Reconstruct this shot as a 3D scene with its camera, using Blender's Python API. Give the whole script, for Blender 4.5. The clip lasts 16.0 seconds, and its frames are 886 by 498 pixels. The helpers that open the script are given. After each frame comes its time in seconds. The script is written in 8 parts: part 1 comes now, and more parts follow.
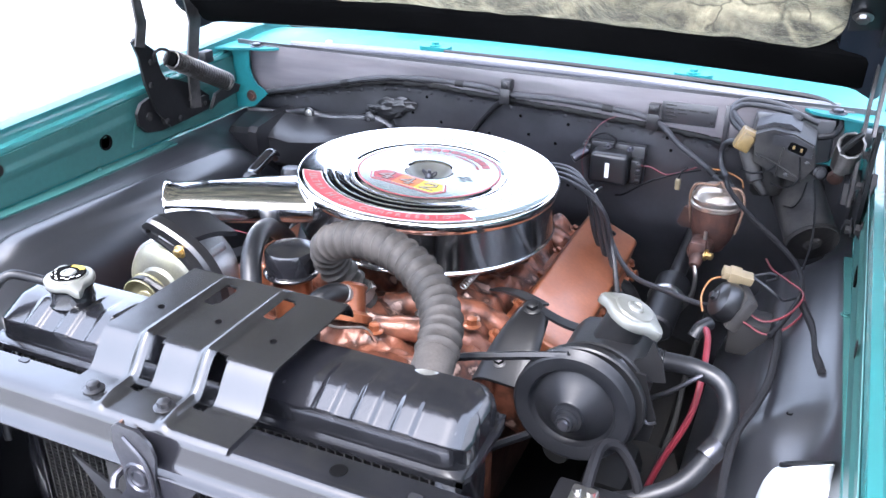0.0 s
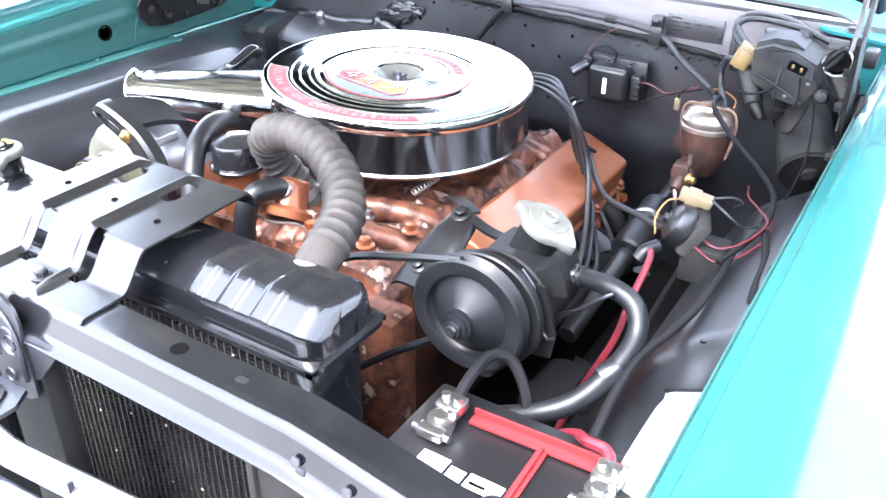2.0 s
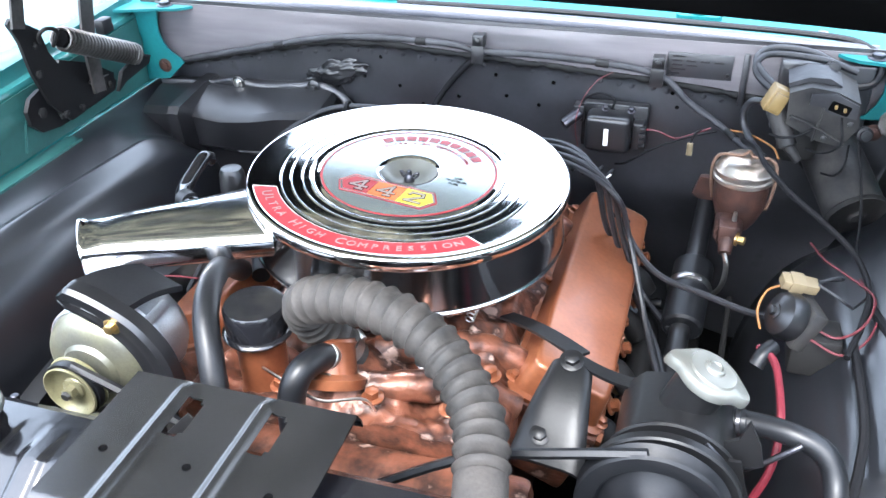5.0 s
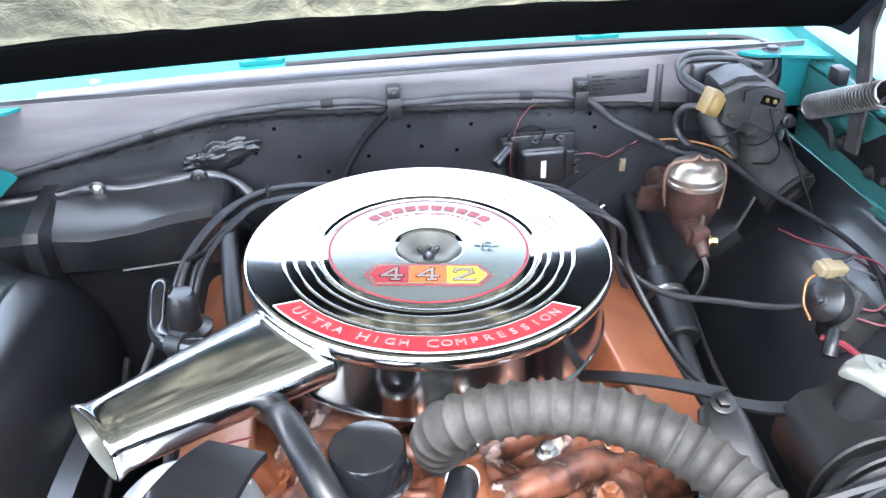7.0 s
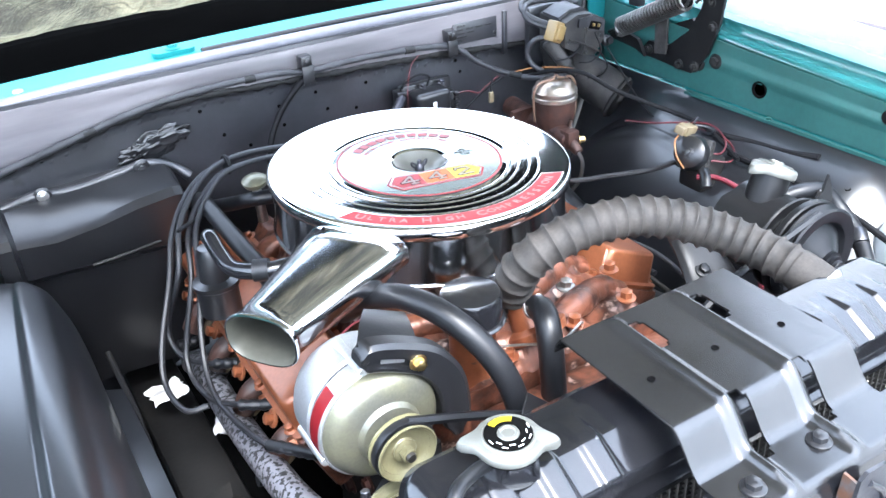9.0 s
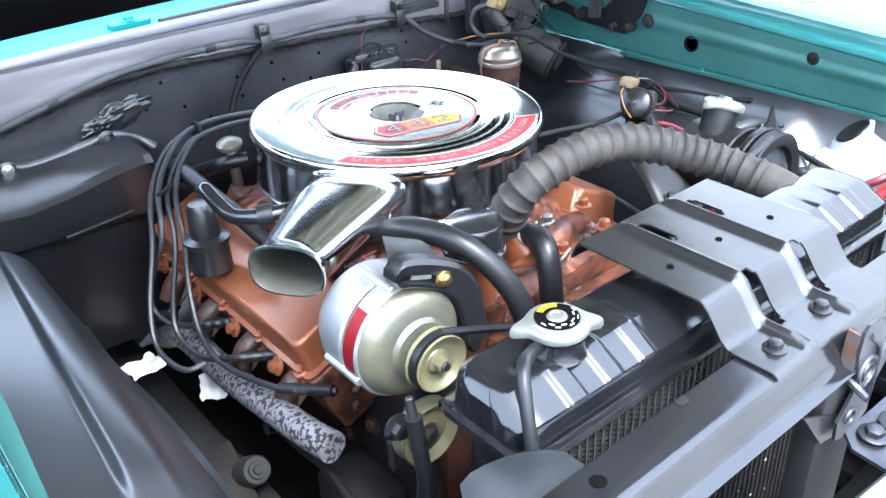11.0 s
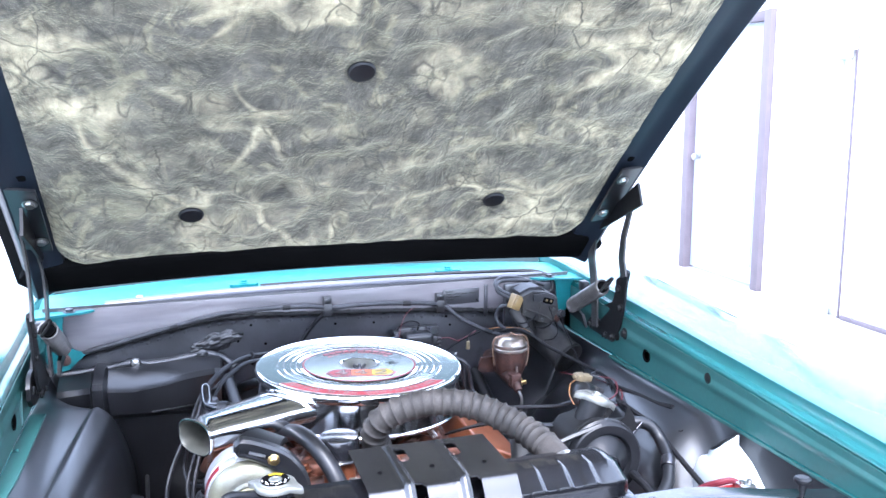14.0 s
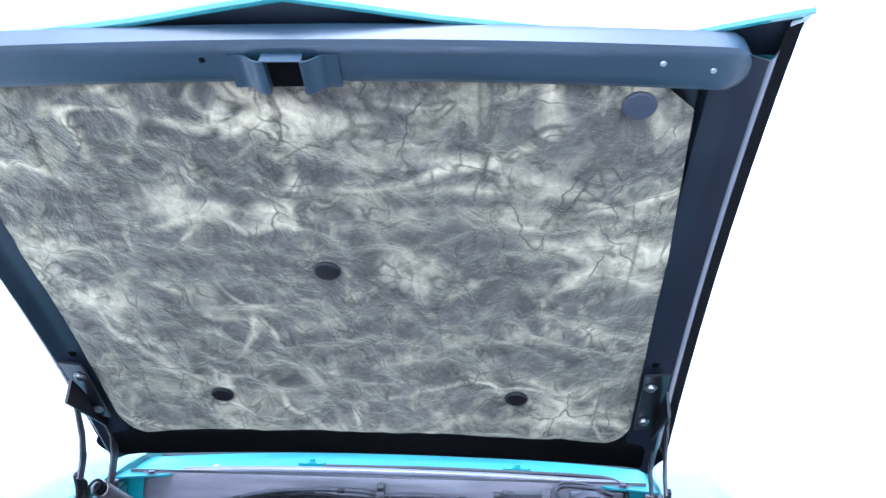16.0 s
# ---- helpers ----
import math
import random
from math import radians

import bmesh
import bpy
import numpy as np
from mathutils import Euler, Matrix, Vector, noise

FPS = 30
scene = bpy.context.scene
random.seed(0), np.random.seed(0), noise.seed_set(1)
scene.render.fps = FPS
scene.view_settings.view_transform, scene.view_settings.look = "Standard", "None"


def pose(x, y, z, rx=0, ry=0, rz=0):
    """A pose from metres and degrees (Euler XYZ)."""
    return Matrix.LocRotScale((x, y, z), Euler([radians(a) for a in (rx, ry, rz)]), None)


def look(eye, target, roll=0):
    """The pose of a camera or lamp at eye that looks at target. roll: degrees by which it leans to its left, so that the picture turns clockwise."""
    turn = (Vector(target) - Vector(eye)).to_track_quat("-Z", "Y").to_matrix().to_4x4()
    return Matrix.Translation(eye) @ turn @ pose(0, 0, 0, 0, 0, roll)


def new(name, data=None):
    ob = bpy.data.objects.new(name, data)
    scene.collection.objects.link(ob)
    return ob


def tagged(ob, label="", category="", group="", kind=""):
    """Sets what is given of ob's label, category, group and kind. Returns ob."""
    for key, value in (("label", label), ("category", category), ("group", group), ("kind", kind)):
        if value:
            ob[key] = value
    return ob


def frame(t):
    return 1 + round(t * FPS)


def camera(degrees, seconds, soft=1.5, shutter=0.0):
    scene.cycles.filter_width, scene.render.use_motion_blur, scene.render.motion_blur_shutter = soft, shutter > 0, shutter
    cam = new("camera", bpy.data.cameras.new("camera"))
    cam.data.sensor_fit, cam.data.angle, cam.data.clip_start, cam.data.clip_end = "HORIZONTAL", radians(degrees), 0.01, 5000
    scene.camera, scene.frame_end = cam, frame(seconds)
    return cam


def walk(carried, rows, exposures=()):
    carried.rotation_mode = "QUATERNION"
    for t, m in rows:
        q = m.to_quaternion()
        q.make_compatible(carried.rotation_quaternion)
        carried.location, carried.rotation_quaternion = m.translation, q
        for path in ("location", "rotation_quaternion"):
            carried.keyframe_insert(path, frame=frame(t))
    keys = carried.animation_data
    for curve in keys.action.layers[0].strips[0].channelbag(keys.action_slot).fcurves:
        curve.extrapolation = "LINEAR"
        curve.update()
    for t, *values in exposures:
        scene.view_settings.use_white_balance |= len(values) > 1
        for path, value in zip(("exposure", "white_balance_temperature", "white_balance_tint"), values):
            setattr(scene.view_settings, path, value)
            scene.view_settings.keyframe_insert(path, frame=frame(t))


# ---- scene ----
cam = camera(54.5, 16.0)
EXPOSURES = [(0.0, 3.21, 5750, 15), (0.5, 3.33, 5820, 15), (1.0, 3.33, 5850, 15), (1.6, 3.6, 5850, 13), (2.5, 4.12, 5950, 13), (3.0, 3.95, 5900, 11), (3.6, 3.25, 5800, 8), (7.0, 3.47, 5800, 8), (9.0, 3.45, 5700, 8), (11.5, 3.33, 5550, 8), (13.0, 3.38, 5500, 8), (13.5, 3.52, 5550, 9), (14.0, 3.15, 5350, 15), (14.6, 3.4, 5250, 15), (15.3, 2.86, 5100, 15), (16.0, 2.68, 4880, 15)]
PATH = [
    (0, (0.594, -0.563, 1.449), (-0.142, 1.081, 0.58), 0.3),
    (0.5, (0.722, -0.518, 1.448), (-0.089, 1.06, 0.525), 0.1),
    (1, (0.782, -0.476, 1.435), (-0.081, 1.056, 0.482), 0.3),
    (1.5, (0.796, -0.447, 1.414), (-0.103, 1.048, 0.436), 0.3),
    (2, (0.803, -0.434, 1.396), (-0.115, 1.029, 0.387), 0.5),
    (2.5, (0.799, -0.432, 1.405), (-0.132, 1.004, 0.371), 0.7),
    (3, (0.726, -0.395, 1.438), (-0.214, 1.025, 0.389), 0.6),
    (3.5, (0.614, -0.377, 1.477), (-0.307, 1.051, 0.422), -0.4),
    (4, (0.559, -0.371, 1.49), (-0.252, 1.122, 0.436), -1.3),
    (4.2, (0.527, -0.358, 1.484), (-0.223, 1.162, 0.423), -1.4),
    (6.3, (0.095, -0.264, 1.495), (-0.003, 1.412, 0.409), -2.1),
    (6.5, (0.043, -0.261, 1.494), (0.036, 1.424, 0.416), -2.0),
    (7, (-0.088, -0.207, 1.476), (0.114, 1.491, 0.438), -2.1),
    (7.5, (-0.17, -0.17, 1.474), (0.23, 1.51, 0.465), -2.3),
    (8, (-0.315, -0.202, 1.472), (0.282, 1.426, 0.474), -2.7),
    (8.5, (-0.434, -0.262, 1.452), (0.33, 1.293, 0.453), -3.2),
    (9, (-0.56, -0.332, 1.459), (0.302, 1.164, 0.449), -3.2),
    (9.2, (-0.608, -0.329, 1.461), (0.282, 1.151, 0.452), -3.1),
    (11.3, (-0.733, -0.326, 1.399), (0.353, 1.028, 0.405), -2.6),
    (11.5, (-0.71, -0.369, 1.402), (0.366, 0.995, 0.411), -2.1),
    (12, (-0.678, -0.489, 1.401), (0.34, 0.931, 0.428), -1.3),
    (12.5, (-0.668, -0.676, 1.423), (0.249, 0.838, 0.493), -1.0),
    (13, (-0.575, -0.832, 1.461), (0.256, 0.794, 0.645), -0.9),
    (13.5, (-0.427, -0.94, 1.493), (0.316, 0.815, 0.884), -0.7),
    (14, (-0.342, -1.099, 1.505), (0.223, 0.788, 1.156), -0.5),
    (14.5, (-0.231, -1.258, 1.513), (0.111, 0.707, 1.368), -0.0),
    (15, (-0.045, -1.313, 1.537), (0.072, 0.683, 1.517), 0.4),
    (15.5, (0.158, -1.291, 1.562), (0.1, 0.708, 1.6), 0.6),
    (16, (0.31, -1.182, 1.545), (0.172, 0.813, 1.606), 0.7),
]
walk(cam, [(t, look(eye, target, roll)) for t, eye, target, roll in PATH], exposures=EXPOSURES)

# ---- light ----
world = bpy.data.worlds.new("sky")
scene.world = world
world.use_nodes = True
wt = world.node_tree
sky = wt.nodes.new("ShaderNodeTexSky")
sky.sky_type, sky.sun_disc = "NISHITA", False
sky.sun_elevation, sky.sun_rotation = radians(58), radians(190)
sky.air_density, sky.dust_density, sky.ozone_density = 1.0, 5.0, 1.0
cloud = wt.nodes.new("ShaderNodeMix")
cloud.data_type = "RGBA"
cloud.inputs["Factor"].default_value = 0.5
cloud.inputs["B"].default_value = (7.4, 7.8, 8.3, 1)
wt.links.new(sky.outputs["Color"], cloud.inputs["A"])
wt.links.new(cloud.outputs["Result"], wt.nodes["Background"].inputs["Color"])
wt.nodes["Background"].inputs["Strength"].default_value = 0.14
sun = new("sun", bpy.data.lights.new("sun", "SUN"))
sun.data.energy, sun.data.angle, sun.data.color = 0.9, radians(20), (1.0, 0.97, 0.92)
SUN_EL, SUN_AZ = radians(58), radians(-100)
sun.matrix_world = look((6 * math.cos(SUN_EL) * math.cos(SUN_AZ), 6 * math.cos(SUN_EL) * math.sin(SUN_AZ), 6 * math.sin(SUN_EL)), (0, 0, 0))


# ---- materials ----
def surface(name, col, rough=0.5, metal=0.0, col2=None, scale=8.0, fine=120.0, bump=0.05, vary=0.12, coat=0.0, spec=0.5,
            lo=0.35, hi=0.65, wear=None, stretch=(1, 1, 1), sub=0.0, wave=0.0):
    """A painted, metal, rubber or plastic surface: colour varies at two scales, the fine one also as relief and gloss."""
    m = bpy.data.materials.new(name)
    m.use_nodes = True
    nt = m.node_tree
    n, ln = nt.nodes, nt.links
    b = n["Principled BSDF"]
    tc, mp = n.new("ShaderNodeTexCoord"), n.new("ShaderNodeMapping")
    mp.inputs["Scale"].default_value = stretch
    ln.new(tc.outputs["Object"], mp.inputs["Vector"])
    big, small = n.new("ShaderNodeTexNoise"), n.new("ShaderNodeTexNoise")
    for tex, s, d in ((big, scale, 4), (small, fine, 3)):
        tex.inputs["Scale"].default_value, tex.inputs["Detail"].default_value = s, d
        ln.new(mp.outputs["Vector"], tex.inputs["Vector"])
    ramp = n.new("ShaderNodeMapRange")
    ramp.inputs["From Min"].default_value, ramp.inputs["From Max"].default_value = lo, hi
    ln.new(big.outputs["Fac"], ramp.inputs["Value"])
    mix = n.new("ShaderNodeMix")
    mix.data_type = "RGBA"
    c2 = col2 or [min(1, c * (1 + 2.2 * vary) + 0.01 * vary) for c in col]
    mix.inputs["A"].default_value, mix.inputs["B"].default_value = (*col, 1), (*c2, 1)
    ln.new(ramp.outputs["Result"], mix.inputs["Factor"])
    out = mix.outputs["Result"]
    grain = n.new("ShaderNodeMix")
    grain.data_type, grain.blend_type = "RGBA", "MULTIPLY"
    grain.inputs["Factor"].default_value = min(1, vary * 2.5)
    g2 = n.new("ShaderNodeMapRange")
    g2.inputs["From Min"].default_value, g2.inputs["From Max"].default_value = 0.3, 0.7
    g2.inputs["To Min"].default_value, g2.inputs["To Max"].default_value = 0.6, 1.15
    ln.new(small.outputs["Fac"], g2.inputs["Value"])
    ln.new(out, grain.inputs["A"])
    ln.new(g2.outputs["Result"], grain.inputs["B"])
    out = grain.outputs["Result"]
    if wear:
        wn = n.new("ShaderNodeTexNoise")
        wn.inputs["Scale"].default_value, wn.inputs["Detail"].default_value = wear[1], 6
        ln.new(tc.outputs["Object"], wn.inputs["Vector"])
        wr = n.new("ShaderNodeMapRange")
        wr.inputs["From Min"].default_value, wr.inputs["From Max"].default_value = wear[2], wear[2] + 0.05
        ln.new(wn.outputs["Fac"], wr.inputs["Value"])
        wm = n.new("ShaderNodeMix")
        wm.data_type = "RGBA"
        wm.inputs["B"].default_value = (*wear[0], 1)
        ln.new(wr.outputs["Result"], wm.inputs["Factor"])
        ln.new(out, wm.inputs["A"])
        out = wm.outputs["Result"]
    ln.new(out, b.inputs["Base Color"])
    rr = n.new("ShaderNodeMapRange")
    rr.inputs["To Min"].default_value, rr.inputs["To Max"].default_value = max(0.02, rough * 0.82), min(1, rough * 1.2)
    ln.new(big.outputs["Fac"], rr.inputs["Value"])
    ln.new(rr.outputs["Result"], b.inputs["Roughness"])
    b.inputs["Metallic"].default_value = metal
    b.inputs["Coat Weight"].default_value = coat
    b.inputs["Coat Roughness"].default_value = 0.08
    b.inputs["Specular IOR Level"].default_value = spec
    b.inputs["Subsurface Weight"].default_value = sub
    b.inputs["Subsurface Radius"].default_value = (0.02, 0.02, 0.02)
    if bump:
        bp = n.new("ShaderNodeBump")
        bp.inputs["Strength"].default_value, bp.inputs["Distance"].default_value = bump, 0.004
        ln.new(small.outputs["Fac"], bp.inputs["Height"])
        ln.new(bp.outputs["Normal"], b.inputs["Normal"])
        if wave:
            w2 = n.new("ShaderNodeBump")
            w2.inputs["Strength"].default_value, w2.inputs["Distance"].default_value = wave, 0.01
            ln.new(big.outputs["Fac"], w2.inputs["Height"])
            ln.new(w2.outputs["Normal"], bp.inputs["Normal"])
    return m


TEAL = surface("teal_paint", (0.04, 0.19, 0.19), 0.2, 0.0, vary=0.06, coat=1.0, bump=0.008, fine=900)
TEAL.node_tree.nodes["Principled BSDF"].inputs["Coat IOR"].default_value = 1.9
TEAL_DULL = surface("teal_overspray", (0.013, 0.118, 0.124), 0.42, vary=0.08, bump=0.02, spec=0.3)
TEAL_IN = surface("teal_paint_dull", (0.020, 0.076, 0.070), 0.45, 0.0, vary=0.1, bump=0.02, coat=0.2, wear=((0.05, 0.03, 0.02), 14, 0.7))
PLATE_BLACK = surface("satin_black_plate", (0.006, 0.006, 0.0065), 0.24, 0.0, col2=(0.011, 0.011, 0.0115), bump=0.012, fine=300, spec=0.85, wave=0.08, scale=14)
BLACK = surface("satin_black_paint", (0.006, 0.0062, 0.0072), 0.31, 0.0, col2=(0.013, 0.013, 0.0145), bump=0.03, fine=260, spec=0.6)
FIREWALL = surface("brushed_black_paint", (0.012, 0.0125, 0.0148), 0.33, 0.0, col2=(0.032, 0.033, 0.038), bump=0.05, fine=110, vary=0.12, spec=0.85, scale=9, wave=0.22, wear=((0.009, 0.009, 0.010), 9, 0.66))
PLENUM = surface("brushed_grey_primer", (0.068, 0.065, 0.071), 0.33, 0.0, col2=(0.130, 0.122, 0.130), spec=0.9, bump=0.02, fine=60, vary=0.1, stretch=(0.3, 1, 2.5), scale=7)
GLOSS = surface("gloss_black_paint", (0.005, 0.0053, 0.0063), 0.16, 0.0, col2=(0.010, 0.010, 0.012), bump=0.012, fine=300, coat=0.35, spec=0.5, wave=0.12, scale=12,
                wear=((0.1, 0.1, 0.1), 60, 0.73))
UNDER = surface("dull_black_metal", (0.008, 0.008, 0.0085), 0.65, 0.0, col2=(0.016, 0.0155, 0.015), bump=0.1, fine=90, spec=0.22)
APRON = surface("smooth_black_paint", (0.0090, 0.0100, 0.0125), 0.30, 0.0, col2=(0.0125, 0.0135, 0.0165), bump=0.015, fine=200, spec=0.9, wave=0.04)
PUMP_BLACK = surface("pump_black_paint", (0.0045, 0.0046, 0.0052), 0.40, 0.0, col2=(0.008, 0.008, 0.0085), bump=0.05, fine=200, spec=0.3)
DULL_ARM = surface("worn_hinge_steel", (0.085, 0.08, 0.078), 0.42, 0.5, col2=(0.035, 0.033, 0.032), bump=0.05, fine=200, scale=26)
LATCH = surface("stained_steel", (0.085, 0.085, 0.092), 0.33, 0.85, col2=(0.05, 0.05, 0.06), scale=30, bump=0.05, fine=200)
TRIM_BLUE = surface("hood_frame_slate", (0.013, 0.026, 0.038), 0.36, bump=0.02, fine=300, spec=0.5)
TRIM_BLACK = surface("hood_frame_black", (0.007, 0.0105, 0.0165), 0.38, bump=0.02, fine=300, spec=0.5)
RUBBER = surface("black_rubber", (0.0048, 0.0052, 0.0064), 0.40, bump=0.05, fine=300, vary=0.25, spec=0.36)
GREY_HOSE = surface("dusty_grey_rubber", (0.018, 0.017, 0.016), 0.58, col2=(0.046, 0.041, 0.037), bump=0.15, fine=260, scale=22, vary=0.2, spec=0.2)
CHROME = surface("chrome", (0.86, 0.87, 0.88), 0.065, 1.0, vary=0.02, bump=0.004, fine=30)
CHROME_HAZE = surface("hazed_chrome", (0.80, 0.81, 0.83), 0.13, 1.0, col2=(0.74, 0.75, 0.77), vary=0.03, bump=0.01, fine=60)
BRIGHT = surface("anodised_trim", (0.30, 0.31, 0.34), 0.2, 1.0, vary=0.04, bump=0.02, fine=200)
SATIN_TRIM = surface("satin_aluminium_trim", (0.16, 0.163, 0.178), 0.3, 0.9, vary=0.05, bump=0.03, fine=200, scale=14)
DUSTY_CASE = surface("dusty_grey_casting", (0.016, 0.016, 0.017), 0.55, 0.0, col2=(0.040, 0.038, 0.036), bump=0.12, fine=200, scale=24, spec=0.25)
STEEL = surface("zinc_steel", (0.55, 0.55, 0.54), 0.3, 1.0, col2=(0.35, 0.34, 0.32), bump=0.03, fine=300)
DARK_STEEL = surface("dark_spring_steel", (0.16, 0.155, 0.15), 0.35, 0.9, col2=(0.08, 0.075, 0.07), bump=0.03)
# Dull grey, darkened further to put in the shade deep inside the snorkel.
LINER = surface("dull_shaded_liner", (0.055, 0.055, 0.045), 0.5, 0.4, bump=0.05)
ALU = surface("cast_aluminium", (0.5, 0.51, 0.52), 0.42, 0.85, col2=(0.4, 0.42, 0.45), bump=0.08, fine=500)
GOLD = surface("gold_zinc_plating", (0.185, 0.178, 0.118), 0.36, 0.6, col2=(0.125, 0.125, 0.105), bump=0.03, fine=300, scale=18)
BRASS = surface("brass", (0.7, 0.5, 0.22), 0.3, 1.0, bump=0.02)
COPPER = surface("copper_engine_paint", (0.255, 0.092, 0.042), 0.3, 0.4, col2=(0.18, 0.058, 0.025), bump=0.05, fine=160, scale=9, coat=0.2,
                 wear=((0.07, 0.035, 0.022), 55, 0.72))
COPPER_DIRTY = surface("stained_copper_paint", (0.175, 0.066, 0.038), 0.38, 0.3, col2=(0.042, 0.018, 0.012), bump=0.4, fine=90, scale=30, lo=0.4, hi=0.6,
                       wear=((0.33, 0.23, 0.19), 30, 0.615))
DARK_COPPER = surface("dark_copper_paint", (0.075, 0.028, 0.017), 0.5, 0.1, col2=(0.018, 0.012, 0.010), bump=0.3, fine=80, scale=14)
RUST_STEEL = surface("rust_streaked_steel", (0.10, 0.085, 0.08), 0.45, 0.5, col2=(0.13, 0.065, 0.04), scale=60, lo=0.45, hi=0.6, bump=0.1, fine=200)
RUSTY = surface("rusted_wire", (0.16, 0.10, 0.07), 0.5, 0.4, bump=0.1)
IRON = surface("rusty_cast_iron", (0.082, 0.038, 0.028), 0.5, 0.3, col2=(0.035, 0.019, 0.016), bump=0.25, fine=160, scale=40)
CAP_SILVER = surface("dull_silver_plate", (0.20, 0.205, 0.19), 0.36, 0.45, col2=(0.12, 0.12, 0.105), bump=0.03, scale=30)
PLATED = surface("cadmium_plate", (0.42, 0.40, 0.37), 0.3, 0.85, col2=(0.30, 0.24, 0.19), bump=0.08, wave=0.2, scale=30)
SILVER_LABEL = surface("silver_label", (0.23, 0.26, 0.25), 0.2, 0.7, vary=0.03, bump=0.0)
LETTERING = surface("pale_lettering", (0.20, 0.185, 0.175), 0.4, 0.2, vary=0.03, bump=0.0)
RED = surface("red_label", (0.21, 0.010, 0.015), 0.4, 0.0, vary=0.05, bump=0.0)
ORANGE = surface("orange_label", (0.42, 0.085, 0.012), 0.4, 0.0, vary=0.05, bump=0.0)
YELLOW = surface("yellow_label", (0.46, 0.33, 0.018), 0.4, 0.0, vary=0.05, bump=0.0)
PULLEY = surface("worn_pulley_black", (0.006, 0.0065, 0.008), 0.36, 0.0, col2=(0.010, 0.0105, 0.012), bump=0.04, fine=260, spec=0.24, scale=30)
CHASSIS = surface("mottled_chassis_black", (0.010, 0.010, 0.010), 0.55, 0.0, col2=(0.022, 0.020, 0.018), bump=0.12, fine=110, scale=14, spec=0.12)
RETAINER = surface("slate_plastic", (0.020, 0.023, 0.036), 0.4, bump=0.03, fine=300)
SHIELD = surface("dusty_grey_sheet", (0.009, 0.011, 0.013), 0.45, 0.0, col2=(0.022, 0.025, 0.028), bump=0.08, fine=160, scale=20)
GOLD_DISH = surface("gold_plated_pulley", (0.20, 0.185, 0.10), 0.34, 0.4, col2=(0.15, 0.14, 0.085), bump=0.02, fine=300, scale=20)
# Print black, also used flat to stand in for shade in holes and slots.
INK_SHADE = surface("ink_and_shade_black", (0.0016, 0.0016, 0.0017), 0.8, 0.0, bump=0.0, spec=0.03)
WHITE_PAPER = surface("white_label", (0.75, 0.75, 0.73), 0.6, vary=0.05, bump=0.02)
RED_PLASTIC = surface("red_plastic", (0.24, 0.016, 0.018), 0.38, vary=0.1, bump=0.03)
DUST = surface("dried_dust", (0.34, 0.32, 0.27), 0.8, bump=0.1)
SEAL_GREY = surface("grey_seal_rubber", (0.055, 0.058, 0.072), 0.36, bump=0.03, fine=200, spec=0.5)
WIRE_BLACK = surface("black_wire", (0.006, 0.006, 0.007), 0.6, bump=0.0, spec=0.14)
HARNESS = surface("taped_loom", (0.02, 0.0205, 0.023), 0.5, col2=(0.04, 0.04, 0.044), scale=30, bump=0.15, fine=90, spec=0.3)
WIRE_GREY = surface("grey_wire", (0.013, 0.0135, 0.016), 0.45, bump=0.0, spec=0.45)
WIRE_RED = surface("red_wire", (0.075, 0.010, 0.014), 0.42, bump=0.0)
WIRE_PINK = surface("pink_red_cable", (0.10, 0.009, 0.016), 0.42, bump=0.0)
WIRE_YELLOW = surface("orange_wire", (0.20, 0.085, 0.022), 0.45, bump=0.0)
WHITE_TANK = surface("white_translucent_plastic", (0.46, 0.51, 0.54), 0.4, vary=0.04, bump=0.02, sub=0.3)
TAN_PLASTIC = surface("yellowed_plastic", (0.17, 0.115, 0.042), 0.45, vary=0.1, bump=0.03)
LIGHT_PLASTIC = surface("pale_plastic", (0.15, 0.118, 0.068), 0.5, vary=0.08, bump=0.02)
GLASS_DARK = surface("matte_dark_glass", (0.02, 0.03, 0.03), 0.6, vary=0.02, bump=0.0, spec=0.05)
WALL = surface("white_siding_paint", (0.80, 0.80, 0.80), 0.7, vary=0.04, bump=0.03)
DOOR_WHITE = surface("door_paint", (0.42, 0.46, 0.54), 0.5, vary=0.04, bump=0.02)
# Darker copy of the trim paint: the door frame's shade is in its colour.
JAMB = surface("shaded_trim_paint", (0.11, 0.09, 0.10), 0.6, vary=0.06, bump=0.02)
GROUND = surface("pale_concrete", (0.34, 0.335, 0.32), 0.85, col2=(0.28, 0.275, 0.26), scale=2, fine=60, bump=0.1)
FOIL = surface("scorched_manifold_paint", (0.17, 0.17, 0.19), 0.5, 0.3, col2=(0.012, 0.012, 0.012), scale=150, lo=0.50, hi=0.54, bump=0.2, fine=150)
TUBE = surface("dusty_radiator_tube", (0.026, 0.025, 0.022), 0.65, 0.0, col2=(0.008, 0.008, 0.008), scale=40, bump=0.05, wear=((0.28, 0.25, 0.2), 140, 0.7))
FINS = surface("radiator_fins", (0.009, 0.009, 0.0095), 0.5, 0.3, bump=0.1, fine=400, wear=((0.3, 0.28, 0.24), 90, 0.72))


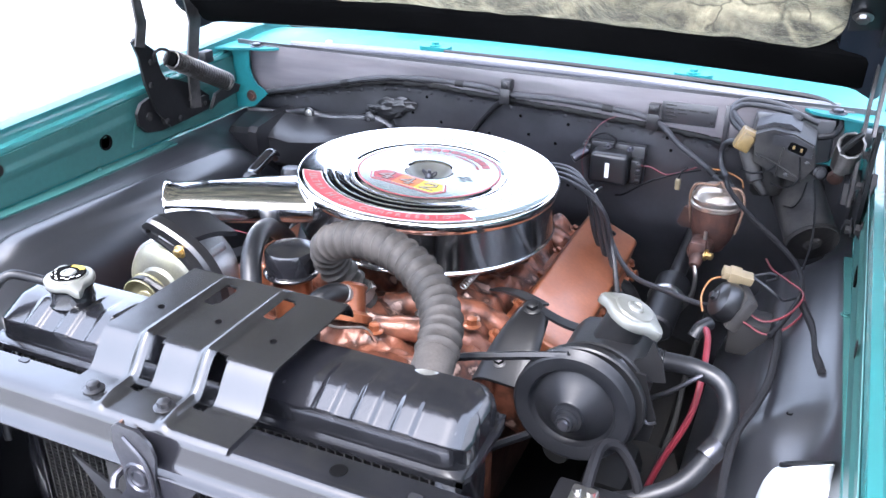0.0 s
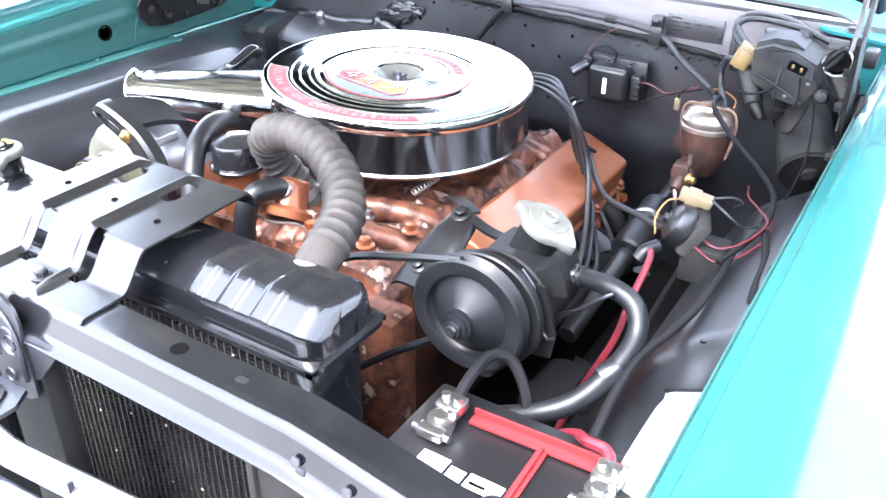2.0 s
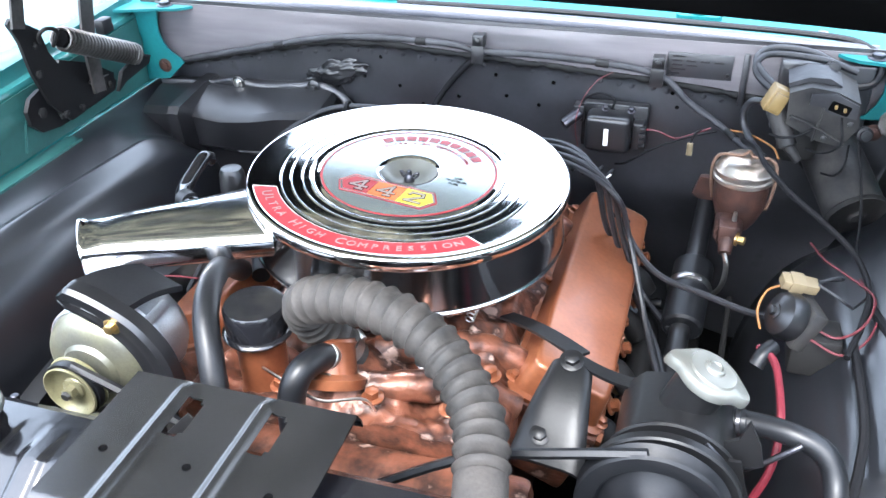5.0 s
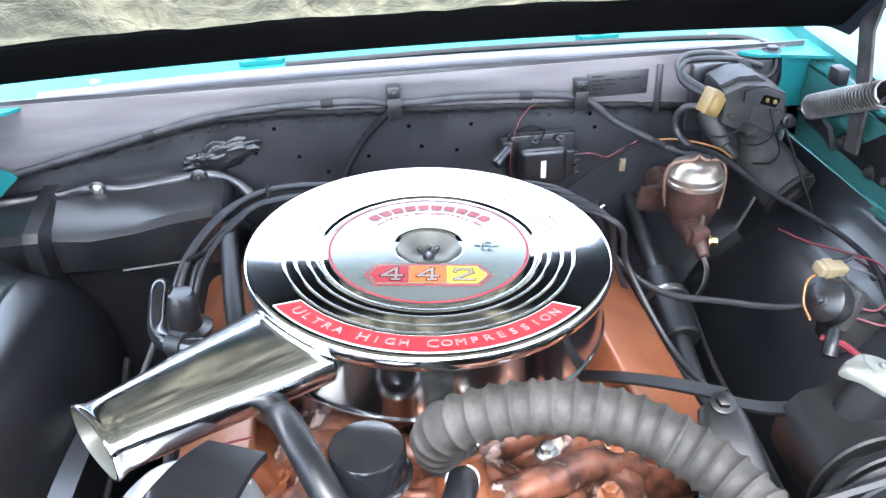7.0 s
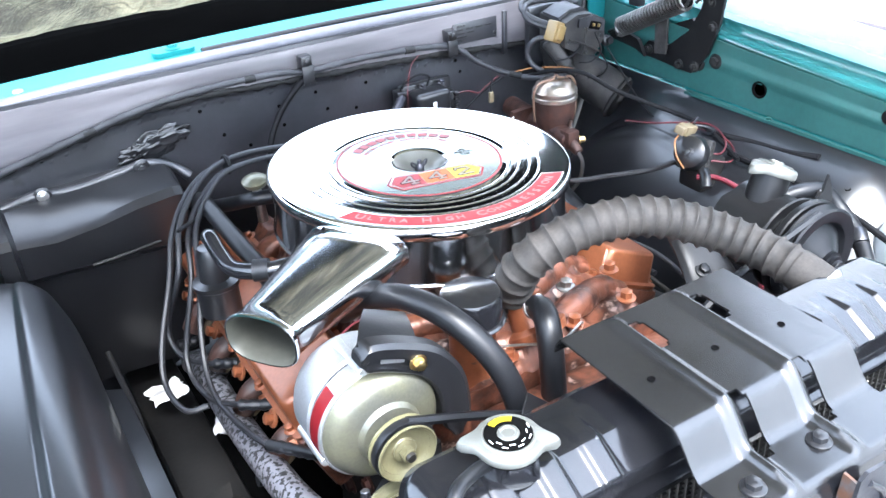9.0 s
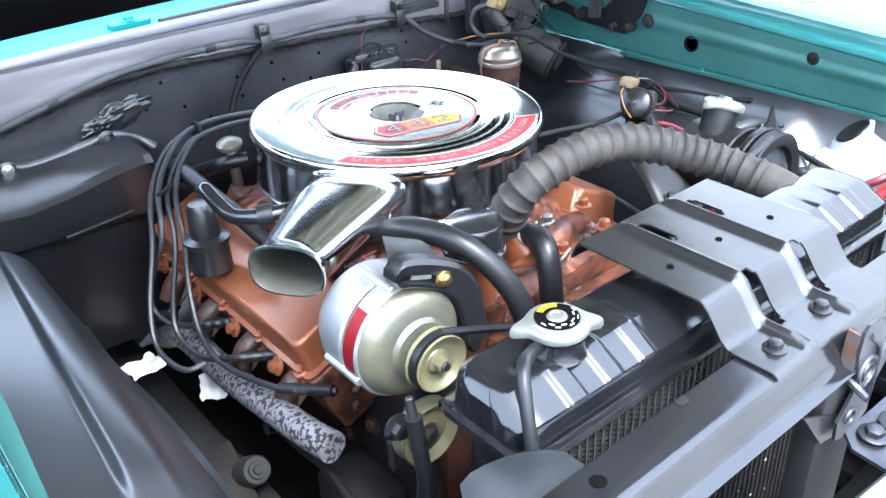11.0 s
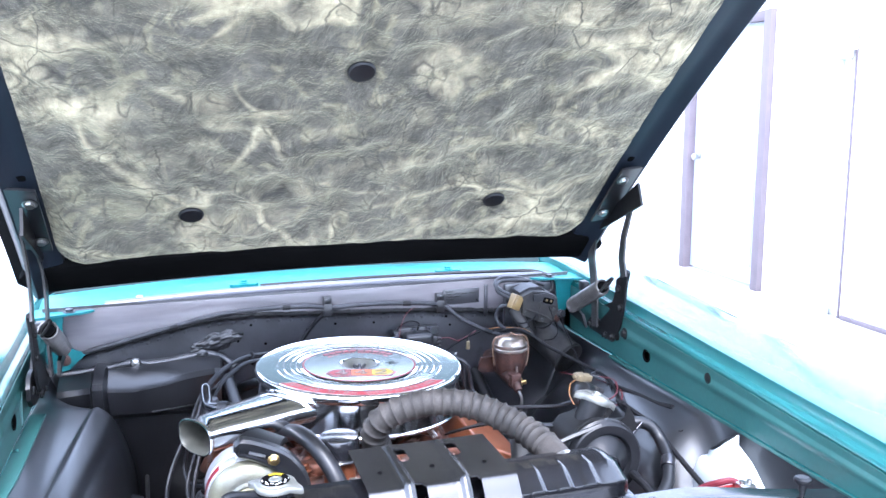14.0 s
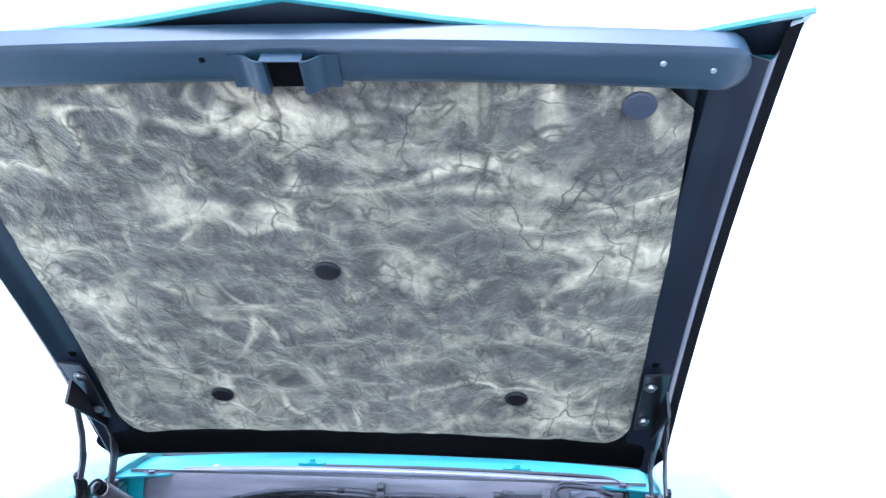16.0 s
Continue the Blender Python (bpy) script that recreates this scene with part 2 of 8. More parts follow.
def insulation_material():
    """Crumpled glass-fibre mat: grey felt with yellowish raised wrinkles, creases shaded dark in the colour and a fine
    woven scrim.
    """
    m = bpy.data.materials.new("glass_fibre_mat")
    m.use_nodes = True
    n, ln = m.node_tree.nodes, m.node_tree.links
    b = n["Principled BSDF"]
    tc = n.new("ShaderNodeTexCoord")

    def tex(vec, scale, detail, rough=0.5, distort=0.0):
        t = n.new("ShaderNodeTexNoise")
        t.inputs["Scale"].default_value, t.inputs["Detail"].default_value = scale, detail
        t.inputs["Roughness"].default_value, t.inputs["Distortion"].default_value = rough, distort
        ln.new(vec, t.inputs["Vector"])
        return t

    def remap(val, a, c, lo=0.0, hi=1.0):
        r = n.new("ShaderNodeMapRange")
        r.inputs["From Min"].default_value, r.inputs["From Max"].default_value = a, c
        r.inputs["To Min"].default_value, r.inputs["To Max"].default_value = lo, hi
        ln.new(val, r.inputs["Value"])
        return r.outputs["Result"]

    def blend(fac, a, c, kind="MIX"):
        x = n.new("ShaderNodeMix")
        x.data_type, x.blend_type = "RGBA", kind
        if isinstance(fac, float):
            x.inputs["Factor"].default_value = fac
        else:
            ln.new(fac, x.inputs["Factor"])
        for key, v in (("A", a), ("B", c)):
            if isinstance(v, tuple):
                x.inputs[key].default_value = (*v, 1)
            else:
                ln.new(v, x.inputs[key])
        return x.outputs["Result"]

    def ridge(vec, scale, width, distort):
        """Thin wandering lines, where a noise passes its middle value."""
        t = tex(vec, scale, 2, 0.45, distort)
        d = n.new("ShaderNodeMath")
        d.operation = "SUBTRACT"
        d.inputs[1].default_value = 0.5
        ln.new(t.outputs["Fac"], d.inputs[0])
        a = n.new("ShaderNodeMath")
        a.operation = "ABSOLUTE"
        ln.new(d.outputs["Value"], a.inputs[0])
        return remap(a.outputs["Value"], 0.0, width, 1.0, 0.0)

    def times(a, c):
        x = n.new("ShaderNodeMath")
        x.operation = "MULTIPLY"
        ln.new(a, x.inputs[0])
        ln.new(c, x.inputs[1])
        return x.outputs["Value"]

    def mapped(scale, turn=(0, 0, 0)):
        mp = n.new("ShaderNodeMapping")
        mp.inputs["Scale"].default_value, mp.inputs["Rotation"].default_value = scale, turn
        ln.new(tc.outputs["Object"], mp.inputs["Vector"])
        return mp.outputs["Vector"]

    raw = tc.outputs["Object"]
    flat = mapped((1, 1, 1), (radians(39.4), 0, 0))

    def slanted(turn, along, over):
        """Coordinates in the mat's plane, turned and stretched."""
        mp = n.new("ShaderNodeMapping")
        mp.vector_type = "TEXTURE"
        mp.inputs["Rotation"].default_value = (0, 0, radians(turn))
        mp.inputs["Scale"].default_value = (1 / along, 1 / over, 1)
        ln.new(flat, mp.inputs["Vector"])
        return mp.outputs["Vector"]

    mottle = tex(slanted(8, 1.2, 0.70), 14, 6, 0.66, 0.5)
    fine = tex(raw, 75, 4, 0.6)
    big = tex(raw, 2.6, 3)
    patch = tex(slanted(-10, 1.0, 0.72), 7.5, 6, 0.66, 0.8)
    swirl = tex(slanted(14, 1.0, 0.66), 15, 4, 0.55, 1.0)
    CREAM = (0.52, 0.485, 0.345)
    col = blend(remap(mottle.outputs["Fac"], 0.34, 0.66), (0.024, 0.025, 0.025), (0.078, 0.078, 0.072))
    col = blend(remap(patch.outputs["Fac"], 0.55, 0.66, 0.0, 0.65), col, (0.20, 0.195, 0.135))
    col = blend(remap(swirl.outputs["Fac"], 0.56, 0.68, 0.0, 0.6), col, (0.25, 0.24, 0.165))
    # hollows of the swirl relief get their shade from this dark colour
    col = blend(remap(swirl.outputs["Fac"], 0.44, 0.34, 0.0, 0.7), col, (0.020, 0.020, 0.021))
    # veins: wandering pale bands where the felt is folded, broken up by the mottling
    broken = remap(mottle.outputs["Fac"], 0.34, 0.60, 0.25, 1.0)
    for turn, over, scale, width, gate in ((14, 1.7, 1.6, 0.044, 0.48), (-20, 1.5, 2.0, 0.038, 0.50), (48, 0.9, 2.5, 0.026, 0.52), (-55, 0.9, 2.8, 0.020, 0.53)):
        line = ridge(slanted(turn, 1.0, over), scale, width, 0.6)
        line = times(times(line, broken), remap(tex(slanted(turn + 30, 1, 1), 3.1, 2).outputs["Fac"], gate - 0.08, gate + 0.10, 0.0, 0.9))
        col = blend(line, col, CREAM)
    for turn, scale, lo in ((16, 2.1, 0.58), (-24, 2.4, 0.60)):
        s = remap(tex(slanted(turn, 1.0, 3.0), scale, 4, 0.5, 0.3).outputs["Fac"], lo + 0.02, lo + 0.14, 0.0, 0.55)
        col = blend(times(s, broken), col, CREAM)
    # short folds, their shade put into the colour as dark strokes
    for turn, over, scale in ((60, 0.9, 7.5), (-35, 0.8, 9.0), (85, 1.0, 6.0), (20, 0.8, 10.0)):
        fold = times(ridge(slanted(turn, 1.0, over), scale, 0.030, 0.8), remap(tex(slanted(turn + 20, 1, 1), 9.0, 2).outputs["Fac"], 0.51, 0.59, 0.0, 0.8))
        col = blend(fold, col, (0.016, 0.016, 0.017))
    # long straight creases running up the hood, drawn by shade in the colour
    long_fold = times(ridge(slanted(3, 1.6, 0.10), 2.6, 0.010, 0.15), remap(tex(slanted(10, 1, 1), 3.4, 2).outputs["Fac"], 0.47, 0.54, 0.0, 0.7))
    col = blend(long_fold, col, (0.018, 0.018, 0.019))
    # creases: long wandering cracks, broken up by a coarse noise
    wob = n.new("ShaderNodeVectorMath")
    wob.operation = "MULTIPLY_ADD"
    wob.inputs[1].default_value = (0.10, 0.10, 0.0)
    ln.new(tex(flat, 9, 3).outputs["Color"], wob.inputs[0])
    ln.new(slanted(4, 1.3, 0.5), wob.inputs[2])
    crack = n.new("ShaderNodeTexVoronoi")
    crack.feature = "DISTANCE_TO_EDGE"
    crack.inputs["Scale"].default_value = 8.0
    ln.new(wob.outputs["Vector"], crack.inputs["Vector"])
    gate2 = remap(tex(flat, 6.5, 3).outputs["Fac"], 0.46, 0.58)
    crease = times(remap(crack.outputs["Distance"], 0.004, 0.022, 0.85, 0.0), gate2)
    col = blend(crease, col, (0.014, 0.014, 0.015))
    weave = n.new("ShaderNodeTexWave")
    weave.inputs["Scale"].default_value = 70
    ln.new(slanted(2, 1, 1), weave.inputs["Vector"])
    col = blend(remap(big.outputs["Fac"], 0.35, 0.6, 0.35, 0.0), col, blend(1.0, col, remap(weave.outputs["Fac"], 0, 1, 0.78, 1.2), "MULTIPLY"))
    col = blend(1.0, col, remap(fine.outputs["Fac"], 0.3, 0.7, 0.74, 1.24), "MULTIPLY")
    col = blend(1.0, col, (1.06, 1.0, 0.91), "MULTIPLY")
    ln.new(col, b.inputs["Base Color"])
    b.inputs["Roughness"].default_value = 0.92
    b.inputs["Sheen Weight"].default_value, b.inputs["Sheen Roughness"].default_value = 0.6, 0.5
    b.inputs["Sheen Tint"].default_value = (0.9, 0.85, 0.6, 1)
    b.inputs["Specular IOR Level"].default_value = 0.2
    last = None
    for src, strength, dist in ((mottle.outputs["Fac"], 0.6, 0.018), (patch.outputs["Fac"], 0.6, 0.022), (swirl.outputs["Fac"], 0.5, 0.014), (fine.outputs["Fac"], 0.15, 0.003)):
        bp = n.new("ShaderNodeBump")
        bp.inputs["Strength"].default_value, bp.inputs["Distance"].default_value = strength, dist
        ln.new(src, bp.inputs["Height"])
        if last:
            ln.new(last, bp.inputs["Normal"])
        last = bp.outputs["Normal"]
    ln.new(last, b.inputs["Normal"])
    return m


INSULATION = insulation_material()


# ---- building helpers ----
ORIGIN = {}


def thing(name, at, label, category, group="", kind=""):
    """An empty at the base of a thing, which will parent its parts."""
    ob = new(name)
    ob.location = at
    ob.empty_display_size = 0.05
    ORIGIN[ob.name] = Vector(at)
    return tagged(ob, label, category, group, kind)


def part(name, bm, material, parent=None, label="", sharp=38, kind=""):
    """Links a bmesh, made in world coordinates, as one mesh object under a thing or part."""
    org = ORIGIN[parent.name] if parent else Vector((0, 0, 0))
    bmesh.ops.translate(bm, verts=bm.verts, vec=-org)
    bmesh.ops.recalc_face_normals(bm, faces=bm.faces)
    lim = radians(sharp)
    for f in bm.faces:
        f.smooth = True
    for e in bm.edges:
        if len(e.link_faces) == 2 and e.calc_face_angle(0) > lim:
            e.smooth = False
    me = bpy.data.meshes.new(name)
    bm.to_mesh(me)
    bm.free()
    me.materials.append(material)
    ob = new(name, me)
    if parent:
        ob.parent = parent
    ORIGIN[ob.name] = org
    return tagged(ob, label, kind=kind)


def solo(name, bm, material, label, category, group="", kind="", sharp=38):
    """A thing that is one mesh."""
    ob = part(name, bm, material, sharp=sharp)
    return tagged(ob, label, category, group, kind)


def bevelled(bm, w, seg=2, angle=30):
    es = [e for e in bm.edges if len(e.link_faces) == 2 and e.calc_face_angle(0) > radians(angle)]
    if es and w > 0:
        bmesh.ops.bevel(bm, geom=es, offset=w, segments=seg, affect="EDGES", profile=0.5, clamp_overlap=True)
    return bm


def box(lo, hi, bev=0.0, m=None, seg=2, bm=None):
    b = bmesh.new()
    r = bmesh.ops.create_cube(b, size=1)["verts"]
    lo, hi = Vector(lo), Vector(hi)
    for v in r:
        v.co = Vector([lo[i] + (v.co[i] + 0.5) * (hi[i] - lo[i]) for i in range(3)])
    bevelled(b, bev, seg)
    if m:
        bmesh.ops.transform(b, matrix=m, verts=b.verts)
    return join(bm, b)


def join(a, b):
    """Adds bmesh b to a and frees it."""
    if a is None:
        return b
    me = bpy.data.meshes.new("tmp")
    b.to_mesh(me)
    b.free()
    a.from_mesh(me)
    bpy.data.meshes.remove(me)
    return a


def basis(axis):
    z = Vector(axis).normalized()
    x = z.orthogonal().normalized()
    return x, z.cross(x), z


def lathe(profile, at, axis=(0, 0, 1), seg=32, bm=None, close=True):
    """Turns a profile of (radius, height) round an axis."""
    b = bmesh.new()
    x, y, z = basis(axis)
    at = Vector(at)
    rings = []
    for r, h in profile:
        if r <= 1e-6:
            rings.append([b.verts.new(at + z * h)])
        else:
            rings.append([b.verts.new(at + z * h + (x * math.cos(a) + y * math.sin(a)) * r)
                          for a in (2 * math.pi * i / seg for i in range(seg))])
    for p, q in zip(rings, rings[1:]):
        for i in range(seg):
            j = (i + 1) % seg
            if len(p) == 1 and len(q) == 1:
                continue
            if len(p) == 1:
                b.faces.new((p[0], q[i], q[j]))
            elif len(q) == 1:
                b.faces.new((p[i], p[j], q[0]))
            else:
                b.faces.new((p[i], p[j], q[j], q[i]))
    if close:
        for ring, flip in ((rings[0], True), (rings[-1], False)):
            if len(ring) > 2:
                b.faces.new(list(reversed(ring)) if flip else ring)
    return join(bm, b)


def rod(p, q, r, r2=None, seg=16, bev=0.0, bm=None):
    p, q = Vector(p), Vector(q)
    h = (q - p).length
    r2 = r if r2 is None else r2
    prof = [(r - bev, 0), (r, bev), (r2, h - bev), (r2 - bev, h)] if bev else [(r, 0), (r2, h)]
    return lathe(prof, p, q - p, seg, bm)


def spline(pts, n=8):
    """Catmull-Rom through the points, n steps a span."""
    P = [Vector(p) for p in pts]
    P = [P[0] * 2 - P[1]] + P + [P[-1] * 2 - P[-2]]
    out = []
    for i in range(1, len(P) - 2):
        a, b, c, d = P[i - 1:i + 3]
        for k in range(n):
            t = k / n
            out.append(0.5 * ((2 * b) + (c - a) * t + (2 * a - 5 * b + 4 * c - d) * t * t + (3 * b - a - 3 * c + d) * t ** 3))
    out.append(P[-2])
    return out


def tube(pts, r, seg=10, n=8, bm=None, shape=None):
    """A hose or wire along a smooth line. shape: radius factor from the length along it."""
    line = spline(pts, n) if n > 1 else [Vector(p) for p in pts]
    b = bmesh.new()
    t0 = (line[1] - line[0]).normalized()
    u = t0.orthogonal().normalized()
    rings, run = [], 0.0
    for i, p in enumerate(line):
        t = (line[min(i + 1, len(line) - 1)] - line[max(i - 1, 0)]).normalized()
        u = (u - t * u.dot(t)).normalized()
        v = t.cross(u)
        if i:
            run += (p - line[i - 1]).length
        k = r * (shape(run) if shape else 1)
        rings.append([b.verts.new(p + (u * math.cos(a) + v * math.sin(a)) * k) for a in (2 * math.pi * j / seg for j in range(seg))])
    for p, q in zip(rings, rings[1:]):
        for j in range(seg):
            b.faces.new((p[j], p[(j + 1) % seg], q[(j + 1) % seg], q[j]))
    b.faces.new(list(reversed(rings[0])))
    b.faces.new(rings[-1])
    return join(bm, b)


def sheet(f, nu, nv, thick, bm=None):
    """A skin from f(u, v), thickened by the vector thick."""
    b = bmesh.new()
    th = Vector(thick)
    top = [[b.verts.new(Vector(f(i / nu, j / nv))) for j in range(nv + 1)] for i in range(nu + 1)]
    bot = [[b.verts.new(v.co + th) for v in row] for row in top]
    for i in range(nu):
        for j in range(nv):
            b.faces.new((top[i][j], top[i + 1][j], top[i + 1][j + 1], top[i][j + 1]))
            b.faces.new((bot[i][j], bot[i][j + 1], bot[i + 1][j + 1], bot[i + 1][j]))
    rim = [(i, 0) for i in range(nu)] + [(nu, j) for j in range(nv)] + [(i, nv) for i in range(nu, 0, -1)] + [(0, j) for j in range(nv, 0, -1)]
    for (i, j), (k, l) in zip(rim, rim[1:] + rim[:1]):
        b.faces.new((top[i][j], bot[i][j], bot[k][l], top[k][l]))
    return join(bm, b)


def prism(outline, thick, m, bm=None, bev=0.0):
    """A flat outline in the xy plane of m, thickened along its z."""
    b = bmesh.new()
    lo = [b.verts.new((x, y, 0)) for x, y in outline]
    hi = [b.verts.new((x, y, thick)) for x, y in outline]
    b.faces.new(list(reversed(lo)))
    b.faces.new(hi)
    for i in range(len(outline)):
        j = (i + 1) % len(outline)
        b.faces.new((lo[i], lo[j], hi[j], hi[i]))
    bevelled(b, bev)
    bmesh.ops.transform(b, matrix=m, verts=b.verts)
    return join(bm, b)


def extrude_profile(profile, x0, x1, axis="x", bm=None, steps=1, bend=None):
    """A closed (a, z) outline swept along x or y. bend: shifts (a, z) by the place along it."""
    b = bmesh.new()
    rings = []
    for k in range(steps + 1):
        s = x0 + (x1 - x0) * k / steps
        da, dz = bend(s) if bend else (0, 0)
        rings.append([b.verts.new((s, a + da, z + dz) if axis == "x" else (a + da, s, z + dz)) for a, z in profile])
    n = len(profile)
    for p, q in zip(rings, rings[1:]):
        for i in range(n):
            b.faces.new((p[i], p[(i + 1) % n], q[(i + 1) % n], q[i]))
    b.faces.new(list(reversed(rings[0])))
    b.faces.new(rings[-1])
    return join(bm, b)


def hexbolt(at, axis, r, h, washer=0.0, bm=None):
    """A bolt head on its washer."""
    b = lathe([(r * 1.7, 0), (r * 1.75, h * 0.15), (r * 1.5, h * 0.25)], at, axis, 20)
    z = Vector(axis).normalized()
    b = lathe([(r * 1.1, h * 0.25), (r * 1.12, h * 0.9), (r * 0.85, h)], at, axis, 6, b)
    return join(bm, b)


def rounded(w, h, r, n=5):
    """Outline of a rectangle with round corners about the origin."""
    out = []
    for cx, cy, a0 in ((w / 2 - r, h / 2 - r, 0), (-w / 2 + r, h / 2 - r, 90), (-w / 2 + r, -h / 2 + r, 180), (w / 2 - r, -h / 2 + r, 270)):
        out += [(cx + r * math.cos(radians(a0 + 90 * i / n)), cy + r * math.sin(radians(a0 + 90 * i / n))) for i in range(n + 1)]
    return out


def letters(body, size, depth=0.0004):
    """The mesh of a text in Blender's own font, centred, in the xy plane."""
    cu = bpy.data.curves.new("text", "FONT")
    cu.body, cu.size, cu.extrude, cu.align_x, cu.align_y = body, size, depth, "CENTER", "CENTER"
    cu.resolution_u = 3
    ob = new("text_source", cu)
    bpy.context.view_layer.update()
    me = bpy.data.meshes.new_from_object(ob.evaluated_get(bpy.context.evaluated_depsgraph_get()))
    b = bmesh.new()
    b.from_mesh(me)
    bpy.data.objects.remove(ob)
    bpy.data.meshes.remove(me)
    bpy.data.curves.remove(cu)
    return b

# ---- ground and house ----
bm = bmesh.new()
bmesh.ops.create_grid(bm, x_segments=8, y_segments=8, size=400)
solo("ground", bm, GROUND, "pale sunlit concrete driveway reaching to the horizon", "ground", kind="structure")

WALL_X = 3.85
house = thing("wall_east", (WALL_X, 3.5, 0), "white painted house wall with vertical siding boards", "wall", kind="structure")
bm = box((WALL_X + 0.03, -6, 0), (WALL_X + 0.2, 4.42, 3.6))
bm = box((WALL_X + 0.03, 5.52, 0), (WALL_X + 0.2, 14, 3.6), bm=bm)
bm = box((WALL_X + 0.03, 4.42, 2.12), (WALL_X + 0.2, 5.52, 3.6), bm=bm)
part("wall_body", bm, WALL, house)
rng = random.Random(5)
y = -6.0
while y < 13.8:
    if not (4.3 < y + 0.29 and y < 5.6):
        part("siding_board", box((WALL_X, y + 0.004, 0.05), (WALL_X + 0.03, y + 0.296, 3.6), 0.003), WALL, house)
    y += 0.3
door = thing("door_1", (WALL_X, 4.97, 0), "closed pale panelled house door with white knob", "door", kind="structure")
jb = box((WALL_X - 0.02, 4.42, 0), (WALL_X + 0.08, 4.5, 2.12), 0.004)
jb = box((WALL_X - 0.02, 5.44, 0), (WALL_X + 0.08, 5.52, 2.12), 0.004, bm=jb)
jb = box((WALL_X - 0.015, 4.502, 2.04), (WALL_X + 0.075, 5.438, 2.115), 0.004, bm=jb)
part("door_frame", jb, JAMB, door, "door frame, its shade put into a dark grey")
leaf = part("door_leaf", box((WALL_X + 0.05, 4.5, 0.02), (WALL_X + 0.09, 5.44, 2.04), 0.003), DOOR_WHITE, door)
for (ya, yb) in ((4.6, 4.93), (5.01, 5.34)):
    for (za, zb) in ((0.15, 0.85), (1.0, 1.55), (1.65, 1.95)):
        part("door_panel", box((WALL_X + 0.038, ya, za), (WALL_X + 0.06, yb, zb), 0.01), DOOR_WHITE, leaf)
kn = lathe([(0.03, 0), (0.03, 0.006), (0.012, 0.01), (0.012, 0.03), (0.028, 0.04), (0.03, 0.055), (0.018, 0.066), (0, 0.068)], (WALL_X + 0.05, 5.37, 0.98), (-1, 0, 0), 20)
part("door_knob", kn, STEEL, leaf, "white metal knob")
pnl = thing("wall_panel", (WALL_X, 3.75, 0), "grey corner board on white house wall", "trim", kind="structure")
part("board", box((WALL_X - 0.025, 3.66, 0.0), (WALL_X - 0.001, 3.84, 3.6), 0.003), DOOR_WHITE, pnl)
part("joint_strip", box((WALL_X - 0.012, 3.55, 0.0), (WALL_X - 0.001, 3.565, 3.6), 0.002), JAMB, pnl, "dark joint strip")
part("base_line", box((WALL_X - 0.02, -4.0, 0.0), (WALL_X - 0.001, 3.53, 0.03), 0.002), JAMB, pnl, "dark line along the wall foot")
lamp = thing("wall_lamp", (WALL_X, 3.62, 1.9), "small white wall lamp box on siding", "lamp")
part("lamp_backplate", box((WALL_X - 0.02, 3.55, 1.78), (WALL_X, 3.69, 2.25), 0.004), WHITE_PAPER, lamp)
part("lamp_head", box((WALL_X - 0.12, 3.56, 1.72), (WALL_X - 0.02, 3.68, 1.84), 0.012), STEEL, lamp)

# ---- car body ----
car = thing("car", (0, 0.6, 0), "teal classic coupe with its hood raised, seen from the front", "car")


def top_z(y):
    """Height of the fender's inner top edge along the car."""
    return 0.955 + 0.055 * min(1.2, max(-0.4, y))


def fender(sd):
    """Front wing: inner wall with a rolled gutter, crowned top, outer side with a wheel opening."""
    b = bmesh.new()
    rows = []
    ys = [-0.34, -0.3, -0.2, -0.1, 0, 0.12, 0.25, 0.4, 0.55, 0.7, 0.85, 1.0, 1.12, 1.2, 1.3, 1.5, 1.8]
    for y in ys:
        t = top_z(y)
        nose = max(0, (-0.2 - y) / 0.14) ** 2 * 0.05
        base = 0.62 if 0.0 < y < 0.9 else 0.32
        prof = [(0.686, 0.845), (0.69, 0.848), (0.69, t - 0.035), (0.694, t - 0.028), (0.706, t - 0.026), (0.71, t - 0.02), (0.711, t - 0.003), (0.716, t),
                (0.73, t + 0.002), (0.79, t + 0.008), (0.86, t + 0.004), (0.915, t - 0.014), (0.945, t - 0.045), (0.957, t - 0.1), (0.955, t - 0.25), (0.945, base)]
        if y > 1.19:
            prof[0] = (0.7, 0.93)
            prof[1] = (0.7, 0.94)
        rows.append([b.verts.new((sd * x, y, z - nose)) for x, z in prof])
    for p, q in zip(rows, rows[1:]):
        for i in range(len(p) - 1):
            b.faces.new((p[i], p[i + 1], q[i + 1], q[i]))
    bmesh.ops.solidify(b, geom=b.faces[:], thickness=0.0025)
    return b


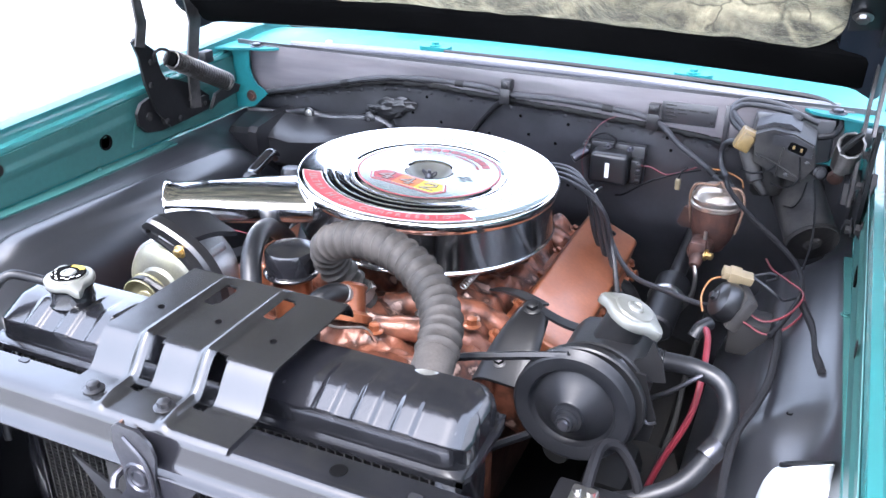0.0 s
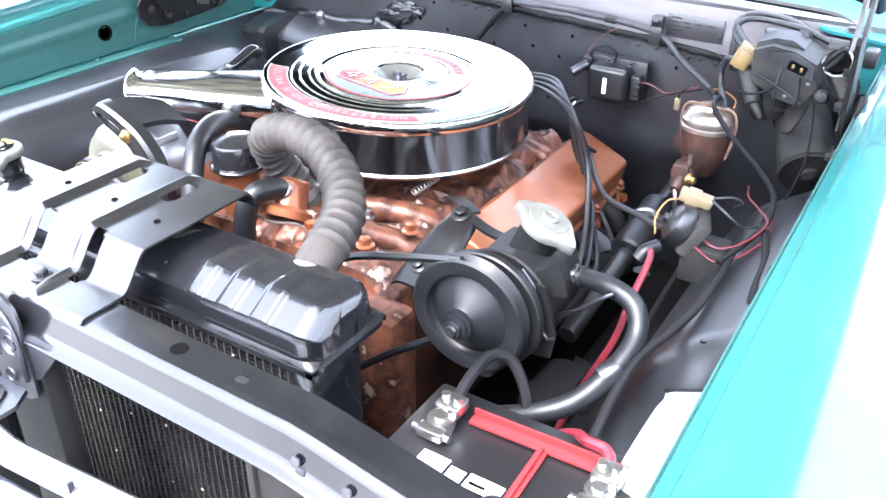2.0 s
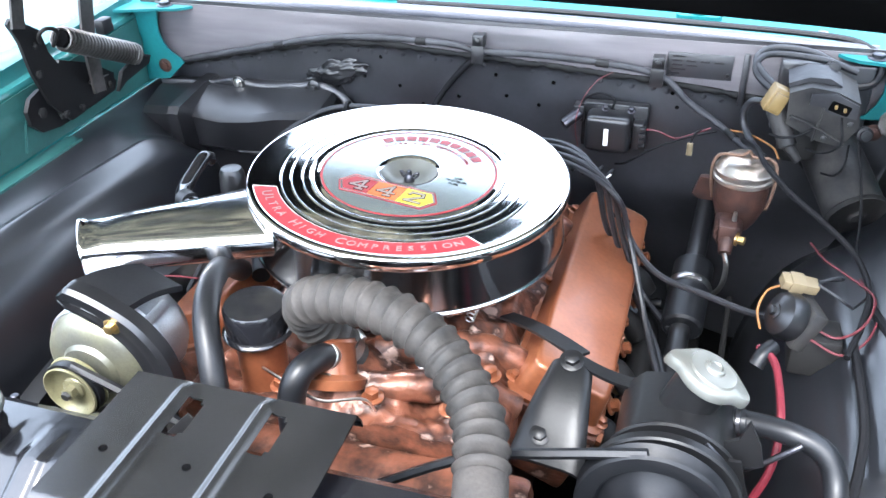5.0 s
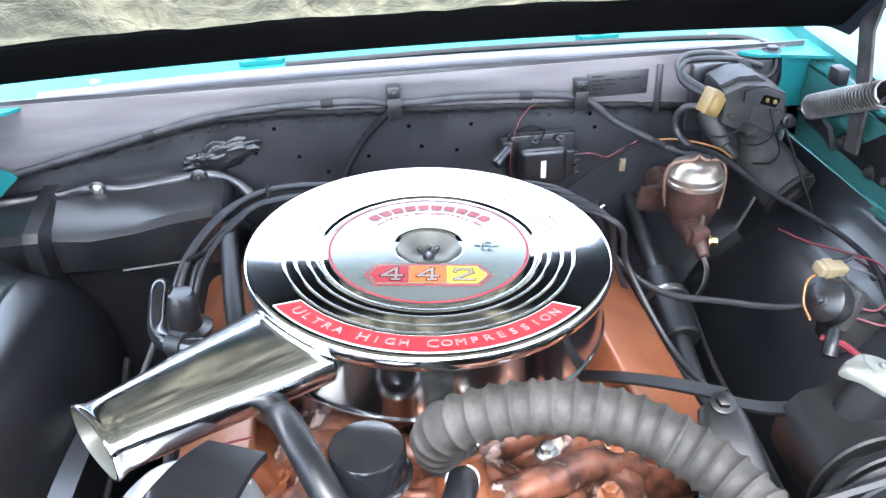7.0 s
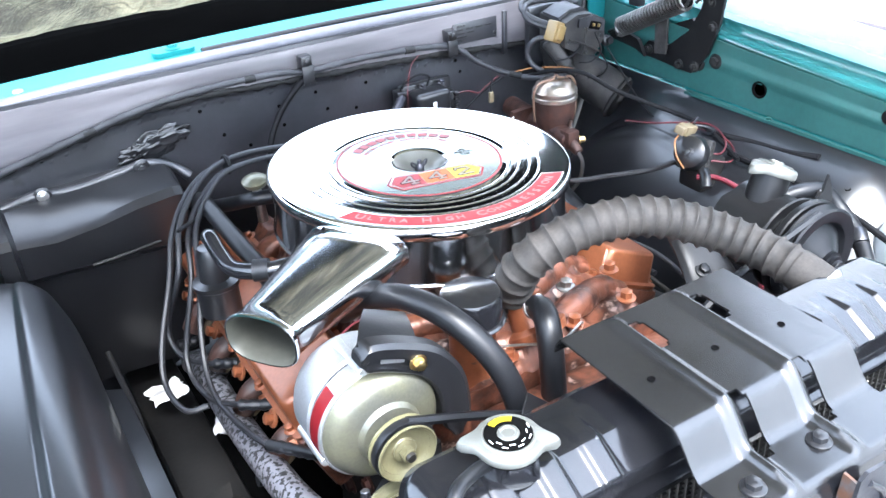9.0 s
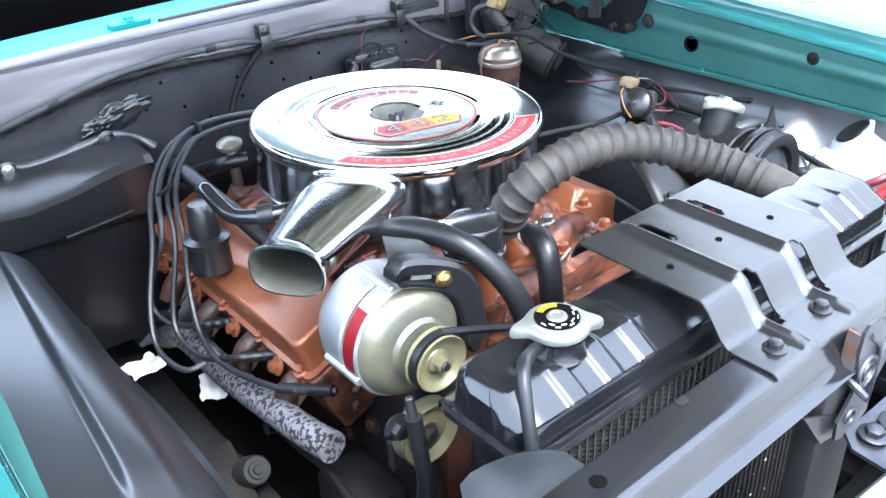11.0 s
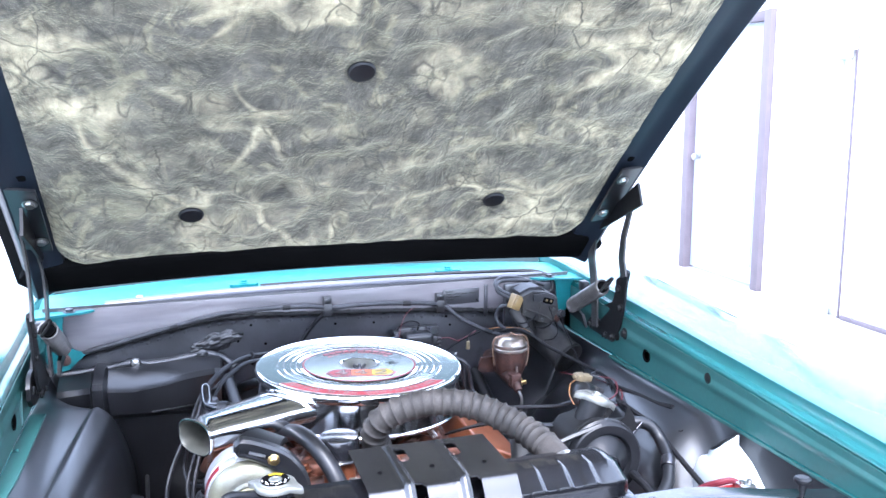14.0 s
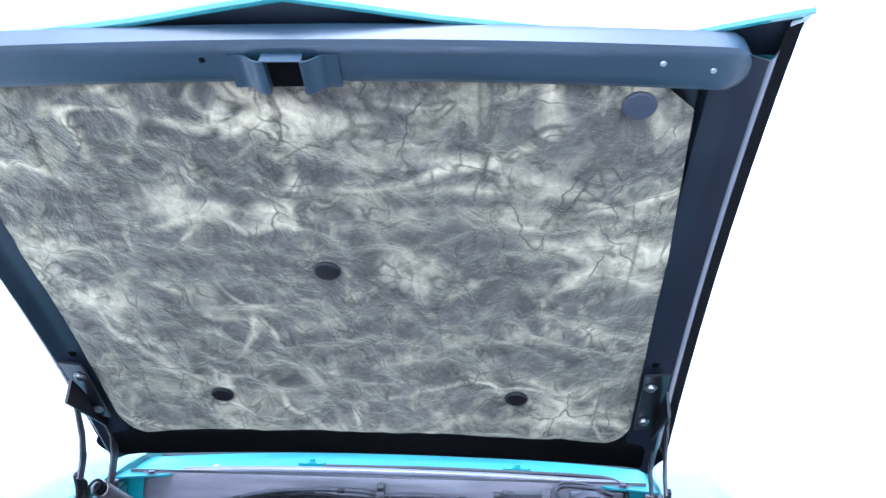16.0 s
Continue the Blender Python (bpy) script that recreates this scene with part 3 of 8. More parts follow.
for sd in (1, -1):
    fe = part("fender", fender(sd), TEAL, car, "glossy teal front fender")
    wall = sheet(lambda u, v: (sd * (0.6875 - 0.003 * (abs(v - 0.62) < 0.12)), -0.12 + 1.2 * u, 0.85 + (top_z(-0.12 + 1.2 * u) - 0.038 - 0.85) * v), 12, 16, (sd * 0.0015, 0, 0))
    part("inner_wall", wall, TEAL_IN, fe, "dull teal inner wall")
    # dark bolt holes, ledge brackets and rust stain on the fender's inner wall
    part("bolt_hole", lathe([(0.0, 0.0), (0.0115, 0), (0.0125, 0.002), (0.016, 0.0028), (0.016, 0.0)], (sd * 0.6870, 0.652, 0.893), (-sd, 0, 0), 20), INK_SHADE, fe, "round black access hole")
    part("rust_spot", lathe([(0.0, 0.0012), (0.010, 0.001), (0.012, 0)], (sd * 0.6842, 0.40, 0.918), (-sd, 0, 0), 12), CHASSIS, fe, "dark brown stain")
    tab = prism([(0, 0), (0.11, 0), (0.115, 0.05), (0.02, 0.062)], 0.006, Matrix.Translation((sd * 0.689, 0.72, 0.86)) @ pose(0, 0, 0, 90, 0, 90), bev=0.002)
    part("hinge_tab", tab, TEAL_IN, fe)
    # pressed lip where the black splash apron is bolted to the fender
    inner = ((-0.05, 0.3, 0.85, 1.1), (0.684, 0.686, 0.674, 0.668)) if sd > 0 else ((-0.05, 0.05, 0.5, 1.1), (0.686, 0.685, 0.656, 0.655))
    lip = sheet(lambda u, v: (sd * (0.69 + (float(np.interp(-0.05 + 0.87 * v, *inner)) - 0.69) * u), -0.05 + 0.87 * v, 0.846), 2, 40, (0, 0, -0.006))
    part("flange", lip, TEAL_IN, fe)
    if sd > 0:
        part("apron_hole", lathe([(0.0, 0.0002), (0.003, 0.0003), (0.004, 0.0016), (0.006, 0.0)], (0.632, 0.41, 0.805), (-0.3, 0, 1), 12), INK_SHADE, fe, "small black bolt hole")
    for yy in ((0.62,) if sd > 0 else (0.24, 0.62)):
        part("flange_bolt", hexbolt((sd * 0.682, yy, 0.846), (0, 0, 1), 0.0045, 0.005), TEAL_IN, fe)


def curve(pts, k):
    """A point at 0..1 on a smooth line through (x, z) pairs."""
    k *= len(pts) - 1
    i = min(int(k), len(pts) - 2)
    t = k - i
    a, b, c, d = pts[max(0, i - 1)], pts[i], pts[i + 1], pts[min(len(pts) - 1, i + 2)]
    return [0.5 * (2 * b[n] + (c[n] - a[n]) * t + (2 * a[n] - 5 * b[n] + 4 * c[n] - d[n]) * t * t + (3 * b[n] - a[n] - 3 * c[n] + d[n]) * t ** 3) for n in (0, 1)]


def apron(sd):
    """Black pressed wheelhouse between fender and engine, with raised ribs."""
    def f(u, v):
        y = -0.03 + 1.145 * v
        crown = min(1, max(0, (y + 0.12) / 0.5))
        crown = crown * crown * (3 - 2 * crown)
        if sd < 0:
            pts = [(0.688, 0.842), (0.655, 0.79 + 0.052 * crown), (0.61, 0.735 + 0.10 * crown), (0.565, 0.69 + 0.132 * crown), (0.525, 0.64 + 0.14 * crown), (0.502, 0.58 + 0.11 * crown), (0.492, 0.50), (0.488, 0.42)]
        else:
            shelf = min(1, max(0, (y - 0.27) / 0.15))
            shelf = shelf * shelf * (3 - 2 * shelf)
            pts = [(0.688, 0.842), (0.676, 0.800 + 0.030 * shelf), (0.652, 0.735 + 0.084 * shelf), (0.615, 0.69 + 0.107 * shelf), (0.568, 0.65 + 0.104 * shelf), (0.532, 0.60 + 0.085 * shelf), (0.505, 0.54 + 0.05 * shelf), (0.490, 0.47), (0.485, 0.42)]
        x, z = curve(pts, u)
        rear = max(0, y - (0.86 if sd < 0 else 0.83)) / 0.25
        z -= 0.16 * min(1, rear) ** 1.6 * min(1, u * 3)
        for c, wd, y0, hh in (((0.556 + 0.07 * (0.73 - y), 0.023, 0.285, 0.013),) if sd < 0 else ((0.592, 0.008, 0.44, 0.004),)):
            if y > y0:
                z += hh * math.exp(-abs((x - c) / wd) ** 6) * min(1, (y - y0) / 0.04) * max(0, min(1, (0.98 - y) / 0.1))
        return (sd * x, y, z)
    return sheet(f, 110, 70, (0, 0, -0.003))


for sd in (1, -1):
    part("splash_apron", apron(sd), APRON, car, "satin black pressed wheelhouse panel")
ledge = sheet(lambda u, v: (-0.505 + 0.032 * u, 0.28 + 0.56 * v, 0.632 - 0.012 * u + 0.04 * math.sin(math.pi * v)), 3, 16, (0, 0, -0.003))
part("apron_flange", ledge, APRON, car, "black wheelhouse flange")
# firewall: lower wall, stepped ledge and upper plenum face
def seam_z(x):
    """Height of the sealed seam across the firewall."""
    return float(np.interp(x, (-0.69, -0.61, -0.45, -0.31, -0.18, -0.05, 0.13, 0.3, 0.45, 0.69), (0.874, 0.888, 0.922, 0.951, 0.956, 0.948, 0.940, 0.930, 0.916, 0.90))) + 0.002 * noise.noise(Vector((x * 30, 0, 2)))


def fw(u, v):
    x = -0.69 + 1.38 * u
    z = 0.35 + 0.66 * v
    y = 1.108
    edge = seam_z(x)
    if z < edge:
        y += 0.012 * min(1, (edge - z) / 0.012)
    if z < 0.72:
        y += 0.22 * ((0.72 - z) / 0.3) ** 1.3 * math.exp(-(x / 0.35) ** 2)
    y += 0.0022 * noise.noise(Vector((x * 7, z * 9, 0)))
    return (x, y, z)


fwall = part("firewall", sheet(fw, 110, 80, (0, 0.003, 0)), FIREWALL, car, "dusty black firewall with sealed seam", sharp=50)
rng = random.Random(11)
for k in range(38):
    x = -0.58 + 1.14 * (k + 0.3 * rng.random()) / 38
    part("weld_dimple", lathe([(0.0, 0.0012), (0.0018, 0.0011), (0.0036, 0.0006), (0.0054, 0.0)], (x, 1.1195, seam_z(x) - 0.019 - 0.003 * rng.random()), (0.2, -1, -0.2), 10), FIREWALL, fwall)
for x, z in ((-0.20, 0.925), (-0.235, 0.885), (-0.165, 0.872), (-0.055, 0.90), (-0.05, 0.862), (0.02, 0.91), (0.04, 0.872), (0.125, 0.905), (0.34, 0.88), (0.33, 0.905), (-0.47, 0.905), (0.10, 0.86), (-0.12, 0.84)):
    part("panel_hole", lathe([(0.0, 0.0002), (0.0014, 0.0003), (0.0024, 0.0010), (0.0036, 0.0)], (x, 1.1192, z), (0, -1, 0), 10), INK_SHADE, fwall)
# upper panel and sealed seam
part("plenum_face", sheet(lambda u, v: (-0.655 + 1.31 * u, 1.1045 + 0.0015 * noise.noise(Vector((u * 9, v * 3, 1))), seam_z(-0.655 + 1.31 * u) + 0.006 + (0.9975 - seam_z(-0.655 + 1.31 * u)) * v), 60, 6, (0, 0.002, 0)), PLENUM, fwall, "mauve-grey brushed upper panel")
part("seam_sealer", tube([(x, 1.112, seam_z(x) - 0.001) for x in [-0.68 + 0.04 * k for k in range(35)]], 0.0074, 10, 6, shape=lambda s: 1 + 0.4 * math.sin(s * 61) * math.sin(s * 143 + 1)), UNDER, fwall, "lumpy black seam sealer")
# cowl
def cowl(u, v):
    x = -0.73 + 1.46 * u
    crown = 0.03 * (1 - (x / 0.73) ** 2)
    return (x, 1.135 + 0.2 * v - 0.03 * (x / 0.73) ** 2 * v, 0.988 + crown * 0.8 + 0.03 * v - 0.02 * v * v)


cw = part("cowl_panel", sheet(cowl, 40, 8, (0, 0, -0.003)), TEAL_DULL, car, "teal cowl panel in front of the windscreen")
b = tube([(-0.548, 1.122, 1.0035), (-0.3, 1.122, 1.013), (0, 1.122, 1.015), (0.3, 1.122, 1.011), (0.63, 1.122, 1.0)], 0.0115, 12, 8)
part("weather_seal", b, SEAL_GREY, cw, "grey-blue rubber hood seal")
b = tube([(-0.17, 1.145, 1.022), (0.1, 1.145, 1.024), (0.35, 1.145, 1.02), (0.52, 1.143, 1.016), (0.60, 1.13, 1.012), (0.635, 1.10, 0.995), (0.63, 1.085, 0.965), (0.60, 1.08, 0.955)], 0.0055, 8, 8)
part("washer_hose", b, RUBBER, cw, "thin black washer hose")
for x in (-0.209, 0.355):
    b = prism(rounded(0.075, 0.03, 0.012), 0.008, pose(x, 1.185, 1.017, 6, 0, 0), bev=0.003)
    b = hexbolt((x, 1.185, 1.025), (0, 0, 1), 0.008, 0.008, bm=b)
    part("cowl_clip", b, TEAL_DULL, cw)
for x in (-0.47, 0.55):
    part("cowl_screw", lathe([(0.009, 0), (0.008, 0.003), (0, 0.004)], (x, 1.16, 1.012), (0, 0, 1), 12), STEEL, cw)
for k in range(46):
    x = -0.36 + 0.72 * k / 45
    part("vent_tooth", box((x - 0.004, 1.29, 1.038 + 0.006 * (1 - (x / 0.36) ** 2)), (x + 0.004, 1.32, 1.046 + 0.006 * (1 - (x / 0.36) ** 2))), STEEL, cw)
for sd in (1, -1):
    gus = [(0.700, 0.850), (0.640, 0.858), (0.600, 0.893), (0.608, 0.902), (0.628, 0.912), (0.640, 0.930), (0.646, 0.952), (0.644, 0.975), (0.640, 0.992), (0.700, 0.996)]
    b = prism([(sd * x, max(z, 0.905) if sd > 0 else z) for x, z in gus][::sd], 0.004, Matrix(((1, 0, 0, 0), (0, 0, 1, 1.083), (0, 1, 0, 0), (0, 0, 0, 1))), bev=0.0012)
    tabs = [(0.715, 1.045), (0.640, 1.072), (0.600, 1.080), (0.582, 1.092), (0.562, 1.118), (0.60, 1.135), (0.715, 1.14)]
    b = prism([(sd * x, y) for x, y in tabs][::-sd], 0.005, pose(0, 0, 0.9955), b, bev=0.0015)
    part("cowl_corner", b, TEAL_DULL, car, "teal cowl corner gusset")
    part("corner_bolt", hexbolt((sd * 0.628, 1.096, 1.0005), (0, 0, 1), 0.009, 0.008), LATCH, car)
    part("corner_bolt", hexbolt((sd * 0.645, 1.083, 0.884), (0, -1, 0), 0.008, 0.007), IRON, car)
    part("rubber_stop", box((min(sd * 0.665, sd * 0.685), 0.955, 0.985), (max(sd * 0.665, sd * 0.685), 0.985, 1.012), 0.004), RUBBER, car)

# unseen windscreen behind the cowl, added matte to block the sky's reflection there
ws = part("windscreen", sheet(lambda u, v: ((-0.72 + 1.44 * u) * (1 - 0.16 * v), 1.335 + 0.70 * v + 0.02 * (2 * u - 1) ** 2, 0.995 + 0.42 * v), 20, 6, (0, 0, -0.005)), GLASS_DARK, car, "matte dark windscreen, out of view")

# core support: pressed channel with a stepped front and holes
def core_bar():
    prof = [(0.020, 0.862), (0.020, 0.888), (0.017, 0.892), (-0.012, 0.8925), (-0.021, 0.892), (-0.026, 0.8905), (-0.0295, 0.887), (-0.0315, 0.882), (-0.034, 0.873), (-0.037, 0.865), (-0.0395, 0.8605), (-0.043, 0.858), (-0.050, 0.857), (-0.0525, 0.8555), (-0.0515, 0.853),
            (-0.041, 0.8535), (-0.036, 0.86), (-0.0275, 0.882), (-0.021, 0.8865), (0.014, 0.886), (0.016, 0.862)]
    def bend(x):
        q = min(1, max(0, (abs(x) - 0.40) / 0.15))
        return (-0.006 * (abs(x) / 0.6) ** 2, -(0.14 if x > 0 else 0.035) * max(0, abs(x) - 0.40) - 0.004 * q)
    return extrude_profile(prof, -0.672, 0.672, "x", steps=48, bend=bend)


support = part("core_support", core_bar(), GLOSS, car, "gloss black radiator support crossbar", sharp=50)
for x, y, r in ((0.234, -0.004, 0.0085), (-0.33, -0.004, 0.007), (-0.632, -0.006, 0.010)):
    part("bar_hole", lathe([(0, 0.0006), (r, 0.0006), (r + 0.0006, 0.0)], (x, y, 0.8929 if x > -0.5 else 0.8808), (0, 0, 1), 20), INK_SHADE, support)
for x, y in ((-0.2, 0.012), (0.318, -0.006)):
    part("bar_plug", prism(rounded(0.014, 0.008, 0.003), 0.0012, pose(x, y, 0.892), bev=0.0005), BLACK, support)
for sd in (1, -1):
    b = lathe([(0.009, 0), (0.009, 0.005), (0.0045, 0.006), (0.0045, 0.014), (0.006, 0.015), (0.006, 0.026), (0.012, 0.029), (0.014, 0.033), (0.0135, 0.037), (0.010, 0.039), (0.003, 0.038), (0, 0.038)], (sd * 0.587, -0.015, 0.855 if sd > 0 else 0.878), (0, 0, 1), 24)
    part("hood_bumper", b, RUBBER, support, "adjustable rubber hood stop")
    b = box((min(sd * 0.36, sd * 0.69), -0.040, 0.50), (max(sd * 0.36, sd * 0.69), -0.032, 0.850))
    part("side_panel", b, UNDER, support, "black radiator side panel")
    b = box((min(sd * 0.36, sd * 0.35), -0.046, 0.45), (max(sd * 0.36, sd * 0.35), 0.02, 0.85), 0.004)
    part("upright", b, UNDER, support)
b = box((-0.6, -0.05, 0.40), (0.6, 0.03, 0.46), 0.01)
part("lower_bar", b, UNDER, support)
# hood latch bracket
b = prism([(-0.034, -0.116), (-0.037, -0.092), (-0.016, -0.066), (-0.016, -0.040), (-0.024, -0.014), (-0.022, 0.012), (-0.014, 0.018), (0.012, 0.016), (0.026, 0.004), (0.031, -0.012), (0.026, -0.045), (0.030, -0.075), (0.029, -0.110), (0.012, -0.121), (-0.020, -0.121)][::-1], 0.0035, pose(0.018, -0.050, 0.892, 90, 0, 0), bev=0.0012)
for dx, zz, rr in ((0.004, 0.846, 0.020), (0.004, 0.846, 0.011), (-0.012, 0.796, 0.010)):
    b = lathe([(rr * 0.72, 0.0035), (rr * 0.80, 0.0058), (rr * 0.92, 0.0058), (rr, 0.0033)], (0.018 + dx, -0.050, zz), (0, -1, 0), 24, bm=b, close=False)
b = tube([(0.010, -0.0535, 0.895), (0.034, -0.0545, 0.872), (0.040, -0.0545, 0.842), (0.036, -0.0545, 0.80)], 0.003, 8, 6, bm=b)
latch = part("hood_latch", b, LATCH, support, "bare pressed steel hood latch")
b = prism([(-0.050, 0.900), (-0.050, 0.850), (-0.044, 0.838), (-0.038, 0.850), (-0.036, 0.874), (-0.037, 0.902)], 0.003, Matrix(((0, 0, 1, -0.005), (1, 0, 0, 0), (0, 1, 0, 0), (0, 0, 0, 1))), bev=0.001)
part("latch_flange", b, RUST_STEEL, latch, "rust-streaked side flange")
b = tube([(-0.004, -0.044, 0.846), (-0.006, -0.058, 0.842), (-0.002, -0.066, 0.834)], 0.0045, 8, 4)
part("latch_hook", b, LATCH, latch, "worn latch hook")
part("latch_plate", prism([(-0.042, -0.030), (0.030, -0.040), (0.050, -0.028), (0.056, 0.0), (0.044, 0.022), (-0.030, 0.026), (-0.044, 0.010)], 0.005, pose(0.010, -0.088, 0.792, 8, -6, 0), bev=0.0015), LATCH, latch)
for x, y, z, r in ((-0.006, -0.084, 0.7985, 0.0085), (0.0235, -0.0935, 0.8015, 0.0105)):
    part("latch_bolt", hexbolt((x, y, z), (0, -0.1, 1), r, 0.010), LATCH, latch)
part("latch_gusset", prism([(-0.080, 0.838), (-0.006, 0.800), (-0.004, 0.770), (-0.030, 0.775)], 0.003, Matrix(((1, 0, 0, 0), (0, 0, 1, -0.046), (0, 1, 0, 0), (0, 0, 0, 1))), bev=0.001), BLACK, latch)

b = prism([(-0.421, 0.012), (-0.421, 0.055), (-0.407, 0.077), (-0.392, 0.081), (-0.377, 0.080), (-0.355, 0.075), (-0.341, 0.069), (-0.325, 0.057), (-0.315, 0.046), (-0.315, 0.012)][::-1], 0.003, pose(0, 0, 0.878), bev=0.001)
part("air_shield", b, SHIELD, support, "dusty grey air shield")
# upright brace behind the latch, plugs in the bar's face
b = box((-0.035, -0.044, 0.44), (0.048, -0.018, 0.856), 0.003)
part("latch_brace", b, UNDER, support, "black upright brace behind the latch")
b = prism([(0.0, 0.0), (0.05, 0.0), (0.01, -0.045), (0.0, -0.05)], 0.003, pose(0.046, -0.047, 0.853, 90, 0, 0), bev=0.001)
part("brace_gusset", b, LATCH, support)
for x, z in ((0.41, 0.868), (0.415, 0.858), (0.465, 0.862)):
    part("face_plug", lathe([(0.0055, 0), (0.005, 0.0015), (0, 0.002)], (x, -0.0415, z), (0, -0.9, 0.3), 12), LATCH, support)

# grille and nose
def nose_y(x):
    """Front line of the grille in plan: pointed at the middle."""
    return -0.137 + 0.075 * abs(x) ** 1.1


def hump(x):
    """Rise of the upper bar past the latch, with a small step beyond it."""
    return 0.807 + 0.010 * math.exp(-((x - 0.03) / 0.06) ** 4) - 0.006 * max(0, min(1, (x - 0.09) / 0.02)) + 0.014 * max(0, x - 0.12)


grille = part("grille", extrude_profile([(0.014, -0.004), (0.013, 0.002), (0.010, 0.0035), (-0.006, -0.001), (-0.010, -0.004), (-0.011, -0.012), (-0.008, -0.012), (-0.007, -0.006), (0.009, -0.001)], -0.535, 0.535, "x", steps=90,
              bend=lambda x: (nose_y(x), hump(x))), SATIN_TRIM, car, "chrome and black barred grille")
for k, (dz, dy) in enumerate(((-0.032, -0.026), (-0.052, -0.034), (-0.072, -0.043), (-0.092, -0.052), (-0.112, -0.058))):
    f = (0.30, 0.50, 0.85, 0.30, 0.30)[k]
    b = extrude_profile([(0.012, 0.001 * f), (-0.002, 0.003 * f), (-0.006, 0.0), (-0.0065, -0.008 * f), (-0.003, -0.009 * f), (0.012, -0.002 * f)], -0.56, 0.56, "x", steps=44,
                        bend=lambda x: (nose_y(x) + dy, 0.81 + dz))
    part("grille_bar", b, BRIGHT, grille, "bright grille bar")
for k in range(8):
    x = -0.49 + 0.14 * k
    b = None
    for dz, dy in ((0.0, -0.006), (-0.032, -0.024), (-0.052, -0.032), (-0.072, -0.041), (-0.092, -0.050)):
        b = box((x - 0.0014, nose_y(x) + dy - 0.004, 0.81 + dz - 0.026), (x + 0.0014, nose_y(x) + dy + 0.002, 0.81 + dz), bm=b)
    part("grille_upright", b, LATCH, grille)
b = extrude_profile([(0.0, -0.02), (0.0, 0.0), (-0.02, 0.012), (-0.10, -0.005), (-0.15, -0.05), (-0.16, -0.12), (-0.12, -0.20), (0.0, -0.2)], -0.9, 0.9, "x", steps=40,
                    bend=lambda x: (nose_y(x) - 0.072 + 0.08 * (x / 0.9) ** 4, 0.682))
part("front_bumper", b, CHROME, car, "chrome front bumper")
for sd in (1, -1):
    for x in (0.56, 0.77):
        lampo = part("headlight", lathe([(0, 0.012), (0.04, 0.01), (0.066, 0.0), (0.07, -0.004)], (sd * x, -0.24, 0.73), (0, -1, 0), 28), STEEL, car, "round sealed headlight")
        part("bezel", lathe([(0.072, -0.03), (0.072, 0.008), (0.078, 0.014), (0.09, 0.008), (0.098, -0.03)], (sd * x, -0.24, 0.73), (0, -1, 0), 28, close=False), CHROME, lampo, "chrome ring")
    b = box((min(sd * 0.47, sd * 0.61), -0.118, 0.815), (max(sd * 0.47, sd * 0.61), -0.038, 0.846 if sd > 0 else 0.838), 0.004)
    b = box((min(sd * 0.47, sd * 0.56), -0.142, 0.80), (max(sd * 0.47, sd * 0.56), -0.112, 0.835), 0.004, bm=b)
    part("lamp_bracket", b, GLOSS, car)
    part("bracket_bolt", hexbolt((sd * 0.50, -0.128, 0.835), (0, 0, 1), 0.009, 0.009), STEEL, car)

# frame and road wheels below
for sd in (1, -1):
    part("frame_rail", box((min(sd * 0.34, sd * 0.44), -0.1, 0.28), (max(sd * 0.34, sd * 0.44), 1.4, 0.42), 0.012), UNDER, car)
    wheel = part("wheel", lathe([(0.22, -0.1), (0.32, -0.1), (0.345, -0.07), (0.345, 0.07), (0.32, 0.1), (0.22, 0.1)], (sd * 0.76, 0.45, 0.345), (1, 0, 0), 36), RUBBER, car)
    part("rim", lathe([(0, 0.03), (0.1, 0.05), (0.19, 0.05), (0.22, 0.09), (0.22, -0.08), (0, -0.05)], (sd * 0.76, 0.45, 0.345), (sd, 0, 0), 28), STEEL, wheel)
# Added black sheet hides the pale ground and stands in for bay-floor shade.
part("bay_floor_shade", box((-0.62, -0.06, 0.375), (0.62, 1.18, 0.385)), INK_SHADE, car, "black sheet standing in for the shade under the engine")
part("crossmember", box((-0.40, 0.35, 0.25), (0.40, 0.62, 0.36), 0.02), UNDER, car)
part("floor_tunnel", box((-0.69, 1.2, 0.28), (0.69, 1.8, 0.33), 0.02), UNDER, car)

# ---- hood ----
hood = thing("hood", (0, 1.0, 1.05), "raised teal car hood with black inner frame and glass-fibre pad", "car hood")
NRM = Vector((0, -0.634, -0.772))


def hp(x, s, off=0.0):
    """A point of the raised hood's underside: across, from rear (0) to front (1), and off it towards the engine."""
    return Vector((x, 0.98 - 0.95 * s, 1.09 + 0.78 * s + 0.16 * s * (1 - s) - 0.02 * (x / 0.7) ** 2)) + NRM * off


def lip(x):
    """How far the hood's front edge reaches at x."""
    return float(np.interp(abs(x), (0.0, 0.22, 0.52, 0.722), (1.07, 1.036, 1.008, 1.066)))


def skin(u, v):
    x = -0.722 + 1.444 * u
    return hp(x, 0.0 + lip(x) * v, -0.055 + 0.035 * max(0, v - 0.93) / 0.07)


part("outer_panel", sheet(skin, 48, 30, -NRM * 0.003), TEAL, hood, "glossy teal outer skin")
b = tube([hp(x, lip(x), -0.022) for x in (-0.722, -0.66, -0.60, -0.54, -0.52, -0.50, -0.4, -0.22, -0.1, -0.03, 0, 0.03, 0.1, 0.22, 0.4, 0.50, 0.52, 0.54, 0.60, 0.66, 0.722)], 0.0085, 8, 2)
part("front_lip", b, TEAL, hood, "teal rolled front edge")


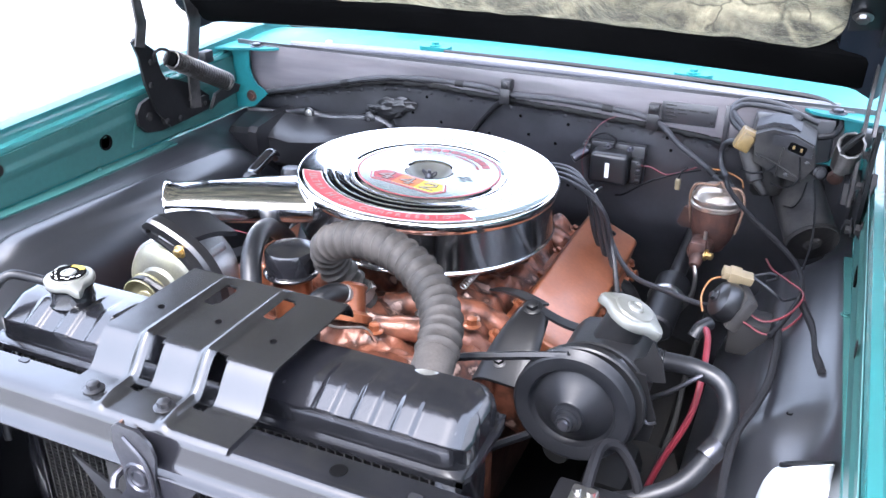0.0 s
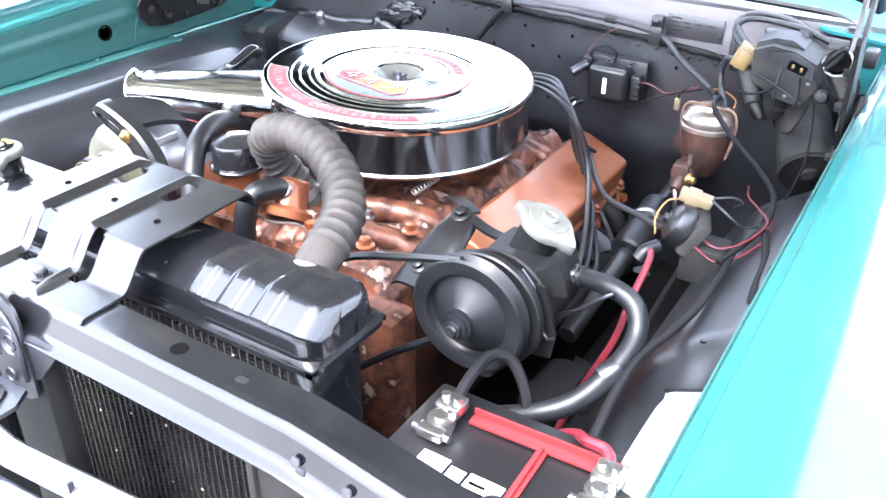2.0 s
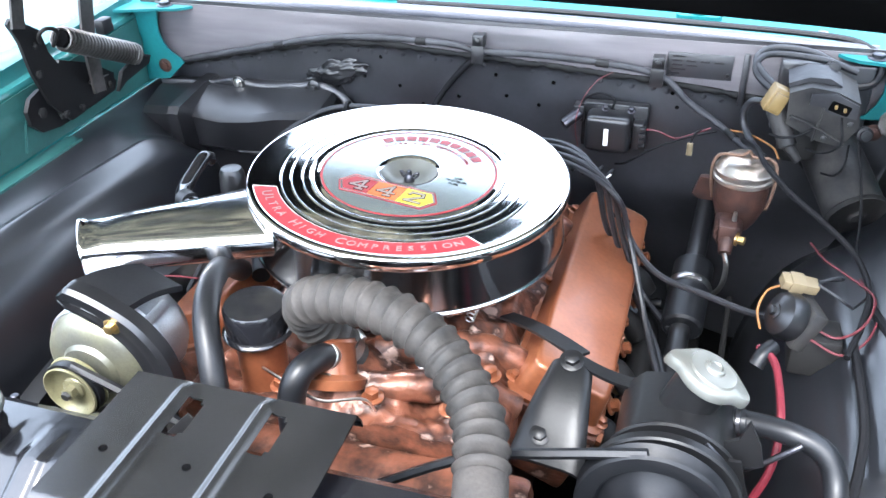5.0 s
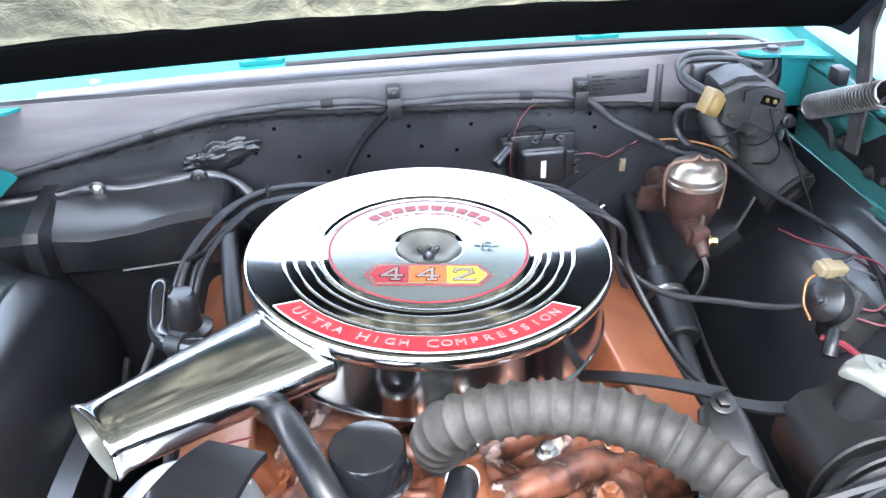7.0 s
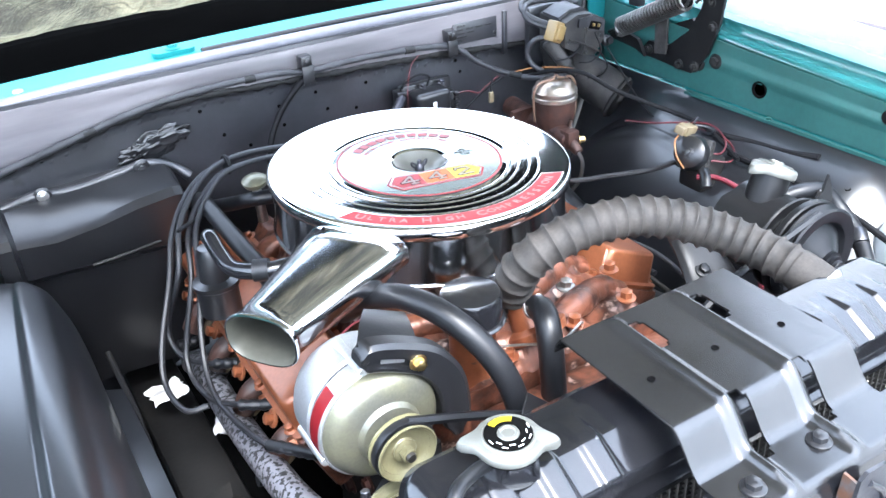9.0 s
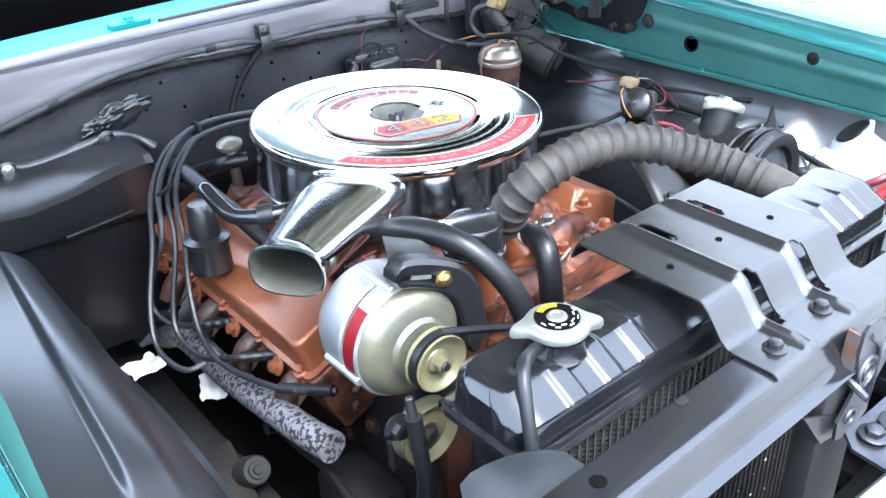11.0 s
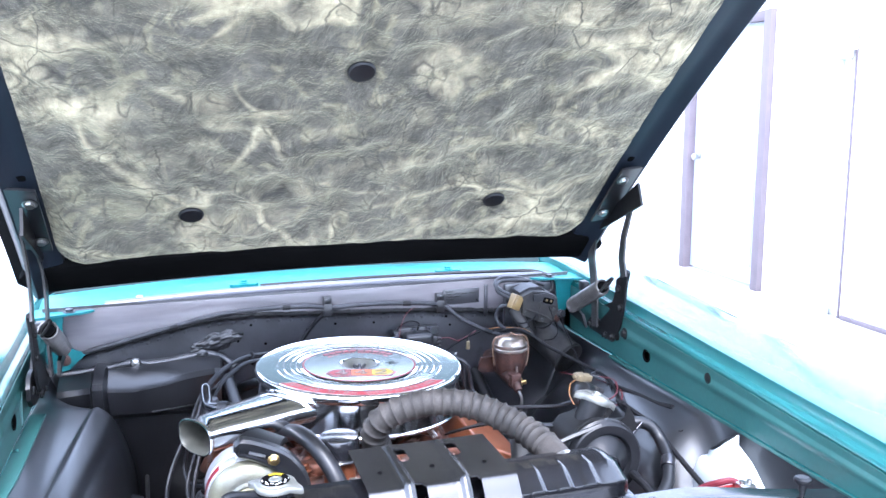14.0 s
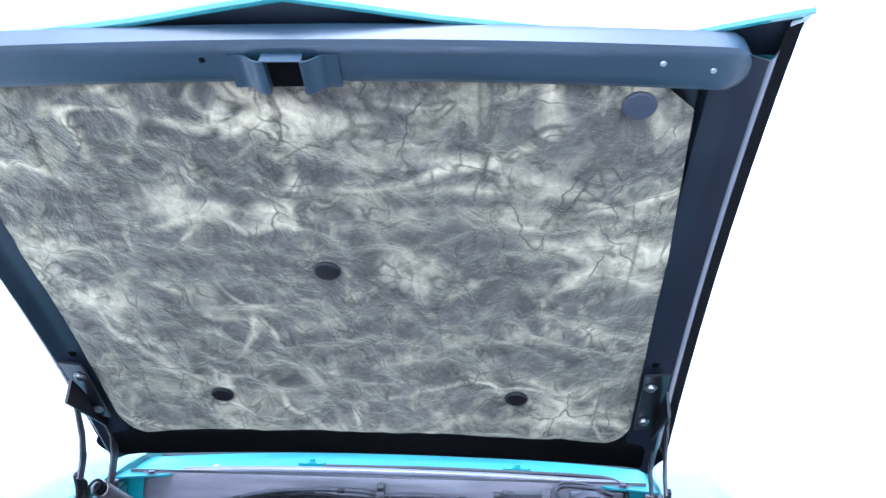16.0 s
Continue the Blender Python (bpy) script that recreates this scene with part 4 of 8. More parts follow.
def frame_side(sd):
    def f(u, v):
        pr = [(0.600, -0.014), (0.607, 0.003), (0.640, 0.006), (0.660, 0.016), (0.671, 0.021), (0.678, 0.015), (0.684, 0.004), (0.690, -0.008)]
        k = u * (len(pr) - 1)
        i = min(int(k), len(pr) - 2)
        t = k - i
        return hp(sd * (pr[i][0] * (1 - t) + pr[i + 1][0] * t), 0.01 + 1.0 * v, pr[i][1] * (1 - t) + pr[i + 1][1] * t)
    return sheet(f, 16, 30, -NRM * 0.002)


for sd in (1, -1):
    part("outer_channel", sheet(lambda u, v: hp(sd * (0.689 + 0.027 * u), 0.01 + 1.03 * v, -0.008 - 0.018 * u), 6, 24, -NRM * 0.003), INK_SHADE, hood, "black strip under the hood edge")
    fs = part("side_frame", frame_side(sd), TRIM_BLACK, hood, "black ribbed inner frame")
    part("frame_slot", prism(rounded(0.026, 0.016, 0.005), 0.002, look(hp(sd * 0.640, 0.33, 0.0075), hp(sd * 0.640, 0.33, 1)), bev=0.0), INK_SHADE, fs)
    b = sheet(lambda u, v: hp(sd * (0.612 + 0.055 * u), 0.16 + 0.16 * v, 0.03 - 0.01 * u), 2, 4, -NRM * 0.006)
    part("hinge_pad", b, BLACK, hood)
    for s in (0.19, 0.29):
        part("hinge_bolt", hexbolt(hp(sd * 0.628, s, 0.03), NRM, 0.008, 0.008), STEEL, hood)


def bar(s0, s1, depth, x0=-0.7, x1=0.7):
    def f(u, v):
        pr = [(0, -0.012), (0.06, 0.8), (0.16, 1), (0.84, 1), (0.94, 0.8), (1.0, -0.6)]
        k = v * (len(pr) - 1)
        i = min(int(k), len(pr) - 2)
        t = k - i
        q = pr[i][0] * (1 - t) + pr[i + 1][0] * t
        e = max(0, abs(2 * u - 1) - 0.94) / 0.06
        q = 0.5 + (q - 0.5) * math.sqrt(max(0.05, 1 - e * e))
        return hp(x0 + (x1 - x0) * u, s0 + (s1 - s0) * q, depth * (1 - 0.5 * e * e) * (pr[i][1] * (1 - t) + pr[i + 1][1] * t))
    return sheet(f, 90, 20, -NRM * 0.002)


part("inner_panel", sheet(lambda u, v: hp(-0.65 + 1.3 * u, 0.03 + 0.97 * v, -0.022), 8, 8, -NRM * 0.002), TRIM_BLACK, hood, "black inner panel behind the pad")
part("rear_frame", bar(0.012, 0.090, 0.012), INK_SHADE, hood, "black inner frame")
# Black sheet added for the dark cavity behind the front lip.
cav = sheet(lambda u, v: hp(-0.70 + 1.40 * u, 0.985 + (lip(-0.70 + 1.40 * u) - 0.010 - 0.985) * v, -0.03 + 0.004 * v), 40, 6, -NRM * 0.002)
part("nose_panel", cav, TRIM_BLACK, hood, "black sheet for the dark cavity of the hood nose")
front = part("front_frame", bar(0.950, 1.030, 0.02, -0.655, 0.655), TRIM_BLUE, hood, "dark blue-black inner frame bar")
for x, s in ((-0.125, 0.995), (0.53, 0.998), (0.60, 0.990)):
    part("rivet", lathe([(0.005, 0), (0.004, 0.002), (0, 0.0025)], hp(x, s, 0.02), NRM, 10), INK_SHADE if x < 0 else STEEL, front)
# striker bracket: two folded ears round an open slot
def ear(sd, c):
    return sheet(lambda u, v: hp(c + sd * (0.028 + 0.052 * u), 0.950 + 0.054 * v, 0.020 * (1 - u) ** 1.3 + 0.0205 + 0.003 * math.sin(u * 8)), 8, 4, -NRM * 0.003)


C0 = -0.006
b = ear(1, C0)
b = join(b, ear(-1, C0))
for q in (-0.0275, 0.0275):
    b = sheet(lambda u, v: hp(C0 + q, 0.950 + 0.054 * v, 0.0 + 0.041 * u), 2, 2, (0.003, 0, 0), bm=b)
b = sheet(lambda u, v: hp(C0 - 0.03 + 0.06 * u, 1.004, 0.012 + 0.028 * v), 2, 2, (0, -0.001, 0.001), bm=b)
striker = part("striker_bracket", b, TRIM_BLUE, hood, "dark blue folded latch striker bracket")
# Flat black sheet puts the slot's shade onto the bar.
part("striker_opening", sheet(lambda u, v: hp(C0 - 0.026 + 0.052 * u, 0.950 + 0.054 * v, 0.0225), 1, 1, -NRM * 0.001), INK_SHADE, striker)


def pad(u, v):
    s = 0.082 + (0.962 - 0.082) * v
    hw = 0.610 - 0.020 * max(0, v - 0.6) / 0.4
    end = (1 - v) * 0.88
    if end < 0.055:
        hw -= 0.064 * (1 - end / 0.055)
    st = v * 0.95
    if st < 0.07:
        hw -= 0.07 * (1 - math.sqrt(max(0, 1 - (1 - st / 0.07) ** 2)))
    x = -hw + 2 * hw * u
    h = 0.008 + 0.010 * noise.noise(Vector((x * 6, s * 6, 3))) + 0.006 * noise.noise(Vector((x * 17, s * 17, 8)))
    w = Vector((x * 5 + 2 * noise.noise(Vector((x * 3, s * 3, 1))), s * 13, 5))
    h += 0.007 * (1 - abs(2.2 * noise.noise(w))) + 0.0025 * (1 - abs(2.2 * noise.noise(Vector((x * 19 + 9, s * 21, 2)))))
    for bx, bs in BUTTONS:
        d = math.hypot((x - bx), (s - bs) * 1.23)
        h += (0.003 - h) * math.exp(-(d / 0.042) ** 4)
    rim = min(u, 1 - u, v, 1 - v)
    h *= min(1, 0.3 + rim * 20)
    if v < 0.001:
        s -= 0.006 * noise.noise(Vector((x * 25, 1, 4))) + 0.004
    return hp(x, s, h)


BUTTONS = [(-0.334, 0.202), (0.344, 0.208), (-0.026, 0.547), (-0.515, 0.914), (0.511, 0.916)]
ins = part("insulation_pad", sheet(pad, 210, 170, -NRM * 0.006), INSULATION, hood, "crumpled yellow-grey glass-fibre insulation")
for k, (x, s) in enumerate(BUTTONS):
    r = 0.026
    part("retainer_button", lathe([(r, 0), (r, 0.003), (r * 0.9, 0.006), (r * 0.4, 0.007), (0, 0.006)], hp(x, s, 0.006), NRM, 24), RUBBER if k < 3 else RETAINER, ins, "dark round plastic retainer")


def hinge(sd):
    """Scissor hinge with its coil spring, bolted to the fender's rear corner."""
    h = None
    X = 0.676 if sd > 0 else -0.662
    def plate(outline, x, name, t=0.005, mat=PUMP_BLACK):
        m = Matrix(((0, 0, 1, x), (1, 0, 0, 0), (0, 1, 0, 0), (0, 0, 0, 1)))
        return part(name, prism(outline, t, m, bev=0.0012), mat, h or hood, "" if h else "black pressed steel hinge with coil spring")
    h = plate([(0.948, 0.887), (0.866, 0.881), (0.79, 0.880), (0.748, 0.888), (0.730, 0.907), (0.728, 0.932), (0.742, 0.950), (0.765, 0.956), (0.793, 0.955), (0.81, 0.968), (0.83, 0.985), (0.90, 0.955), (0.955, 0.915)], X + sd * 0.012, "hood_hinge", 0.008)
    plate([(0.81, 0.884), (0.85, 0.886), (0.935, 0.890), (0.945, 0.905), (0.93, 0.922), (0.875, 0.925), (0.825, 0.965), (0.80, 1.01), (0.793, 1.05), (0.765, 1.07), (0.742, 1.085), (0.732, 1.078), (0.745, 1.045), (0.752, 0.99), (0.772, 0.93)], X, "link_plate", 0.006)
    plate([(0.735, 1.07), (0.76, 1.062), (0.775, 1.11), (0.765, 1.17), (0.725, 1.255), (0.71, 1.25), (0.745, 1.16), (0.748, 1.11)], X - sd * 0.006, "front_arm", mat=DULL_ARM)
    plate([(0.87, 0.91), (0.90, 0.905), (0.905, 1.0), (0.93, 1.09), (0.91, 1.16), (0.84, 1.215), (0.825, 1.20), (0.885, 1.14), (0.895, 1.09), (0.872, 1.0)], X - sd * 0.012, "rear_arm", mat=DULL_ARM)
    plate([(0.65, 1.255), (0.85, 1.17), (0.865, 1.188), (0.67, 1.305)], X - sd * 0.018, "hood_bracket", 0.006)
    plate([(0.92, 0.895), (0.945, 0.905), (1.02, 0.912), (1.03, 0.925), (1.0, 0.938), (0.94, 0.925)], X - sd * 0.02, "spring_lug", 0.008)
    a, c = Vector((X - sd * 0.026, 1.01, 0.930)), Vector((X - sd * 0.026, 0.785, 1.045))
    d = (c - a)
    x, y, z = basis(d)
    n = 23 * 10
    pts = [a + d * 0.10 + d * (0.78 * i / n) + (x * math.cos(2 * math.pi * i / 10) + y * math.sin(2 * math.pi * i / 10)) * 0.0185 for i in range(n + 1)]
    part("coil_spring", tube(pts, 0.0027, 6, 1), DARK_STEEL, h, "worn steel coil spring")
    part("spring_core", rod(a + d * 0.1, c - d * 0.12, 0.0145, seg=16), INK_SHADE, h)
    part("spring_hook", tube([a - d * 0.05, a + d * 0.03, a + d * 0.10 + x * 0.0185], 0.0034, 6, 4), UNDER, h)
    part("spring_hook", tube([c + x * 0.018, c + d * 0.06 + x * 0.004, c + d * 0.05 - x * 0.012, c - d * 0.05 - x * 0.012, c - d * 0.12 + x * 0.0185], 0.0034, 6, 4), UNDER, h)
    for (yy, zz) in ((0.80, 0.90), (0.84, 0.895), (0.925, 0.905), (0.775, 1.03), (0.885, 0.92), (0.765, 0.985)):
        part("pivot", hexbolt((X - sd * 0.001, yy, zz), (-sd, 0, 0), 0.006, 0.010), UNDER, h)
    for yy, zz in ((0.759, 0.919), (0.800, 0.905)):
        part("fender_bolt", hexbolt((X + sd * 0.010, yy, zz), (-sd, 0, 0), 0.0085, 0.010), UNDER, h)
    return h


for sd in (1, -1):
    hinge(sd)

# ---- radiator ----
rad = thing("radiator", (0, 0.12, 0.45), "black-painted brass radiator with ribbed top tank", "radiator")


TANK_SEC = [(0.070, 0.848), (0.070, 0.855), (0.077, 0.857), (0.078, 0.884), (0.0788, 0.8865), (0.112, 0.906), (0.115, 0.907), (0.150, 0.909), (0.172, 0.907), (0.184, 0.898), (0.189, 0.862), (0.196, 0.858), (0.196, 0.848)]


def tank(u, v):
    """Top tank: faceted section along x with sloping ends and pressed steps in the front slope."""
    k = v * (len(TANK_SEC) - 1)
    i = min(int(k + 1e-6), len(TANK_SEC) - 2)
    t = k - i
    y = TANK_SEC[i][0] * (1 - t) + TANK_SEC[i + 1][0] * t
    z = TANK_SEC[i][1] * (1 - t) + TANK_SEC[i + 1][1] * t
    x = -0.334 + 0.668 * u
    if 0.885 < z and y < 0.14:
        rise = max([0.0] + [min(1, max(0, (0.0150 - abs(x - c)) / 0.0070)) for c in (-0.262, -0.212, -0.162, 0.165, 0.212, 0.259)])
        fade = 1 if y < 0.116 else max(0, 1 - (y - 0.116) / 0.03)
        rise = rise * rise * (3 - 2 * rise)
        y -= 0.0030 * rise * fade * (0.6 if y < 0.116 else 0)
        z += 0.0030 * rise * fade
    d = max(0, abs(x) - 0.302) / 0.032
    r = 1 - math.sqrt(max(0, 1 - min(1, d) ** 2))
    if z > 0.856:
        y += 0.026 * r * (1 if y < 0.13 else -1)
        z -= max(0, z - 0.862) / 0.045 * (0.010 * d * d + 0.012 * r)
        if u < 1e-6 or u > 1 - 1e-6:
            z = 0.85
    return (x, y, z)


tk = part("top_tank", sheet(tank, 320, (len(TANK_SEC) - 1) * 3, (0, 0, -0.002)), GLOSS, rad, "gloss black ribbed top tank", sharp=28)
part("tank_rim", prism(rounded(0.676, 0.130, 0.02), 0.007, pose(0, 0.133, 0.848), bev=0.0025), GLOSS, tk)
core = part("core", box((-0.30, 0.087, 0.45), (0.30, 0.15, 0.848)), FINS, rad, "black fin and tube core")
for k in range(52):
    x = -0.292 + 0.584 * k / 51
    part("cooling_tube", box((x - 0.0009, 0.079, 0.452), (x + 0.0009, 0.088, 0.847)), TUBE, core)
fb = None
for k in range(60):
    z = 0.458 + 0.385 * k / 59
    fb = box((-0.298, 0.0805, z - 0.0004), (0.298, 0.0845, z + 0.0004), bm=fb)
rng = random.Random(3)
for k in range(26):
    x, z, r = -0.28 + 0.56 * rng.random(), 0.50 + 0.33 * rng.random(), 0.0012 + 0.0022 * rng.random() ** 2
    part("debris_speck", lathe([(r, 0), (r * 0.8, 0.0012), (0, 0.0018)], (x, 0.079, z), (rng.random() - 0.5, -1, rng.random() - 0.5), 6), DUST, core)
part("fin_pack", fb, UNDER, core, kind="stuff")
for sd in (1, -1):
    part("side_strap", box((min(sd * 0.298, sd * 0.325), 0.075, 0.44), (max(sd * 0.298, sd * 0.325), 0.16, 0.85), 0.003), GLOSS, rad)
part("bottom_tank", box((-0.33, 0.07, 0.38), (0.33, 0.18, 0.452), 0.015), GLOSS, rad)
part("filler_neck", lathe([(0.030, 0), (0.027, 0.006), (0.026, 0.02), (0.029, 0.022)], (-0.239, 0.13, 0.905), (0, 0, 1), 24), GLOSS, rad)


def ear_cap(at, axis, r, ear, h, along=(1, 0, 0), wide=0.25):
    """Pressure cap: low dished disc with a rolled skirt and two ears."""
    b = bmesh.new()
    z = Vector(axis).normalized()
    x = (Vector(along) - z * z.dot(Vector(along))).normalized()
    y = z.cross(x)
    rings = []
    n = 64
    for k, hh in ((0.80, 0), (0.97, 0.0), (1.0, h * 0.1), (1.0, h * 0.45), (0.96, h * 0.6), (0.90, h * 0.66), (0.78, h * 0.70), (0.74, h * 0.80), (0.34, h * 0.84), (0.30, h * 0.98), (0.22, h * 1.02), (0.18, h * 0.94), (0.0, h * 0.94)):
        ring = []
        for i in range(n):
            a = 2 * math.pi * i / n
            e = ear * math.exp(-(math.sin(a) / wide) ** 2) * (1 if k > 0.85 else 0)
            ring.append(b.verts.new(Vector(at) + (x * math.cos(a) + y * math.sin(a)) * (r * k + e) + z * (hh - (0.3 * h * e / ear if hh < h * 0.5 else 0.25 * h * e / ear))))
        rings.append(ring)
    for p, q in zip(rings, rings[1:]):
        for i in range(n):
            b.faces.new((p[i], p[(i + 1) % n], q[(i + 1) % n], q[i]))
    b.faces.new(rings[0][::-1])
    return b


cap = part("radiator_cap", ear_cap((-0.239, 0.13, 0.930), (0, 0, 1), 0.031, 0.0145, 0.015, (0.85, -0.52, 0), 0.22), CAP_SILVER, rad, "bright eared radiator cap")
lab = part("cap_label", lathe([(0.0105, 0.0), (0.011, 0.0007), (0.0215, 0.0003), (0.0218, -0.0008)], (-0.239, 0.13, 0.9434), (0, 0, 1), 32), INK_SHADE, cap, "black printed label ring")
b = bmesh.new()
arc = [(math.cos(radians(a)), math.sin(radians(a))) for a in range(45, 121, 15)]
vi = [b.verts.new((-0.239 + c * 0.0135, 0.13 + s * 0.0135, 0.9448)) for c, s in arc]
vo = [b.verts.new((-0.239 + c * 0.0205, 0.13 + s * 0.0205, 0.9446)) for c, s in arc]
for i in range(len(arc) - 1):
    b.faces.new((vi[i], vo[i], vo[i + 1], vi[i + 1]))
bmesh.ops.solidify(b, geom=b.faces[:], thickness=0.0003)
part("warning_mark", b, YELLOW, cap, "yellow label segment")
for k, a in enumerate((185, 206, 227, 248, 269, 290, 311, 332, 353)):
    part("print_bar", box((0.0190 - 0.0035 * (k % 2), -0.0026, 0), (0.0199 - 0.0035 * (k % 2), 0.0026, 0.0006), 0.0, Matrix.Translation((-0.239, 0.13, 0.9440)) @ Matrix.Rotation(radians(a), 4, "Z")), WHITE_PAPER, cap)
solo("overflow_hose", tube([(-0.262, 0.128, 0.922), (-0.285, 0.118, 0.93), (-0.312, 0.10, 0.938), (-0.326, 0.082, 0.915), (-0.332, 0.066, 0.86), (-0.334, 0.062, 0.78), (-0.335, 0.06, 0.70)], 0.0065, 10, 8),
     RUBBER, "black rubber overflow hose beside radiator tank", "hose")

# upper mounting bracket over the tank: three stepped legs on one plate
brk = thing("radiator_bracket", (0, 0.1, 0.893), "satin black stepped radiator bracket with two long beads", "bracket")


def ledge_line(k):
    """Side line of the bracket: foot on the crossbar, smooth rise, flat top."""
    y = -0.030 + 0.249 * k
    q = min(1, max(0, (y - 0.022) / 0.042))
    z = 0.8965 + 0.0395 * q * q * (3 - 2 * q)
    if y < -0.022:
        z -= 0.005 * ((-0.022 - y) / 0.008) ** 2
    return y, z


def bracket_sheet():
    """One pressed plate with two long beads, and openings beside them."""
    b = bmesh.new()
    nu, nv = 116, 90
    beads = (-0.050, 0.036)
    grid = []
    for i in range(nu + 1):
        x = -0.112 + 0.232 * i / nu
        col = []
        for j in range(nv + 1):
            y, z = ledge_line(j / nv)
            h = sum(0.0080 * math.exp(-(abs(x - c) / 0.0068) ** 2.4) for c in beads) * min(1, j / 10) * min(1, (nv - j) / 6)
            col.append(b.verts.new((x, y, z + h)))
        grid.append(col)
    for i in range(nu):
        for j in range(nv):
            p = (grid[i][j].co + grid[i + 1][j + 1].co) / 2
            hole = any(c + 0.008 < p.x < c + 0.026 and (0.014 < p.y < 0.066 or 0.150 < p.y < 0.200) and (p.x < c + 0.022 or 0.022 < p.y < 0.058 or 0.156 < p.y < 0.194) for c in beads)
            if not hole:
                b.faces.new((grid[i][j], grid[i + 1][j], grid[i + 1][j + 1], grid[i][j + 1]))
    bmesh.ops.delete(b, geom=[v for v in b.verts if not v.link_faces], context="VERTS")
    bmesh.ops.solidify(b, geom=b.faces[:], thickness=0.0025)
    return b


part("plate", bracket_sheet(), PLATE_BLACK, brk, sharp=40)
part("rear_flange", sheet(lambda u, v: (-0.112 + 0.232 * u, 0.219 + 0.010 * math.sin(v * 1.5), 0.9358 - 0.022 * v), 6, 6, (0, -0.002, 0)), PLATE_BLACK, brk)
for x, y in ((-0.077, -0.003), (0.016, 0.003)):
    part("bracket_bolt", hexbolt((x, y, 0.8968), (0, 0, 1), 0.0068, 0.009), BLACK, brk)
for x, y in ((-0.082, 0.12), (0.002, 0.12), (0.085, 0.11)):
    part("plate_hole", lathe([(0, 0.0003), (0.0026, 0.0004), (0.0036, 0.001), (0.0042, 0)], (x, y, 0.9362), (0, 0, 1), 12), INK_SHADE, brk)

# ---- air cleaner ----
AC = Vector((0.002, 0.70, 0.922))
TILT_AC = Matrix.Translation(AC) @ Matrix.Rotation(radians(2.2), 4, "Y") @ Matrix.Translation(-AC)
ac = thing("air_cleaner", (0.002, 0.70, 0.845), "large round chrome air cleaner with oval snorkel", "air cleaner")


def acp(name, bm, material, label="", parent=None, sharp=38):
    bmesh.ops.transform(bm, matrix=TILT_AC, verts=bm.verts)
    return part(name, bm, material, parent or ac, label, sharp)


lid_prof = [(0.205, -0.014), (0.2205, -0.014), (0.2245, -0.010), (0.2258, -0.001), (0.2250, 0.0042), (0.2232, 0.0066), (0.2205, 0.0072), (0.2195, 0.0070), (0.200, 0.0056), (0.182, 0.0043)]
for r, hh in ((0.1795, 0.0042), (0.1655, 0.0042), (0.1500, 0.0042), (0.1390, 0.0040)):
    lid_prof += [(r + 0.0006, hh), (r, hh), (r - 0.0007, hh + 0.0007), (r - 0.0015, hh + 0.0010), (r - 0.0023, hh + 0.0007), (r - 0.0030, hh), (r - 0.0036, hh)]
lid_prof += [(0.1345, 0.0030), (0.1295, 0.0026), (0.1265, 0.0036), (0.124, 0.0040), (0.046, 0.0058), (0.0415, 0.0058), (0.039, 0.002), (0.026, -0.010), (0.020, -0.012), (0.0, -0.012)]
lid = acp("lid", lathe(lid_prof, AC, (0, 0, 1), 144, close=False), CHROME, "mirror-bright chrome lid with ringed ridges", sharp=60)
body = [(0.200, -0.0865), (0.2205, -0.0850), (0.2232, -0.0830), (0.2238, -0.0805), (0.2230, -0.0788), (0.2216, -0.0775), (0.2211, -0.0758), (0.2209, -0.074), (0.2166, -0.02), (0.2166, -0.0125)]
acp("canister", lathe(body, AC, (0, 0, 1), 144, close=False), CHROME_HAZE, "chrome drum", sharp=60)
acp("base_pan", lathe([(0.06, -0.088), (0.19, -0.090), (0.202, -0.086), (0.202, -0.083), (0.06, -0.082)], AC, (0, 0, 1), 60), CHROME)
# label disc, red ring, badge and banner
acp("label_disc", lathe([(0.0455, 0.0063), (0.08, 0.0058), (0.1245, 0.0049)], AC, (0, 0, 1), 90, close=False), SILVER_LABEL, "silver label disc", lid)
acp("label_ring", lathe([(0.1205, 0.0055), (0.1236, 0.0053)], AC, (0, 0, 1), 90, close=False), RED, "red ring", lid)
ROT = radians(-8)


def on_lid(r, a, h):
    return AC + Vector((r * math.cos(a), r * math.sin(a), h))


def arc_patch(r0, r1, a0, a1, h0, h1, n=40, slant=0.0):
    b = bmesh.new()
    lo = [b.verts.new(on_lid(r0, a0 + slant + (a1 - a0 - 2 * slant) * i / n, h0)) for i in range(n + 1)]
    hi = [b.verts.new(on_lid(r1, a0 + (a1 - a0) * i / n, h1)) for i in range(n + 1)]
    for i in range(n):
        b.faces.new((lo[i], lo[i + 1], hi[i + 1], hi[i]))
    return b


MIDDLE = radians(-90) + ROT
acp("banner_edge", arc_patch(0.1835, 0.2155, MIDDLE - radians(52.2), MIDDLE + radians(52.2), 0.0048, 0.0073, slant=radians(2)), WHITE_PAPER, "pale banner border", lid)
acp("banner", arc_patch(0.1845, 0.2145, MIDDLE - radians(51.6), MIDDLE + radians(51.6), 0.0052, 0.0077, slant=radians(2)), RED, "red arched banner", lid)


